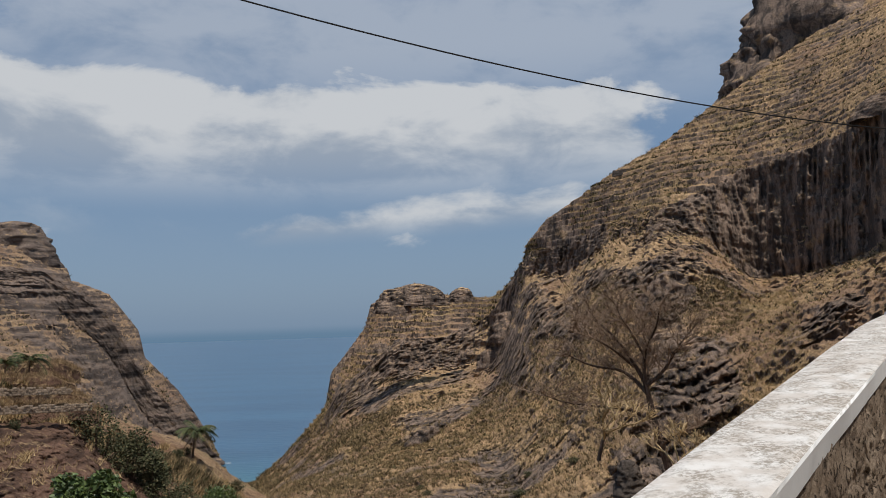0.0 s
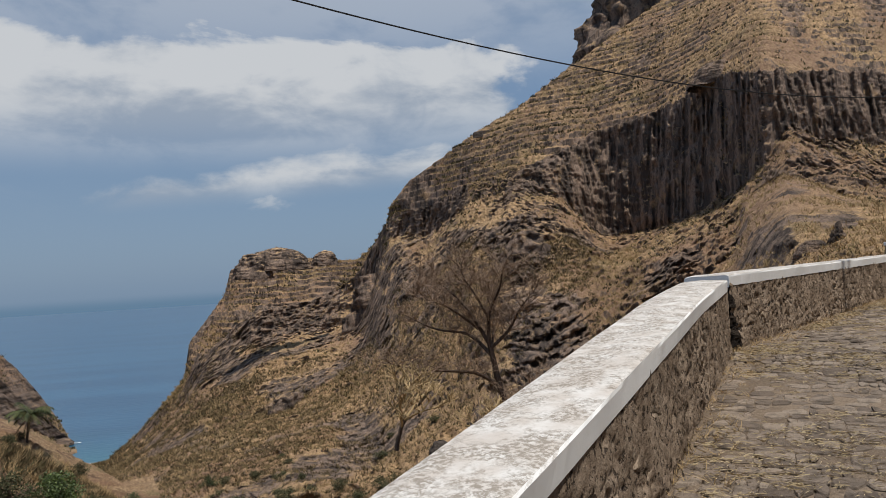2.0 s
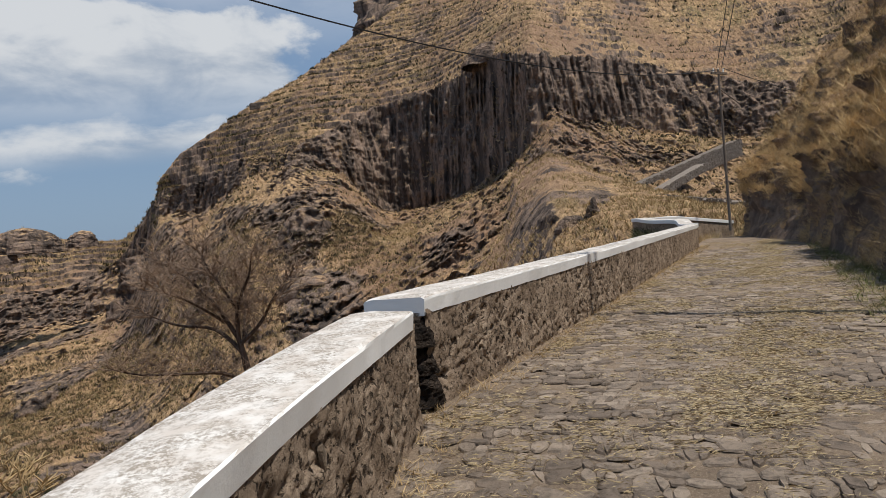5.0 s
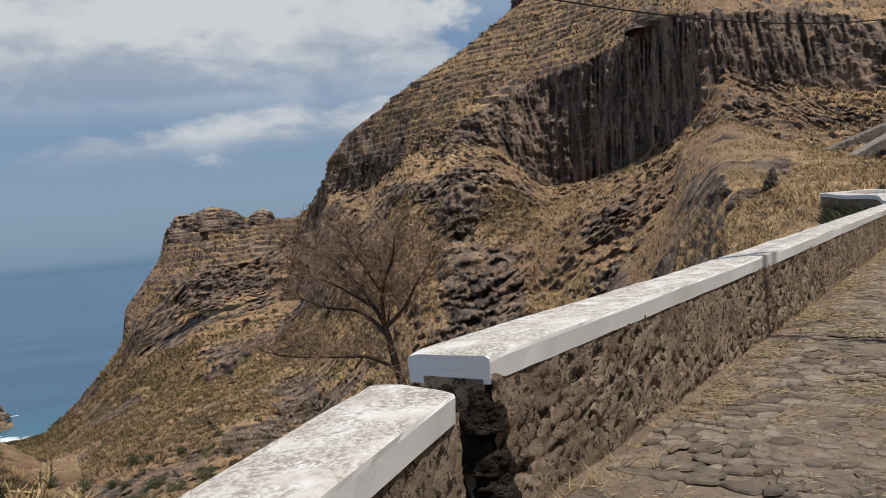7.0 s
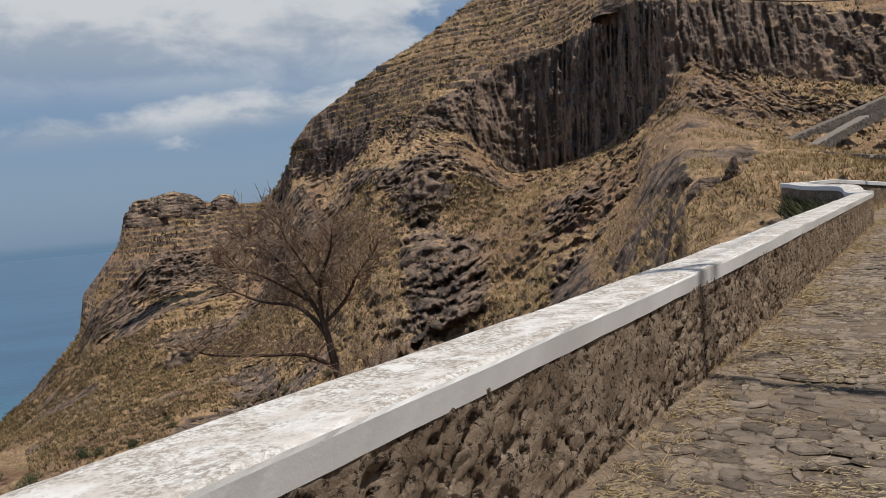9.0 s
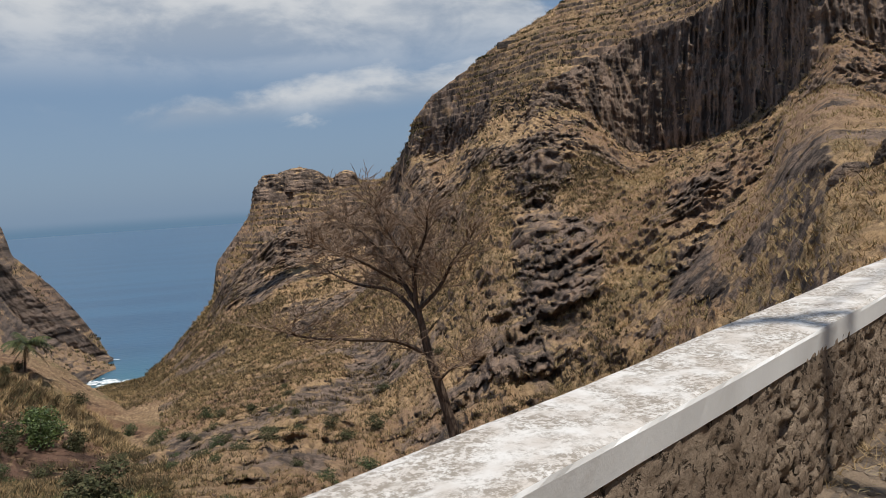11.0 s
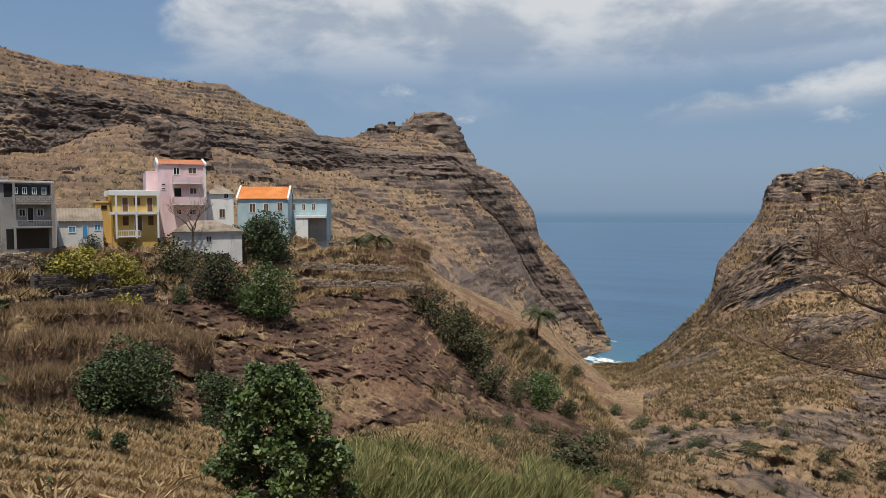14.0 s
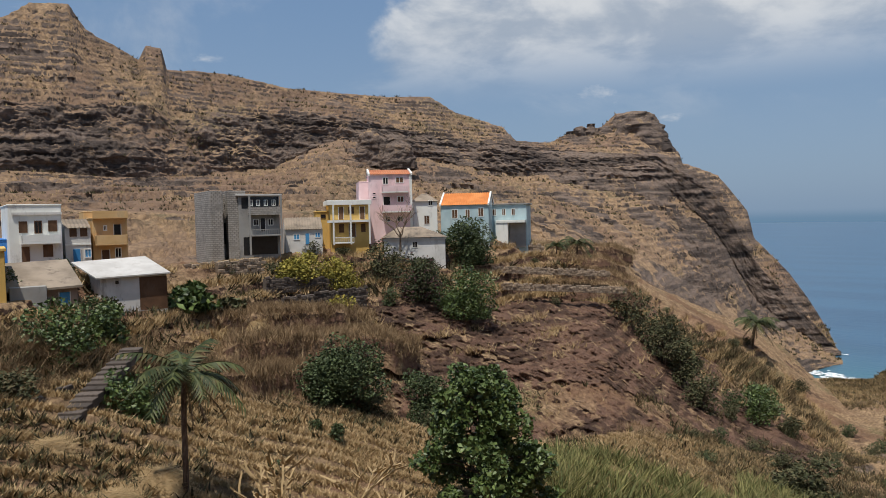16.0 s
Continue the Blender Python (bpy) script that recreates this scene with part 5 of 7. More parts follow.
def straw_heap(az, d, w, h, seed):
    """A rounded heap of cut straw."""
    r = np.random.default_rng(seed)
    root = empty("straw_heap", Matrix.Translation(at(az, d, land(az, d) - 0.1)), "heap of cut golden straw on the terrace", "straw", "straw heaps")
    rings = [[(w / 2 * q * math.cos(a) * (1 + 0.18 * math.sin(3 * a + seed)), w / 2 * q * math.sin(a), z * h) for a in (k * math.pi / 7 for k in range(14))] for q, z in ((1.0, -0.3), (0.95, 0.2), (0.72, 0.62), (0.35, 0.9), (0.05, 1.0))]
    part("core", Shape().loft(rings, None, True), m_straw, root)
    a, q = r.uniform(0, 6.28, 900), r.uniform(0, 1, 900) ** 0.5
    pts = np.stack([w / 2 * q * np.cos(a), w / 2 * q * np.sin(a), h * np.clip(1.0 - q ** 2.4, 0, 1)], -1)
    ob = new("loose_stalks", blade_soup("loose_stalks", pts, 0.35, m_straw, r, 4, 1.6, 0.03, (0, 0, -0.6)))
    ob.parent = root
    tagged(ob, kind="stuff")


for i, q in enumerate(((-76.6, 33, 1.9, 0.9), (-69.4, 31.5, 2.2, 1.1), (-62.6, 61, 3.0, 1.5), (-72.5, 29.5, 1.6, 0.7))):
    straw_heap(*q, 610 + i)


# ---- the village ----
def plaster(name, a, b, stain=c(0.22, 0.19, 0.16), amount=0.5):
    def build(n, v):
        g = n.noise(n.scaled(v, 1.0, 1.0, 0.35), 0.9, 6.0, 0.7)
        col = n.mix(n.ramp(n.noise(v, 0.5, 4.0), 0.35, 0.65), a, b)
        return n.mix(n.ramp(g, 0.52, 0.72, 0.0, amount), col, stain), (n.noise(v, 8.0, 5.0), 0.3, 0.03)

    return material(name, build, 0.9, 0.15)


def blocks_build(n, v):
    br = n.add("ShaderNodeTexBrick", {"Color1": c(0.31, 0.285, 0.255), "Color2": c(0.40, 0.37, 0.335), "Mortar": c(0.20, 0.18, 0.16), "Scale": 1.0,
                                      "Mortar Size": 0.025, "Brick Width": 0.42, "Row Height": 0.21})
    co = n.add("ShaderNodeTexCoord").outputs["Object"]
    sp = n.add("ShaderNodeSeparateXYZ", {0: co})
    flat = n.add("ShaderNodeCombineXYZ", {0: n.math("ADD", sp.outputs[0], sp.outputs[1]), 1: sp.outputs[2], 2: 0.0})
    n.put(br.inputs["Vector"], flat)
    return n.mix(n.ramp(n.noise(v, 0.6, 6.0, 0.7), 0.45, 0.7, 0.0, 0.5), br.outputs[0], c(0.13, 0.12, 0.11)), (br.outputs[1], 0.5, -0.03)


m_white = plaster("white_plaster", c(0.76, 0.76, 0.70), c(0.82, 0.82, 0.78))
m_offwhite = plaster("old_white_plaster", c(0.60, 0.58, 0.54), c(0.72, 0.70, 0.66), c(0.2, 0.17, 0.14), 0.7)
m_pink = plaster("pink_plaster", c(0.76, 0.54, 0.54), c(0.82, 0.62, 0.62), amount=0.3)
m_ochre = plaster("ochre_plaster", c(0.62, 0.40, 0.12), c(0.70, 0.48, 0.17), amount=0.3)
m_peach = plaster("peach_plaster", c(0.60, 0.38, 0.17), c(0.66, 0.45, 0.23), amount=0.3)
m_aqua = plaster("pale_blue_plaster", c(0.40, 0.53, 0.56), c(0.50, 0.62, 0.64), amount=0.3)
m_blue = plaster("blue_paint", c(0.04, 0.17, 0.50), c(0.07, 0.24, 0.58), amount=0.2)
m_door_blue = plaster("blue_door_paint", c(0.05, 0.22, 0.46), c(0.09, 0.31, 0.56), amount=0.2)
m_block = material("concrete_blocks", blocks_build, 0.95, 0.1)
m_grey = plaster("grey_render", c(0.27, 0.26, 0.245), c(0.34, 0.33, 0.31), c(0.12, 0.11, 0.10), 0.6)
m_brownwall = plaster("earth_wall", c(0.33, 0.24, 0.19), c(0.42, 0.31, 0.25), c(0.16, 0.12, 0.09), 0.6)
m_tile = plaster("orange_roof_tiles", c(0.58, 0.20, 0.06), c(0.68, 0.27, 0.09), c(0.35, 0.14, 0.06), 0.4)
m_tile_red = plaster("red_roof_tiles", c(0.42, 0.15, 0.075), c(0.50, 0.20, 0.10), amount=0.3)
m_thatch = plaster("weathered_roof", c(0.21, 0.17, 0.13), c(0.32, 0.26, 0.20), c(0.10, 0.08, 0.065), 0.7)
m_sheet = plaster("pale_roof_sheet", c(0.46, 0.44, 0.41), c(0.56, 0.54, 0.51), c(0.3, 0.26, 0.22), 0.5)
m_brown = plaster("brown_shutter", c(0.10, 0.055, 0.032), c(0.17, 0.095, 0.055), amount=0.2)
m_glass = material("dark_window_glass", lambda n, v: n.mix(n.noise(v, 2.0), c(0.012, 0.013, 0.015), c(0.03, 0.032, 0.035)), 0.12, 0.5)
m_rubble = material("dark_terrace_stone", stone_build(c(0.075, 0.062, 0.054), c(0.16, 0.13, 0.11)), 0.95, 0.1)


class House:
    """A house at a bearing and distance. u runs along the front from its left corner, v up from its foot."""

    def __init__(self, az, d, z, w, h, depth, mat, label, turn=0.0, name="house", deep=3.0):
        self.root = empty(name, Matrix.Translation(at(az, d, z)) @ Matrix.Rotation(radians(-az + turn), 4, "Z") @ Matrix.Translation((-w / 2, 0, 0)), label, "house", "village houses")
        self.w, self.h, self.depth = w, h, depth
        part("wall", Shape().box(0, 0, -deep, w, depth, h, None, 0.03), mat, self.root)

    def add(self, name, shape, mat, label="", parent=None):
        return part(name, shape, mat, parent or self.root, label)

    def flat_roof(self, mat, over=0.12, thick=0.22, rim=0.0):
        self.add("roof", Shape().box(-over, -over, self.h - 0.02, self.w + over, self.depth + over, self.h + thick, None, 0.03), mat)
        if rim:
            s = Shape()
            s.box(-over, -over, self.h + thick, self.w + over, -over + 0.15, self.h + thick + rim)
            s.box(-over, self.depth + over - 0.15, self.h + thick, self.w + over, self.depth + over, self.h + thick + rim)
            self.add("parapet", s, mat)

    def gable(self, mat, rise, white=None):
        w, dp, h = self.w, self.depth, self.h
        k = int(w / 0.15)
        pts = [[(w * i / k, y, z + (0.07 if i % 2 else 0.0)) for i in range(k + 1)] for y, z in ((-0.2, h - 0.05), (dp / 2, h + rise), (dp + 0.2, h - 0.05))]
        n = k + 1
        s = Shape().add([p for r in pts for p in r], [(r * n + i, r * n + i + 1, (r + 1) * n + i + 1, (r + 1) * n + i) for r in range(2) for i in range(k)])
        self.add("gable_end", Shape().add([(0, 0, h - 0.05), (0, dp, h - 0.05), (0, dp / 2, h + rise - 0.03), (w, 0, h - 0.05), (w, dp, h - 0.05), (w, dp / 2, h + rise - 0.03)],
                                          [(0, 2, 1), (3, 4, 5), (0, 3, 5, 2), (1, 2, 5, 4)]), white or m_offwhite)
        self.add("roof", s, mat)
        if white:
            for x in (-0.12, w - 0.1):
                g = Shape().add([(x, -0.25, h - 0.15), (x, dp / 2, h + rise - 0.15), (x, dp + 0.25, h - 0.15), (x, -0.25, h + 0.12), (x, dp / 2, h + rise + 0.2), (x, dp + 0.25, h + 0.12),
                                 (x + 0.22, -0.25, h - 0.15), (x + 0.22, dp / 2, h + rise - 0.15), (x + 0.22, dp + 0.25, h - 0.15), (x + 0.22, -0.25, h + 0.12), (x + 0.22, dp / 2, h + rise + 0.2), (x + 0.22, dp + 0.25, h + 0.12)],
                                [(0, 1, 4, 3), (1, 2, 5, 4), (9, 10, 7, 6), (10, 11, 8, 7), (3, 4, 10, 9), (4, 5, 11, 10), (0, 3, 9, 6), (5, 2, 8, 11)])
                self.add("gable_wall", g, white)

    def window(self, u, v, w, h, frame=None, pane=None, bars=True):
        f = 0.07
        s = Shape()
        for q in ((u, v, u + f, v + h), (u + w - f, v, u + w, v + h), (u + f, v, u + w - f, v + f), (u + f, v + h - f, u + w - f, v + h)):
            s.box(q[0], -0.05, q[1], q[2], 0.05, q[3])
        if bars:
            s.box(u + w / 2 - 0.025, -0.04, v + f, u + w / 2 + 0.025, 0.04, v + h - f)
        win = self.add("window", s, frame or m_white)
        self.add("pane", Shape().box(u + f, -0.015, v + f, u + w - f, 0.03, v + h - f), pane or m_glass, "", win)

    def door(self, u, v, w, h, mat):
        d = self.add("door", Shape().box(u, -0.05, v, u + w, 0.04, v + h, None, 0.01), mat)
        for x in (u - 0.06, u + w):
            self.add("frame", Shape().box(x, -0.07, v, x + 0.06, 0.03, v + h + 0.06), m_offwhite, "", d)

    def balcony(self, u, v, w, out, rail, mat, slab=None, solid=True, band=0.0):
        b = self.add("balcony", Shape().box(u, -out, v - 0.14, u + w, 0.0, v, None, 0.01), slab or mat)
        if solid:
            s = Shape().box(u, -out, v, u + w, -out + 0.09, v + rail)
            s.box(u, -out, v, u + 0.09, 0, v + rail).box(u + w - 0.09, -out, v, u + w, 0, v + rail)
            self.add("parapet", s, mat, "", b)
        else:
            self.add("rail", Shape().box(u, -out, v + rail - 0.07, u + w, -out + 0.07, v + rail), mat, "", b)
            k = max(3, int(w / 0.22))
            for i in range(k + 1):
                x = u + (w - 0.05) * i / k
                self.add("baluster", Shape().box(x, -out + 0.01, v, x + 0.05, -out + 0.06, v + rail - 0.07), mat, "", b)

    def post(self, u, v0, v1, out, mat):
        self.add("post", Shape().box(u, -out, v0, u + 0.18, -out + 0.18, v1), mat)


# two-storey white house with a balcony
a = House(-77.06, 66, -0.03, 3.71, 4.62, 7.0, m_white, "two-storey white house with brown shutters and a balcony", 6)
a.flat_roof(m_white, 0.05, 0.1)
a.add("band", Shape().box(0.25, -0.14, a.h - 0.75, a.w + 0.02, -0.002, a.h - 0.55), m_offwhite)
a.window(0.70, 2.47, 0.59, 0.90, m_brown, m_brown)
a.window(2.74, 2.51, 0.63, 0.90, m_brown, m_brown)
a.window(1.76, 2.38, 0.55, 1.03, m_brown, m_glass)
a.window(2.31, 0.49, 0.70, 0.99, m_brown, m_brown)
a.door(0.82, 0.09, 0.55, 1.26, m_brown)
a.balcony(0.78, 1.70, 2.74, 0.9, 0.58, m_white)

# narrow white and blue house
a = House(-74.48, 68, -0.28, 1.95, 3.03, 6.0, m_offwhite, "narrow white house with blue lower doors", 6)
a.gable(m_thatch, 0.7)
a.window(0.34, 2.27, 0.55, 0.71, m_brown, m_brown)
a.window(1.14, 2.27, 0.55, 0.71, m_brown, m_brown)
a.add("band", Shape().box(0, -0.06, 1.55, a.w, -0.002, 1.68), m_white)
a.door(0.55, 0.09, 0.55, 1.14, m_door_blue)
a.window(1.40, 0.47, 0.55, 0.76, m_white, m_door_blue)

# peach house with two balconies
a = House(-72.41, 69, -0.39, 2.76, 3.86, 7.0, m_peach, "peach-coloured house with balconies and a roof terrace", 6)
a.flat_roof(m_peach, 0.05, 0.1)
a.add("terrace_rail", Shape().box(0, -0.6, a.h + 0.1, a.w, -0.48, a.h + 0.65).box(0, -0.6, a.h, a.w, 0, a.h + 0.1), m_peach)
a.window(0.84, 2.79, 0.31, 0.49, m_white, m_glass)
a.door(1.69, 2.40, 0.53, 0.93, m_glass)
a.balcony(0.13, 1.71, 2.53, 0.9, 0.73, m_peach)
a.door(0.67, 0.10, 0.58, 1.03, m_brown)
a.window(1.69, 0.44, 0.53, 0.88, m_white, m_glass)
a = House(-73.75, 74, 2.83, 0.93, 1.29, 4.0, m_peach, "small peach rooftop room behind the houses", 6)
a.flat_roof(m_peach, 0.02, 0.06)

# long white shed below them
a = House(-70.93, 58, -3.28, 4.67, 2.38, 6.0, m_offwhite, "low whitewashed shed with a pale sheet roof", 14)
s = Shape().add([(-0.3, -0.35, a.h - 0.05), (a.w + 0.2, -0.35, a.h + 0.05), (a.w - 0.3, 4.6, a.h + 1.15), (-1.0, 4.6, a.h + 0.95),
                 (-0.3, -0.35, a.h + 0.05), (a.w + 0.2, -0.35, a.h + 0.15), (a.w - 0.3, 4.6, a.h + 1.25), (-1.0, 4.6, a.h + 1.05)],
                [(3, 2, 1, 0), (4, 5, 6, 7), (0, 1, 5, 4), (1, 2, 6, 5), (2, 3, 7, 6), (3, 0, 4, 7)])
a.add("roof", s, m_sheet, "pale sheet roof")
# flat brown sheet on the wall in place of the open porch's shadow
a.add("porch_shade", Shape().box(2.7, -0.02, -0.2, a.w, 0.02, a.h - 0.12), m_brown)
a.window(0.96, 1.80, 0.38, 0.38, m_offwhite, m_glass, False)

# low earth-walled house with blue doors
a = House(-76.64, 55, -3.11, 3.88, 1.96, 5.0, m_brownwall, "low earth-walled house with a blue door and weathered roof", 4)
s = Shape().add([(-0.4, -0.5, a.h - 0.25), (a.w + 0.3, -0.5, a.h - 0.1), (a.w - 0.2, 4.0, a.h + 1.5), (-0.2, 4.0, a.h + 1.4),
                 (-0.4, -0.5, a.h - 0.1), (a.w + 0.3, -0.5, a.h + 0.05), (a.w - 0.2, 4.0, a.h + 1.65), (-0.2, 4.0, a.h + 1.55)],
                [(3, 2, 1, 0), (4, 5, 6, 7), (0, 1, 5, 4), (1, 2, 6, 5), (2, 3, 7, 6), (3, 0, 4, 7)])
a.add("roof", s, m_thatch, "weathered grey-brown roof")
a.door(2.79, 0.23, 0.62, 1.32, m_door_blue)
a.window(1.58, 0.64, 0.46, 0.79, m_door_blue, m_door_blue, False)
a.add("annex", Shape().box(-0.1, -0.9, -1.5, 2.0, -0.05, 2.1, None, 0.02), m_grey, "dark grey rendered annex")

# ochre and blue houses at the edge
a = House(-80.08, 53, -2.89, 2.18, 4.30, 5.0, m_ochre, "ochre house front at the village edge", 0)
a.flat_roof(m_ochre, 0.1, 0.2)
a = House(-79.32, 68, -0.39, 2.15, 2.26, 5.0, m_blue, "bright blue house behind the ochre one", 0)
a.flat_roof(m_blue, 0.05, 0.1)

# unfinished grey block house
a = House(-61.93, 80, -0.62, 4.29, 6.29, 7.0, m_grey, "unfinished grey block house with open galleries", 10)
a.flat_roof(m_sheet, 0.25, 0.18)
for q in ((1.12, 5.20, 0.35, 0.67), (1.82, 5.20, 0.41, 0.67), (2.64, 5.20, 0.41, 0.67), (3.47, 5.20, 0.41, 0.67)):
    a.window(*q)
a.window(1.47, 3.09, 0.59, 0.73)
a.window(3.00, 3.09, 0.59, 0.73)
a.door(2.23, 2.54, 0.47, 1.33, m_glass)
# thin dark sheet that imitates the shade inside the upper gallery
a.add("gallery_shade", Shape().box(0.3, -0.012, a.h - 1.35, a.w - 0.1, -0.002, a.h - 0.15), m_glass)
a.balcony(0.94, 2.12, 3.47, 0.9, 0.61, m_grey, None, False)
a.balcony(0.94, 4.36, 3.35, 0.9, 0.73, m_block)
# another dark sheet on the wall, for the shade at ground level
a.add("undercroft", Shape().box(0.4, -0.03, 0.0, a.w - 0.3, 0.0, 1.9), m_glass, "dark sheet standing in for the shade below the gallery")
for u in (0.9, 4.2):
    a.post(u, 0.0, a.h, 0.95, m_grey)
a = House(-63.59, 80, -0.05, 1.91, 6.24, 6.0, m_block, "bare block stair tower of the grey house", 10)
a.flat_roof(m_block, 0.0, 0.05)
a.window(1.16, 4.98, 0.40, 0.30, m_block, m_glass, False)
a.window(1.27, 2.70, 0.40, 0.30, m_block, m_glass, False)
a = House(-65.06, 79, -0.42, 1.35, 6.59, 7.0, m_block, "bare block wing of the grey house", 14)
a.flat_roof(m_block, 0.0, 0.05)
a = House(-64.34, 81.5, 0.54, 0.82, 5.30, 6.0, m_block, "recessed block wall of the grey house", 10)
a.flat_roof(m_block, 0.0, 0.05)
a.window(0.12, 3.96, 0.53, 0.43, m_block, m_glass, False)
# no hole here: a dark sheet gives the look of a shaded entrance
a.add("opening", Shape().box(0.05, -0.03, 0.0, a.w - 0.05, 0.02, 2.3), m_glass, "dark sheet standing in for a shaded doorway")

# low cottage with blue shutters
a = House(-58.63, 84, -0.05, 4.24, 2.00, 4.5, m_offwhite, "low whitewashed cottage with blue shutters", 4)
a.gable(m_thatch, 1.3)
a.window(0.95, 0.77, 0.70, 0.71, m_white, m_door_blue)
a.window(3.35, 0.97, 0.63, 0.64, m_white, m_door_blue)
a.door(2.28, 0.26, 0.44, 1.22, m_door_blue)

# ochre house with a white balcony
a = House(-55.07, 86, 0.00, 4.50, 4.66, 6.5, m_ochre, "ochre two-storey house with white balcony and cornice", 6)
a.flat_roof(m_white, 0.35, 0.55)
a.door(0.99, 2.93, 0.53, 1.46, m_brown)
a.window(2.12, 3.59, 0.66, 0.80, m_brown, m_brown)
a.door(3.50, 2.93, 0.53, 1.46, m_brown)
a.door(2.18, 0.80, 0.73, 1.60, m_brown)
a.window(0.99, 1.40, 0.59, 1.00, m_brown, m_brown)
a.window(3.57, 1.40, 0.53, 1.00, m_brown, m_brown)
a.balcony(-0.40, 2.73, 4.96, 0.9, 0.13, m_white)
a.balcony(0.26, 0.27, 2.38, 0.9, 0.60, m_white, None, False)
for u in (0.2, 2.2, 4.4):
    a.post(u, 0.0, a.h, 0.9, m_white)
a = House(-57.09, 88, 0.02, 1.88, 3.86, 4.0, m_ochre, "small ochre side wing", 4)
a.flat_roof(m_ochre, 0.08, 0.12)
a.window(0.60, 3.12, 0.60, 0.47, m_brown, m_glass, False)

# three-storey pink house
a = House(-51.81, 90, -0.26, 5.25, 8.67, 7.5, m_pink, "three-storey pink house with red-tiled roof", 4)
a.gable(m_tile_red, 0.75, m_white)
a.window(1.68, 7.41, 0.70, 0.91, m_white, m_glass)
a.window(3.29, 7.55, 0.98, 0.77, m_white, m_brown)
a.balcony(1.54, 6.50, 3.22, 0.9, 0.70, m_pink, m_white)
a.door(1.75, 4.90, 0.77, 0.98, m_glass)
a.window(3.43, 5.18, 0.84, 0.77, m_white, m_brown)
a.window(0.35, 6.16, 0.49, 0.28, m_pink, m_glass, False)
a.window(0.35, 5.67, 0.49, 0.28, m_pink, m_glass, False)
a.balcony(1.54, 4.06, 3.64, 0.9, 0.77, m_pink, m_white)
a.window(1.89, 2.80, 0.63, 0.63, m_white, m_glass)
a.window(3.36, 2.80, 0.77, 0.63, m_white, m_glass)
a.add("pilaster", Shape().box(a.w - 0.25, -0.1, 0, a.w + 0.06, 0.1, a.h), m_white, "white corner pilaster")
a = House(-53.84, 92, -0.25, 1.42, 7.84, 6.0, m_pink, "pink side wing of the tall house", 4)
a.flat_roof(m_pink, 0.03, 0.08)

# white house with a hipped roof, and the old house below the pink one
a = House(-49.11, 93, 0.98, 3.12, 4.06, 6.0, m_white, "white two-storey house with a small tiled hip roof", 2)
s = Shape().add([(-0.2, -0.2, a.h), (a.w + 0.2, -0.2, a.h), (a.w + 0.2, 6.2, a.h), (-0.2, 6.2, a.h), (a.w / 2 - 0.3, 3, a.h + 1.1), (a.w / 2 + 0.3, 3, a.h + 1.1)],
                [(0, 1, 5, 4), (1, 2, 5), (2, 3, 4, 5), (3, 0, 4), (3, 2, 1, 0)])
a.add("roof", s, m_thatch)
a.window(1.96, 3.48, 0.58, 0.73, m_white, m_glass)
a.window(1.38, 1.09, 0.73, 1.16, m_offwhite, m_brown)
a = House(-50.0, 87, -1.5, 7.4, 2.1, 5.0, m_offwhite, "old low whitewashed house with a weathered hipped roof", 2)
s = Shape().add([(-0.3, -0.3, a.h), (a.w + 0.3, -0.3, a.h), (a.w + 0.3, 5.3, a.h), (-0.3, 5.3, a.h), (1.8, 2.5, a.h + 1.25), (a.w - 2.8, 2.5, a.h + 1.25)],
                [(0, 1, 5, 4), (1, 2, 5), (2, 3, 4, 5), (3, 0, 4), (3, 2, 1, 0)])
a.add("roof", s, m_thatch, "weathered hipped roof")
a.window(3.39, 0.85, 0.68, 0.75, m_offwhite, m_glass)
a.add("cornice", Shape().box(-0.1, -0.12, a.h - 0.3, a.w + 0.1, -0.002, a.h - 0.05), m_offwhite)

# pale blue house with the orange roof and its neighbour
a = House(-46.00, 96, 0.80, 6.44, 3.74, 6.0, m_aqua, "pale blue house with a bright orange tiled roof", -8)
a.gable(m_tile, 1.6, m_white)
a.window(1.50, 1.95, 0.82, 1.20, m_white, m_brown)
a.window(5.02, 2.10, 0.75, 1.20, m_white, m_brown)
a.window(3.30, 1.95, 0.67, 1.20, m_white, m_brown)
a = House(-42.55, 100, 0.59, 5.04, 3.89, 5.0, m_aqua, "pale blue flat-roofed house with a white porch", -8)
a.flat_roof(m_grey, 0.2, 0.16)
a.window(0.31, 2.41, 0.54, 0.93, m_white, m_brown)
a.window(1.63, 2.41, 0.54, 0.93, m_white, m_brown)
a.window(2.95, 2.41, 0.54, 0.93, m_white, m_brown)
a.add("porch", Shape().box(1.0, -1.4, 1.4, 5.0, -0.1, 1.75, None, 0.02), m_white, "white porch slab")
a.add("porch_wall", Shape().box(1.0, -1.3, -2.0, 2.6, -0.1, 1.4), m_white)
# grey panel below the slab, added as the porch's shade
a.add("porch_shade", Shape().box(2.7, -0.25, -2.0, 4.9, -0.05, 1.4), m_grey)


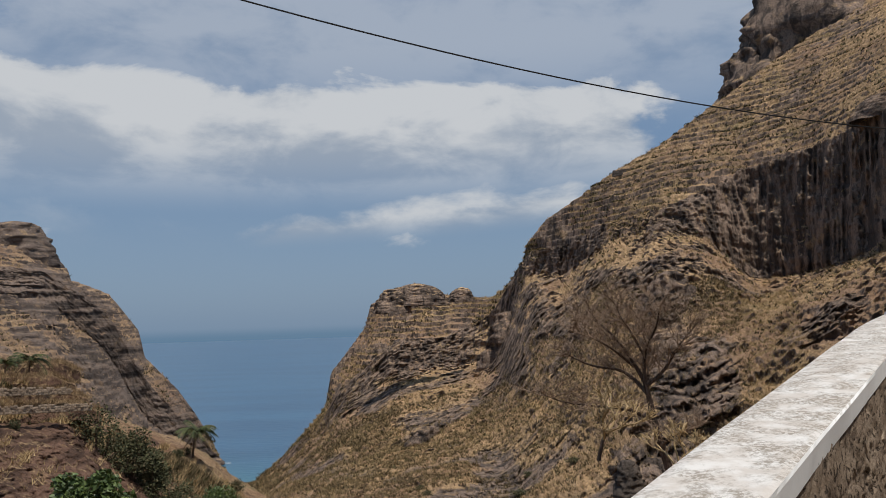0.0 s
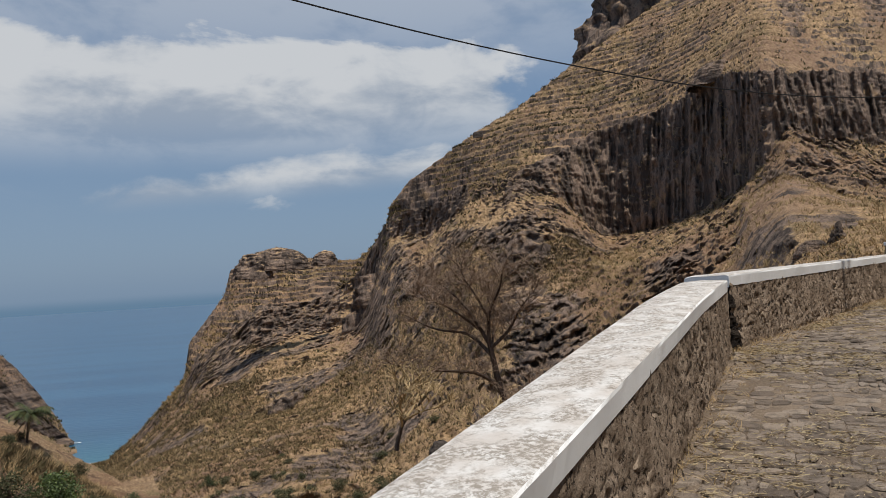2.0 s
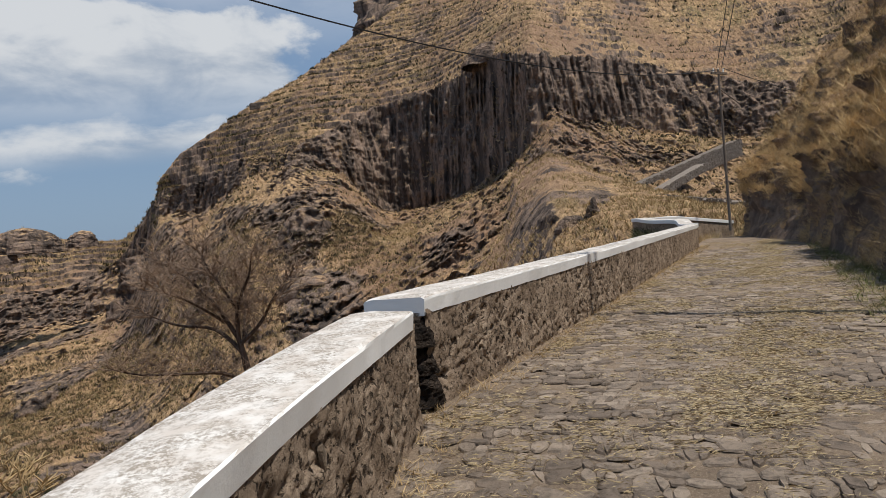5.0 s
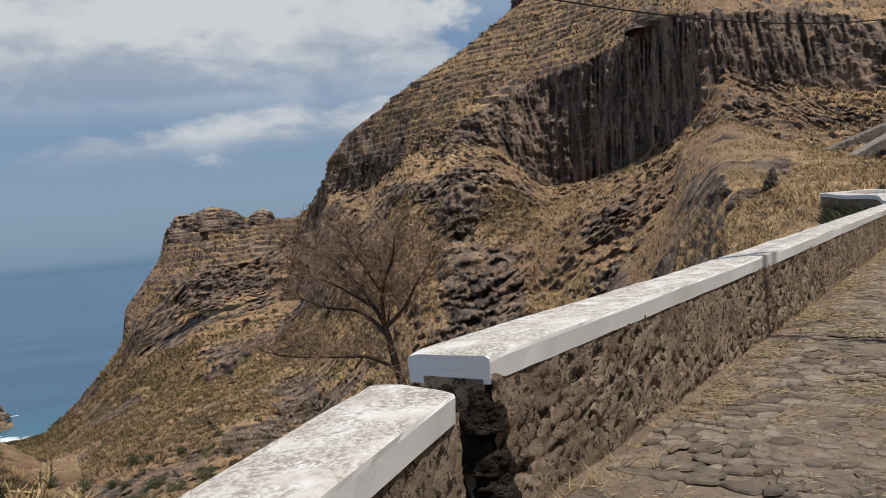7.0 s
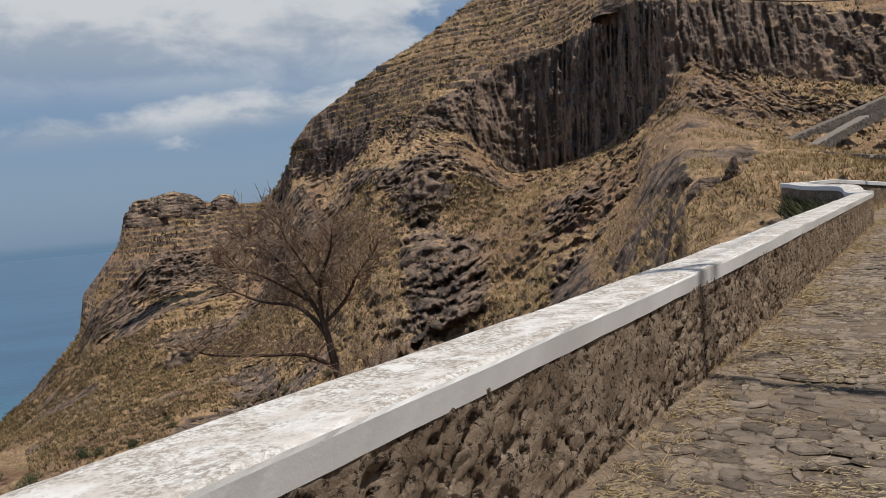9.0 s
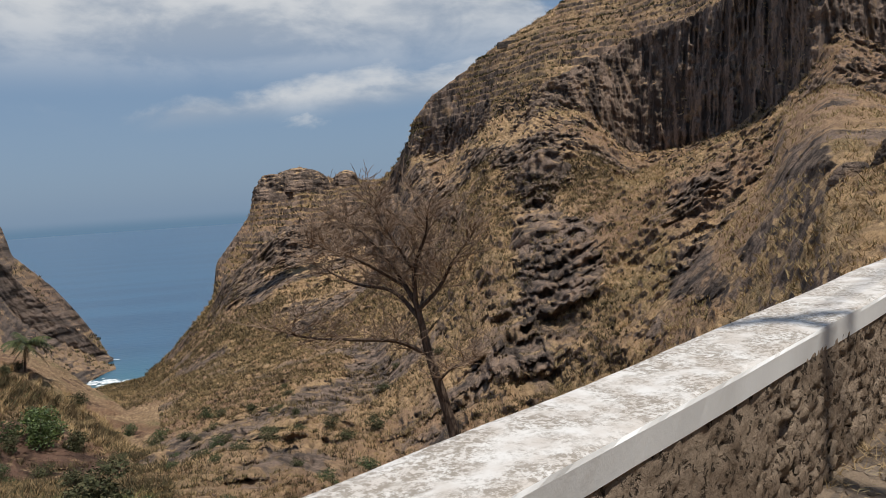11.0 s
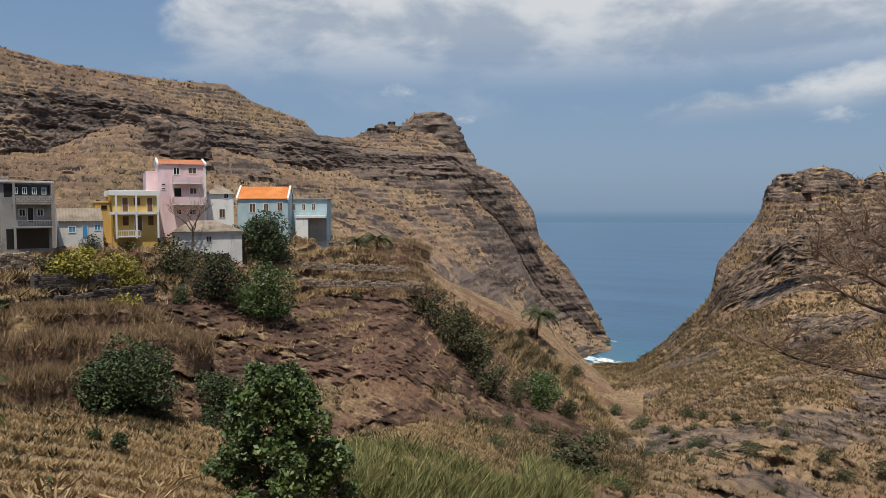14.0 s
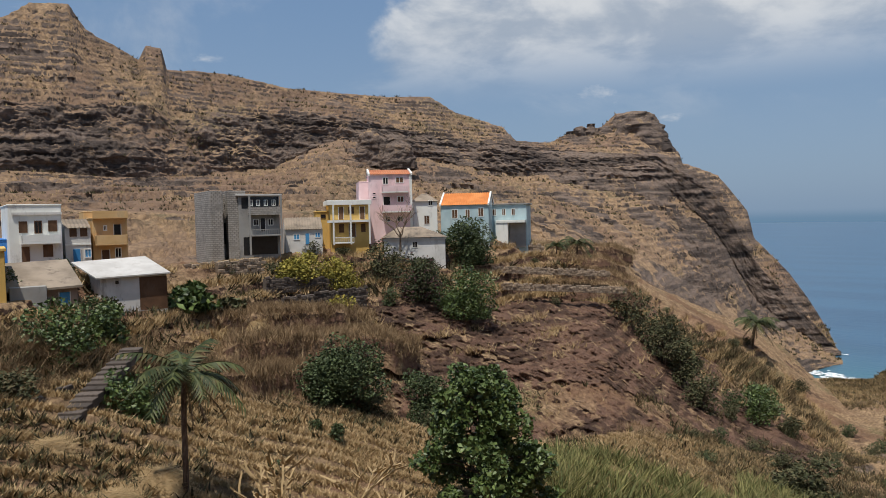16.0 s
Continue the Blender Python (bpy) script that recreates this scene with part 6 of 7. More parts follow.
def stone_wall(name, p0, p1, h, thick, mat, label, seed, rows_n=5):
    """A dry-stone wall between two places, laid in rough courses."""
    rnd = random.Random(seed)
    p0, p1 = Vector(p0), Vector(p1)
    w = p1 - p0
    n = Vector((w.y, -w.x, 0)).normalized()
    root = empty(name, None, label, "wall", "", "structure")
    core = Shape().loft([[tuple(p + n * x + Vector((0, 0, z))) for x, z in ((0.0, -h), (0.0, -0.2), (-thick, -0.2), (-thick, -h))] for p in (p0, p0.lerp(p1, 0.5), p1)], None, True)
    part("core", core, mat, root)
    s = Shape()
    step = h / rows_n
    for r in range(rows_n):
        t = 0.0
        while t < w.length - 0.1:
            lw = step * rnd.uniform(0.9, 2.2)
            q = p0 + w * ((t + lw / 2) / w.length)
            if r == rows_n - 1 and rnd.random() < 0.35:
                t += lw
                continue
            m = Matrix.Translation(q + n * rnd.uniform(-0.05, 0.05) + Vector((0, 0, -h + (r + 0.5 + rnd.uniform(-0.2, 0.2)) * step))) @ Matrix.Rotation(math.atan2(w.y, w.x) + rnd.uniform(-0.1, 0.1), 4, "Z") @ Matrix.Rotation(rnd.uniform(-0.12, 0.12), 4, "Y")
            s.box(-lw * 0.47, -0.07 * rnd.uniform(0.5, 1.6), -step * 0.46, lw * 0.47, 0.12, step * 0.46, m, step * 0.12)
            t += lw
    ob = part("stones", s, mat, root)
    tagged(ob, kind="stuff")
    return root


stone_wall("wall_terrace", (-50.47, 42.35, -3.91), (-50.48, 51.51, -3.72), 2.0, 0.6, m_rubble, "dark dry-stone retaining wall below the path", 3, 7)
stone_wall("wall_path", (-59.68, 59.26, -1.96), (-57.20, 68.53, -1.73), 2.4, 0.5, m_rubble, "dark stone terrace wall below the old house", 4, 6)
stone_wall("wall_garden", (-55.64, 43.33, -2.47), (-57.23, 55.84, -3.32), 1.6, 0.5, m_rubble, "dark stone terrace wall under the hedge", 6, 5)
stone_wall("wall_ruin", (-58.83, 36.63, -0.97), (-59.42, 40.25, -0.87), 2.2, 0.5, m_wallstone, "ruined rubble wall of an old house", 7, 6)
stone_wall("wall_ruin", (-58.52, 39.83, -0.82), (-59.35, 44.89, -0.73), 2.6, 0.5, m_wallstone, "ruined rubble wall of an old house", 8, 7)
stone_wall("wall_terrace", (-59.42, 77.73, -0.45), (-58.41, 88.08, -1.17), 1.2, 0.5, m_wallstone, "low stone terrace wall on the ridge", 9, 4)
stone_wall("wall_terrace", (-54.77, 73.89, -3.21), (-48.17, 89.61, -4.55), 0.9, 0.5, m_wallstone, "stone terrace wall on the ridge", 10, 4)
stone_wall("wall_terrace", (-51.04, 71.91, -4.98), (-45.29, 89.15, -6.60), 0.9, 0.5, m_wallstone, "stone terrace wall on the ridge", 12, 4)
stone_wall("wall_terrace", (-28.71, 15.66, -5.15), (-31.97, 19.45, -5.08), 1.0, 0.4, m_rubble, "low dark stone wall beside the steps", 14, 4)

steps = empty("stone_stairs", None, "worn stone steps climbing between the terraces", "stairs")
p0, p1 = Vector((-27.28, 17.60, -6.14)), Vector((-34.91, 23.57, -4.24))
for i in range(16):
    q = p0.lerp(p1, i / 15)
    m = Matrix.Translation(q) @ Matrix.Rotation(math.atan2(p1.y - p0.y, p1.x - p0.x), 4, "Z")
    part("step", Shape().box(-0.4, -0.55, -0.45, 0.35, 0.55, 0.06, m, 0.03), m_rubble, steps)

m_ramp = material("grey_ramp_stone", stone_build(c(0.17, 0.14, 0.115), c(0.30, 0.25, 0.205)), 0.95, 0.1)
# low ruined terrace building on the mountain, and the road ramps across the valley
stone_wall("wall_mountain_terrace", (59.98, 257.66, 54.87), (77.80, 259.47, 57.29), 2.2, 1.0, m_rubble, "grey block terrace wall on the mountainside", 15, 4)
stone_wall("wall_ramp", (82.61, 92.36, 8.23), (108.94, 93.81, 15.55), 3.0, 2.6, m_ramp, "grey retaining wall of the road across the valley", 16, 14)
stone_wall("wall_ramp", (75.92, 79.46, 6.72), (87.48, 81.90, 10.37), 1.2, 2.2, m_ramp, "low parapet of the road across the valley", 17, 6)
stone_wall("wall_ramp", (68.50, 78.14, 6.42), (54.92, 49.27, 3.55), 1.8, 1.2, m_ramp, "retaining wall of the road below", 18, 9)


# ---- crags, boulders and outcrops ----
def crag(name, az, d, z, w, h, depth, label, seed, mat, column=0.0, top=0.35):
    """A weathered block of rock: a rough mass, broken into ledges or upright columns."""
    n, m = 46, 34
    u, v = np.meshgrid(np.linspace(0, 2 * math.pi, n), np.linspace(0, 1, m))
    r = (1.0 - 0.55 * v ** 1.5) * np.sqrt(np.clip(1 - v ** 7, 0, 1)) + 1e-3
    x, y, zz = r * np.cos(u) * w / 2, r * np.sin(u) * depth / 2, v * h - h * 0.15
    p = np.stack([x, y, zz], -1).reshape(-1, 3)
    s = h / 6.0
    q = p / s + seed * 7.3
    push = 0.9 * s * fbm(q / 2.2, 4, seed) + 0.5 * s * fbm(q / 0.7, 4, seed + 1, 0.55, True) + column * s * fbm(q * np.array([1.6, 1.6, 0.12]), 3, seed + 2, 0.5, True)
    out = p * np.array([1, 1, 0])
    out /= np.linalg.norm(out, axis=1)[:, None] + 1e-6
    p = p + out * push[:, None]
    p[:, 2] += top * s * fbm(q / 1.3, 4, seed + 4)
    p = p.reshape(m, n, 3)
    p[:, -1] = p[:, 0]
    ob = grid_mesh(name, p, mat, {"rock": np.full((m, n), 0.85)})
    ob.matrix_world = Matrix.Translation(at(az, d, z)) @ Matrix.Rotation(radians(-az), 4, "Z")
    return tagged(ob, label, "rock", "rocks of the slopes")


for i, (az, d, z, w, h, dp, mat, col) in enumerate([
    (22.9, 300, 80.0, 24, 34, 22, m_right, 0.6), (24.4, 303, 82.0, 24, 54, 22, m_right, 0.6), (27.6, 306, 84.04, 46, 82, 30, m_right, 0.6),
    (3.16, 290, -14.91, 20, 24, 14, m_right, 0.9), (-4.34, 215, -42.13, 16, 15, 10, m_right, 0.5),
    (15.06, 122, -19.56, 13, 21, 9, m_right, 1.3), (11.92, 126, -19.96, 8, 12, 7, m_right, 1.3), (18.12, 118, -20.00, 8, 12, 7, m_right, 1.3),
    (23.50, 92, -12.34, 6, 6, 5, m_right, 1.2), (14.96, 150, 0.21, 11, 13, 7, m_right, 0.8),
    (38.30, 54, 1.86, 1.5, 3.3, 1.2, m_right, 0.4), (36.33, 55, 2.09, 3.0, 1.5, 2.0, m_right, 0.5),
    (31.4, 192, 49.0, 16, 6.5, 12, m_right, 0.4), (-53.18, 300, 26.85, 13, 16, 9, m_left, 0.4), (-51.18, 295, 24.68, 14, 12, 9, m_left, 0.4),
    (-19.46, 462, -78.94, 10, 4, 8, m_left, 0.3),
    (-32.77, 484, 39.06, 44, 35, 26, m_left, 0.5), (-34.78, 484, 39.55, 26, 24, 18, m_left, 0.7), (-37.6, 482, 44.10, 7, 15, 7, m_left, 0.9), (-36.8, 483, 44.44, 6, 19, 6, m_left, 0.9), (-36.0, 483, 44.44, 8, 20, 7, m_left, 0.9), (-38.4, 482, 42.0, 6, 12, 6, m_left, 0.9),
    (-4.34, 284, 10.19, 24, 9, 13, m_right, 0.6), (-6.44, 282, 7.47, 13, 10, 9, m_right, 0.8), (-0.75, 288, 10.99, 10, 6, 6, m_right, 0.6)]):
    far = d > 200
    crag("rock_outcrop", az, d, z, w, h, dp, "dark weathered basalt crag on the skyline" if far else "dark broken rock outcrop on the slope", 60 + i, mat, col)

boulder = crag("boulder", -37.01, 8, -1.70, 0.75, 0.75, 0.6, "rounded dark boulder behind the parapet", 7, m_rock, 0.0, 0.1)

m_lava = material("dark_scoria", lambda n, v: (n.mix(n.ramp(n.noise(v, 9.0, 5.0, 0.7), 0.35, 0.65), c(0.022, 0.018, 0.016), c(0.085, 0.064, 0.05)),
                                              (n.math("SUBTRACT", n.noise(v, 34.0, 6.0, 0.8), n.math("MULTIPLY", n.ramp(n.noise(v, 18.0, 3.0), 0.52, 0.62), 1.2)), 1.0, 0.05)), 0.95, 0.1)
pe, we = wall_line(0.50, True)
for i, (off, z, w_, h_) in enumerate(((-0.06, 0.02, 0.24, 0.30), (-0.30, 0.0, 0.26, 0.26), (-0.12, 0.26, 0.28, 0.26), (-0.38, 0.24, 0.26, 0.28), (-0.08, 0.48, 0.24, 0.24), (-0.30, 0.50, 0.28, 0.22))):
    ob = crag("lava_stone", 0, 0, 0, w_, h_, 0.22, "rough dark lava stone at the end of the parapet", 90 + i, m_lava, 0.0, 0.1)
    ob.matrix_world = Matrix.Translation(pe + side(we) * off + we * 0.04 + Vector((0, 0, z + 0.04))) @ Matrix.Rotation(1.3 * i, 4, "Z")

# ---- foam at the rocks ----
for i, (az, d, z, L, W2, turn) in enumerate([(-19.3, 464, -80, 9, 5, 5), (-20.2, 446, -80, 12, 4, -14), (-19.6, 404, -80, 12, 9, -20), (-20.5, 412, -80, 9, 5, -8), (-18.7, 398, -80, 8, 7, -20)]):
    r = np.random.default_rng(200 + i)
    s = Shape()
    for k in range(26):
        x, y, q = r.normal() * L * 0.33, r.normal() * W2 * 0.33, r.uniform(0.15, 0.8) * W2 * 0.25
        ring = [(x + q * 1.8 * math.cos(t) * r.uniform(0.7, 1.2), y + q * math.sin(t) * r.uniform(0.7, 1.2), 0.25 + 0.004 * k) for t in (j * 0.785 for j in range(8))]
        s.add(ring + [(x, y, 0.5)], [(j, (j + 1) % 8, 8) for j in range(8)])
    ob = s.thing("foam", m_foam)
    ob.matrix_world = Matrix.Translation(at(az, d, -80.0)) @ Matrix.Rotation(radians(-az + turn), 4, "Z")
    tagged(ob, "white surf breaking at the foot of the headland", "surf", "", "stuff")

# ---- the bend of the road, the pole and the wires ----
def low_wall(name, pts, h, label):
    root = empty(name, None, label, "parapet", "", "structure")
    body, cap = [], []
    pts = [Vector(p) for p in pts]
    for i, p in enumerate(pts):
        w = pts[min(i + 1, len(pts) - 1)] - pts[max(i - 1, 0)]
        r = Vector((w.y, -w.x, 0)).normalized()
        body.append([tuple(p + r * x + Vector((0, 0, z))) for x, z in ((0.0, -1.2), (0.0, h - 0.15), (-0.42, h - 0.15), (-0.42, -2.0))])
        cap.append([tuple(p + r * x + Vector((0, 0, h + z))) for x, z in ((0.04, -0.16), (0.04, -0.02), (0.02, 0.0), (-0.44, 0.0), (-0.46, -0.02), (-0.46, -0.16))])
    part("masonry", Shape().loft(body, None, True), m_mortar, root)
    part("coping", Shape().loft(cap, None, True), m_lime, root)
    return root


end, _ = inner(23.0)
q2, q3 = Vector((26.99, 30.08, 1.65)), Vector((30.45, 31.61, 1.61))
q4 = Vector((35.26, 32.26, 1.12))


def rounded(pts, k=6):
    """A smooth line through places."""
    pts = [Vector(p) for p in pts]
    out = []
    for i in range(len(pts) - 1):
        a, b, c_, d = pts[max(i - 1, 0)], pts[i], pts[i + 1], pts[min(i + 2, len(pts) - 1)]
        for q in range(k):
            t = q / k
            out.append(0.5 * (2 * b + (c_ - a) * t + (2 * a - 5 * b + 4 * c_ - d) * t * t + (3 * b - a - 3 * c_ + d) * t ** 3))
    return out + [pts[-1]]


low_wall("wall_bend", rounded([end, end + DIR2 * 0.55 + Vector((0, 0.35, 0.02)), end.lerp(q2, 0.30) + Vector((0.35, 0, 0.06)), end.lerp(q2, 0.66), q2]), 0.90, "white-coped parapet bending round the gully")
low_wall("wall_bend_far", rounded([q2, q2 + Vector((0.45, 0.75, 0.02)), q2.lerp(q3, 0.55) + Vector((0.0, 0.35, 0.0)), q3, q4]), 0.88, "far stretch of the white-coped parapet")

m_pole = material("grey_pole_wood", lambda n, v: (n.mix(n.noise(n.scaled(v, 6, 6, 0.6), 1.0, 5.0), c(0.13, 0.10, 0.08), c(0.24, 0.20, 0.165)), (n.noise(n.scaled(v, 20, 20, 1), 1.0), 0.5, 0.02)), 0.9, 0.1)
m_wire = material("black_cable", lambda n, v: n.mix(n.noise(v, 5.0), c(0.012, 0.012, 0.013), c(0.025, 0.025, 0.027)), 0.6, 0.3)


def wire(name, p0, p1, sag, r, label):
    p0, p1 = Vector(p0), Vector(p1)
    pts = [p0.lerp(p1, i / 40) - Vector((0, 0, sag * 4 * (i / 40) * (1 - i / 40))) for i in range(41)]
    return tagged(Shape().tube(pts, r, 5).thing(name, m_wire), label, "cable")


def utility_pole(foot, hp, r, label):
    pole = empty("utility_pole", Matrix.Translation(foot), label, "pole", "utility poles")
    part("pole", Shape().tube([(0, 0, -0.5), (0, 0, hp * 0.5), (0, 0, hp)], [r, r * 0.88, r * 0.72], 8), m_pole, pole)
    part("crossarm", Shape().box(-0.5, -0.05, hp - 0.25, 0.55, 0.05, hp - 0.14), m_pole, pole)
    part("stay", Shape().tube([(0, 0, hp - 1.0), (1.6, 0.2, hp - 1.7)], 0.03, 5), m_pole, pole)
    for k in (-0.35, 0.0, 0.35):
        part("insulator", Shape().tube([(k, 0, hp - 0.14), (k, 0, hp + 0.06)], [0.045, 0.03], 6), m_white, pole)
    return foot + Vector((0, 0, hp))


foot, top = Vector((32.91, 30.39, 2.03)), Vector((33.14, 30.11, 9.79))
head = utility_pole(foot, top.z - foot.z, 0.075, "thin grey wooden utility pole at the bend of the road")
pj, wj = inner(5.9)
# out of view; foot and height are set so its shadow crosses the parapet
head2 = utility_pole(pj + Vector((2.25, -4.15, 0.8)), 14.8, 0.10, "tall unseen grey wooden utility pole at the foot of the cutting")
wire("power_cable", head + Vector((-0.1, 0, 0.08)), head2 + Vector((-0.35, 0, 0.05)), 0.5, 0.016, "black power cable running over the road")
wire("power_cable", head + Vector((0.25, 0, 0.08)), head2 + Vector((0.35, 0, 0.05)), 0.5, 0.016, "black power cable running over the road")
wire("power_cable", head + Vector((0.35, 0, 0.08)), (42.02, 29.64, 8.08), 0.2, 0.016, "black power cable running to the bank")
# the span over the valley leaves the pole at the bend, fitted to the camera's view, and runs on past the lookout
tagged(Shape().tube([head.lerp(Vector((-5.65, 14.22, 9.15)), i / 40) - Vector((0, 0, 7.08 * (i / 40) * (1 - i / 40))) for i in range(81)], 0.02, 5).thing("overhead_cable", m_wire), "black overhead cable crossing the valley", "cable")

# ---- plants by the road ----
bare_tree("dry_shrub", Vector((3.74, 15.11, -1.26)), 1.6, 0.9, "dry twiggy shrub behind the parapet", 33, 5, 0.05, (0.3, 0.0), m_straw)
bare_tree("dry_shrub", Vector((1.76, 12.80, -0.25)), 1.5, 0.9, "dry twiggy shrub behind the parapet", 35, 5, 0.05, (0.2, 0.0), m_straw)
rr = np.random.default_rng(77)


def verge(count, s0, s1, o0, o1, seed):
    r = np.random.default_rng(seed)
    s, o = r.uniform(s0, s1, count), r.uniform(0, 1, count) ** 2 * (o1 - o0) + o0
    return np.array([tuple(road_point(a, b)) for a, b in zip(s, o)])


tagged(new("roadside_grass", blade_soup("roadside_grass", verge(900, -10, 24, 0.02, 0.35, 3), 0.07, m_straw, rr, 6, 1.2, 0.05)), "dry grass at the foot of the parapet", "dry grass", "", "stuff")
tagged(new("bank_foot_grass", blade_soup("bank_foot_grass", verge(1500, -6, 28, ROAD_W - 0.1, ROAD_W - 0.9, 4), 0.16, m_cane, rr, 6, 0.8, 0.04)), "sparse weeds along the foot of the cutting", "weeds", "", "stuff")
m_chaff = material("pale_chaff", leaf_build(c(0.36, 0.275, 0.155), c(0.58, 0.47, 0.30)), 0.9, 0.1)
r5 = np.random.default_rng(6)
# wisps lie in clumps, thickest along the strip that wheels leave alone and at the parapet's foot
s5, o5 = r5.uniform(-9, 26, 30000), r5.uniform(0.1, ROAD_W - 0.15, 30000)
cen = np.array([tuple(road_point(a, b)) for a, b in zip(s5, o5)])
lane = 0.42 * np.exp(-((o5 - 2.35) / 0.42) ** 2) + 0.22 * np.exp(-(o5 / 0.35) ** 2) - 0.16
cen = cen[fbm(cen / 1.1, 4, 9) * 0.8 + 0.45 * fbm(cen / 0.3, 3, 10) + lane + 0.22 * r5.normal(size=len(o5)) > 0.13]
pp = np.repeat(cen, 13, 0)
pp = pp + r5.normal(size=pp.shape) * np.array([0.045, 0.045, 0.0])
pp[:, 2] += 0.010 + r5.uniform(0, 0.008, len(pp))
n5 = len(pp)
flatdir = r5.normal(size=(n5, 3)) * np.array([1, 1, 0.06])
flatdir /= np.linalg.norm(flatdir, axis=1)[:, None]
acr = np.cross(flatdir, np.array([0, 0, 1.0]))
ln = r5.uniform(0.008, 0.040, n5)[:, None]
sv = np.stack([pp - flatdir * ln, pp + acr * 0.0016 + np.array([0, 0, 0.005]), pp + flatdir * ln, pp - acr * 0.0016], 1).reshape(-1, 3)
tagged(new("loose_straw", soup("loose_straw", sv, np.arange(n5 * 4).reshape(-1, 4), m_chaff)), "loose straw trodden into the cobbles", "straw", "", "stuff")

# straw over the cutting and the slope below the road
bk = bpy.data.objects["bank"].data
co = np.empty(len(bk.vertices) * 3, np.float32)
bk.vertices.foreach_get("co", co)
co = co.reshape(len(ss3), 120, 3)[:, ::-1]
gi, gk = r5.integers(170, 480, 34000), (28 + 84 * r5.uniform(0, 1, 34000) ** 1.3).astype(int)
gp = co[gi, gk].astype(float)
gp = gp[fbm(gp / 1.6, 3, 41) > np.interp(gk, [28, 46, 60], [0.12, -0.25, -0.5])]
# golden straw, brightened in the colour to stand in for sun on the cutting
m_straw_lit = material("lit_straw", leaf_build(c(0.52, 0.35, 0.165), c(0.82, 0.61, 0.34)), 0.85, 0.15)
tagged(new("bank_grass", blade_soup("bank_grass", gp, r5.uniform(0.22, 0.5, len(gp)), m_straw_lit, r5, 8, 0.7, 0.016, (-0.22, -0.05, -0.05))), "long straw grass hanging over the cutting", "dry grass", "", "stuff")
# wisps and dusty weeds that cling to the bare face
gi, gk = r5.integers(170, 480, 15000), r5.integers(3, 46, 15000)
fp = co[gi, gk].astype(float)
fp = fp[fbm(fp / 0.9, 3, 43) > np.interp(gk, [3, 46], [0.16, 0.0])]
tagged(new("face_grass", blade_soup("face_grass", fp, 0.24, m_straw_lit, r5, 7, 0.7, 0.020, (-0.2, 0.1, -0.25))), "dry wisps clinging to the rock cutting", "dry grass", "", "stuff")
wd = np.array([tuple(end.lerp(q2, a) + DIR2 * -b + Vector((0, 0, 0.30 - 0.25 * b))) for a, b in zip(r5.uniform(0.25, 1.1, 800), r5.uniform(0.3, 2.4, 800))])
tagged(new("gully_weeds", blade_soup("gully_weeds", wd, 0.42, m_leaf_grey, r5, 7, 0.7, 0.05)), "green weeds in the gully behind the parapet", "weeds", "", "stuff")
sl = bpy.data.objects["slope_under_road"].data
co = np.empty(len(sl.vertices) * 3, np.float32)
sl.vertices.foreach_get("co", co)
co = co.reshape(-1, 3)
gp = co[r5.integers(0, len(co), 9000)].astype(float) + r5.normal(size=(9000, 3)) * np.array([0.25, 0.25, 0.0])
tagged(new("slope_grass", blade_soup("slope_grass", gp, 0.45, m_straw, r5, 6, 0.6, 0.04)), "straw grass on the slope under the road", "dry grass", "", "stuff")
nb = np.array([tuple(inner(a)[0] + side(inner(a)[1]) * -b + Vector((0, 0, -0.2 - 0.85 * b))) for a, b in zip(r5.uniform(-9, 4, 420), r5.uniform(0.7, 1.6, 420))])
tagged(new("verge_grass", blade_soup("verge_grass", nb, 0.5, m_straw, r5, 7, 0.5, 0.02)), "tall straw grass behind the parapet", "dry grass", "", "stuff")

# ---- stones of the parapet ----
def stone_mesh(name, rnd, mat):
    """One rough field stone about one unit across, its face towards -y."""
    k = rnd.choice((7, 8, 9))
    ring = []
    for i in range(k):
        a = 2 * math.pi * (i + rnd.uniform(-0.22, 0.22)) / k
        q = 0.5 * rnd.uniform(0.88, 1.1) * (1.0 + 0.12 * math.cos(4 * a))
        ring.append((q * math.cos(a), q * math.sin(a)))
    tilt, lean = rnd.uniform(-0.12, 0.12), rnd.uniform(-0.12, 0.12)
    s = Shape().loft([[(x, 0.3, y) for x, y in ring], [(x, -0.05 + x * tilt + y * lean, y) for x, y in ring],
                      [(x * 0.78, -0.24 + x * tilt + y * lean + rnd.uniform(-0.04, 0.04), y * 0.78) for x, y in ring]])
    s.f.append(tuple(range(2 * k, 3 * k)))
    return s.mesh(name, mat)


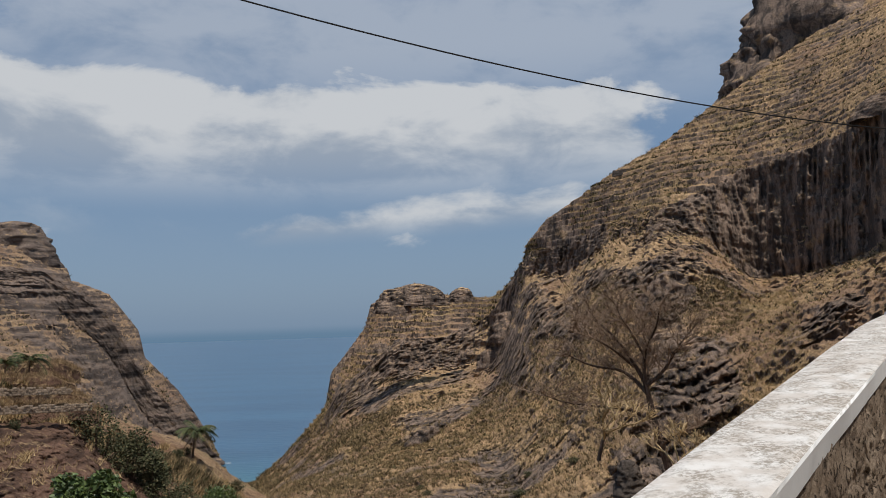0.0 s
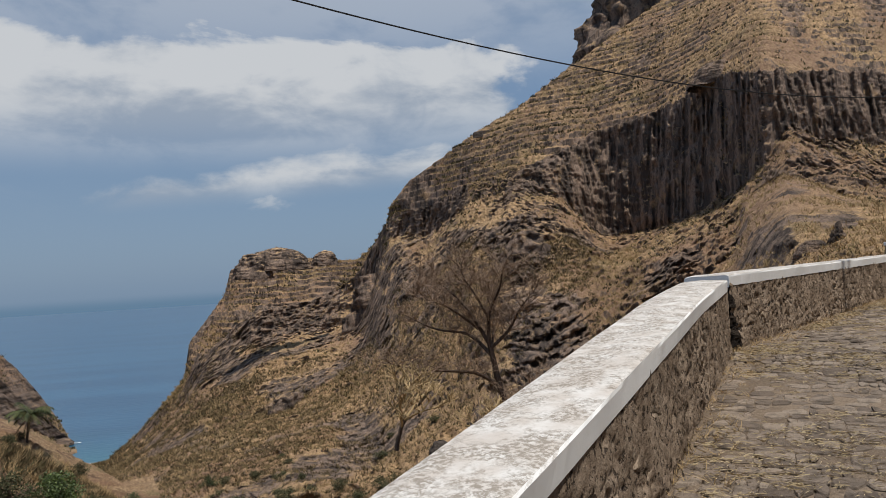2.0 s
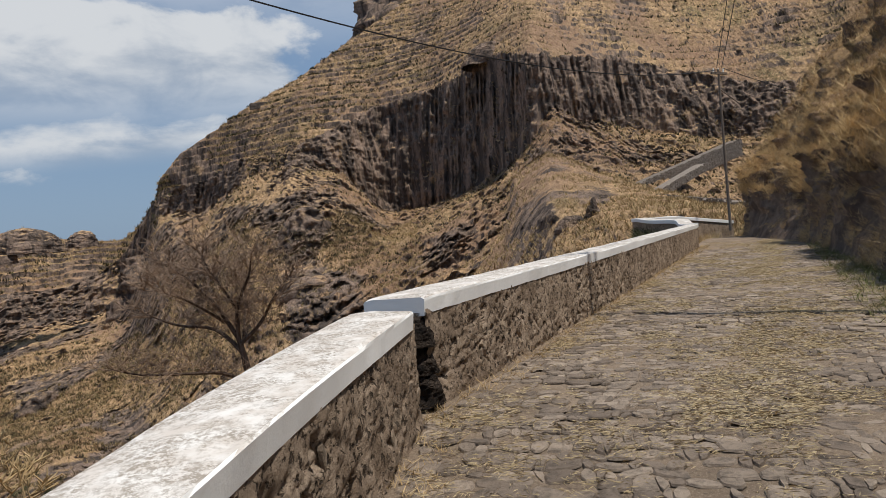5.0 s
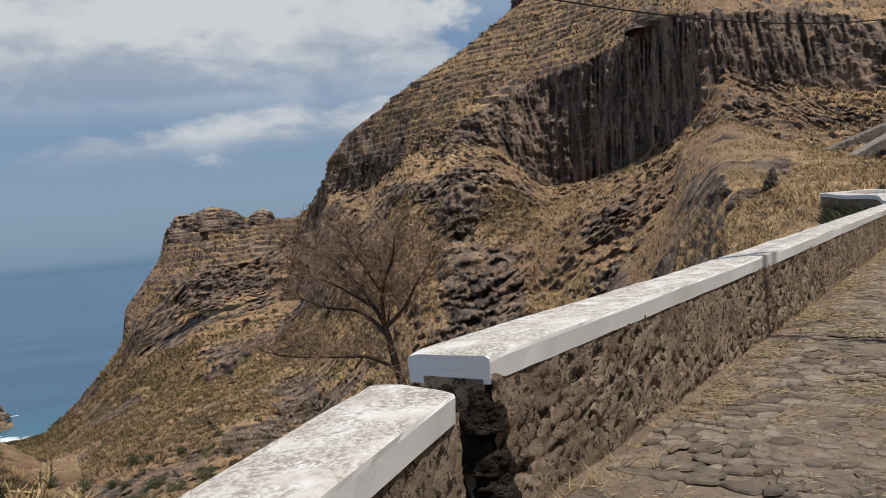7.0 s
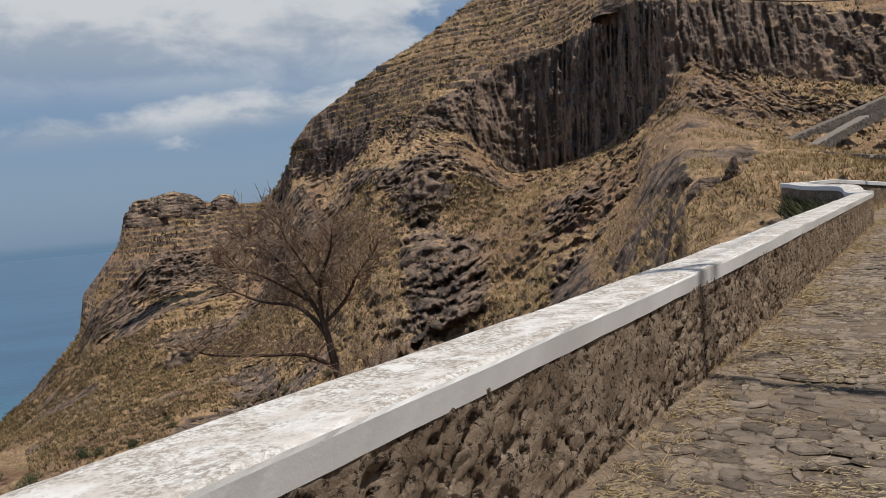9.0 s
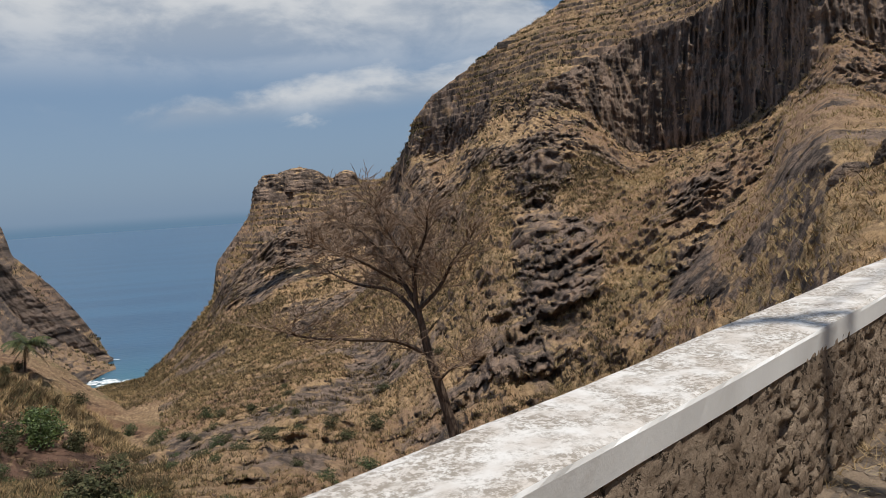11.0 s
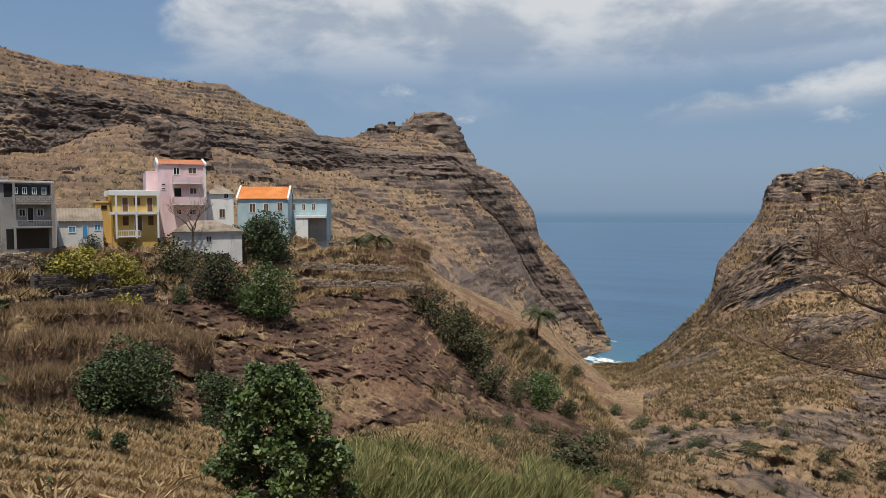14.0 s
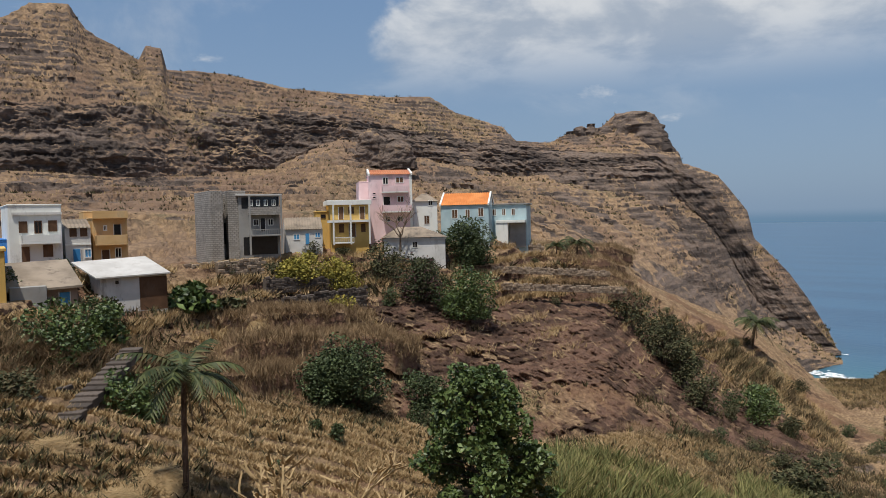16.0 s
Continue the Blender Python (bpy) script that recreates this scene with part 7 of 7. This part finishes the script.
rnd = random.Random(12)
stones = [stone_mesh("stone", rnd, m_wallstone) for _ in range(14)]
count = {"a": 0, "b": 0}
rest = Shape()
for key, wall, s0, s1, h in (("a", wall_a, -7.5, -0.1, 0.60), ("b", wall_b, 0.7, 22.5, 0.60)):
    z = 0.06
    while z < h:
        step = rnd.uniform(0.05, 0.105)
        s = s0 + rnd.uniform(0, 0.15)
        while s < s1:
            lw = rnd.uniform(0.06, 0.21)
            p, w = wall_line(s + lw / 2, key == "b")
            if rnd.random() < 0.24 and z + step < h + 0.05:
                m = Matrix.Translation(p + Vector((0, 0, z + step / 2 + rnd.uniform(-0.02, 0.02))) + side(w) * rnd.uniform(-0.016, -0.004)) @ Matrix.Rotation(math.atan2(w.y, w.x) + rnd.uniform(-0.16, 0.16), 4, "Z") @ Matrix.Rotation(rnd.uniform(-0.2, 0.2), 4, "X") @ Matrix.Rotation(rnd.uniform(-0.3, 0.3), 4, "Y") @ Matrix.Diagonal((lw * 1.1, rnd.uniform(0.025, 0.05), step * 1.3, 1))
                me = rnd.choice(stones)
                near = s < 9.0
                if near and count[key] < 290:
                    ob = new("stone", me)
                    ob.parent, ob.matrix_basis = wall, m
                    count[key] += 1
                else:
                    rest.add([v.co for v in me.vertices], [tuple(f.vertices) for f in me.polygons], m)
            s += lw
        z += step
tagged(part("stone_facing", rest, m_wallstone, wall_b), kind="stuff")

# ---- cobbles of the road ----
rnd = random.Random(5)
PITCH = 0.135
nr, nc = int(30 / PITCH), int((ROAD_W + 0.1) / PITCH)
grid = {}
for i in range(nr + 1):
    for j in range(nc * 2 + 1):
        grid[i, j] = (rnd.uniform(-0.42, 0.42) * PITCH, rnd.uniform(-0.24, 0.24) * PITCH)
cob, made = Shape(), 0
for i in range(nr):
    j = 0
    while j < nc * 2 - 1:
        wide = rnd.choice((1, 1, 2, 2, 3, 3))
        wide = min(wide, nc * 2 - j)
        if wide < 1:
            break
        ring = []
        for a, b in ((i, j), (i, j + wide), (i + 1, j + wide), (i + 1, j)):
            g0 = grid[a, b]
            ring.append((-9.0 + a * PITCH + g0[0] * 1.1, 0.04 + b * PITCH / 2 + g0[1] * 0.7))
        j += wide
        cx, cy = sum(q[0] for q in ring) / 4, sum(q[1] for q in ring) / 4
        if cy > ROAD_W or rnd.random() < 0.16:
            continue
        # cut the corners so that no stone is square
        cut = []
        for k in range(4):
            q, nx, pv = ring[k], ring[(k + 1) % 4], ring[k - 1]
            t = rnd.uniform(0.08, 0.42)
            cut.append((q[0] + (pv[0] - q[0]) * t, q[1] + (pv[1] - q[1]) * t))
            t = rnd.uniform(0.08, 0.42)
            cut.append((q[0] + (nx[0] - q[0]) * t, q[1] + (nx[1] - q[1]) * t))
        up, tx, ty = rnd.uniform(-0.006, 0.006), rnd.uniform(-0.045, 0.045), rnd.uniform(-0.045, 0.045)
        rings = []
        for shrink, z in ((0.99, up - 0.014), (0.88, up)):
            rr_ = []
            for x, y in cut:
                x, y = cx + (x - cx) * shrink, cy + (y - cy) * shrink
                p = road_point(x, y)
                rr_.append((p.x, p.y, p.z + z + (x - cx) * tx + (y - cy) * ty))
            rings.append(rr_)
        s = Shape().loft(rings)
        s.f.append(tuple(range(8, 16)))
        if -2.5 < cx < 3.5 and 0.2 < cy < 3.0 and made < 300:
            ctr = road_point(cx, cy)
            s.v = [tuple(Vector(v) - ctr) for v in s.v]
            ob = s.thing("cobble", m_cobble, road)
            ob.location = ctr
            made += 1
        else:
            cob.add(s.v, s.f)
tagged(part("cobbles", cob, m_cobble, road), kind="stuff")
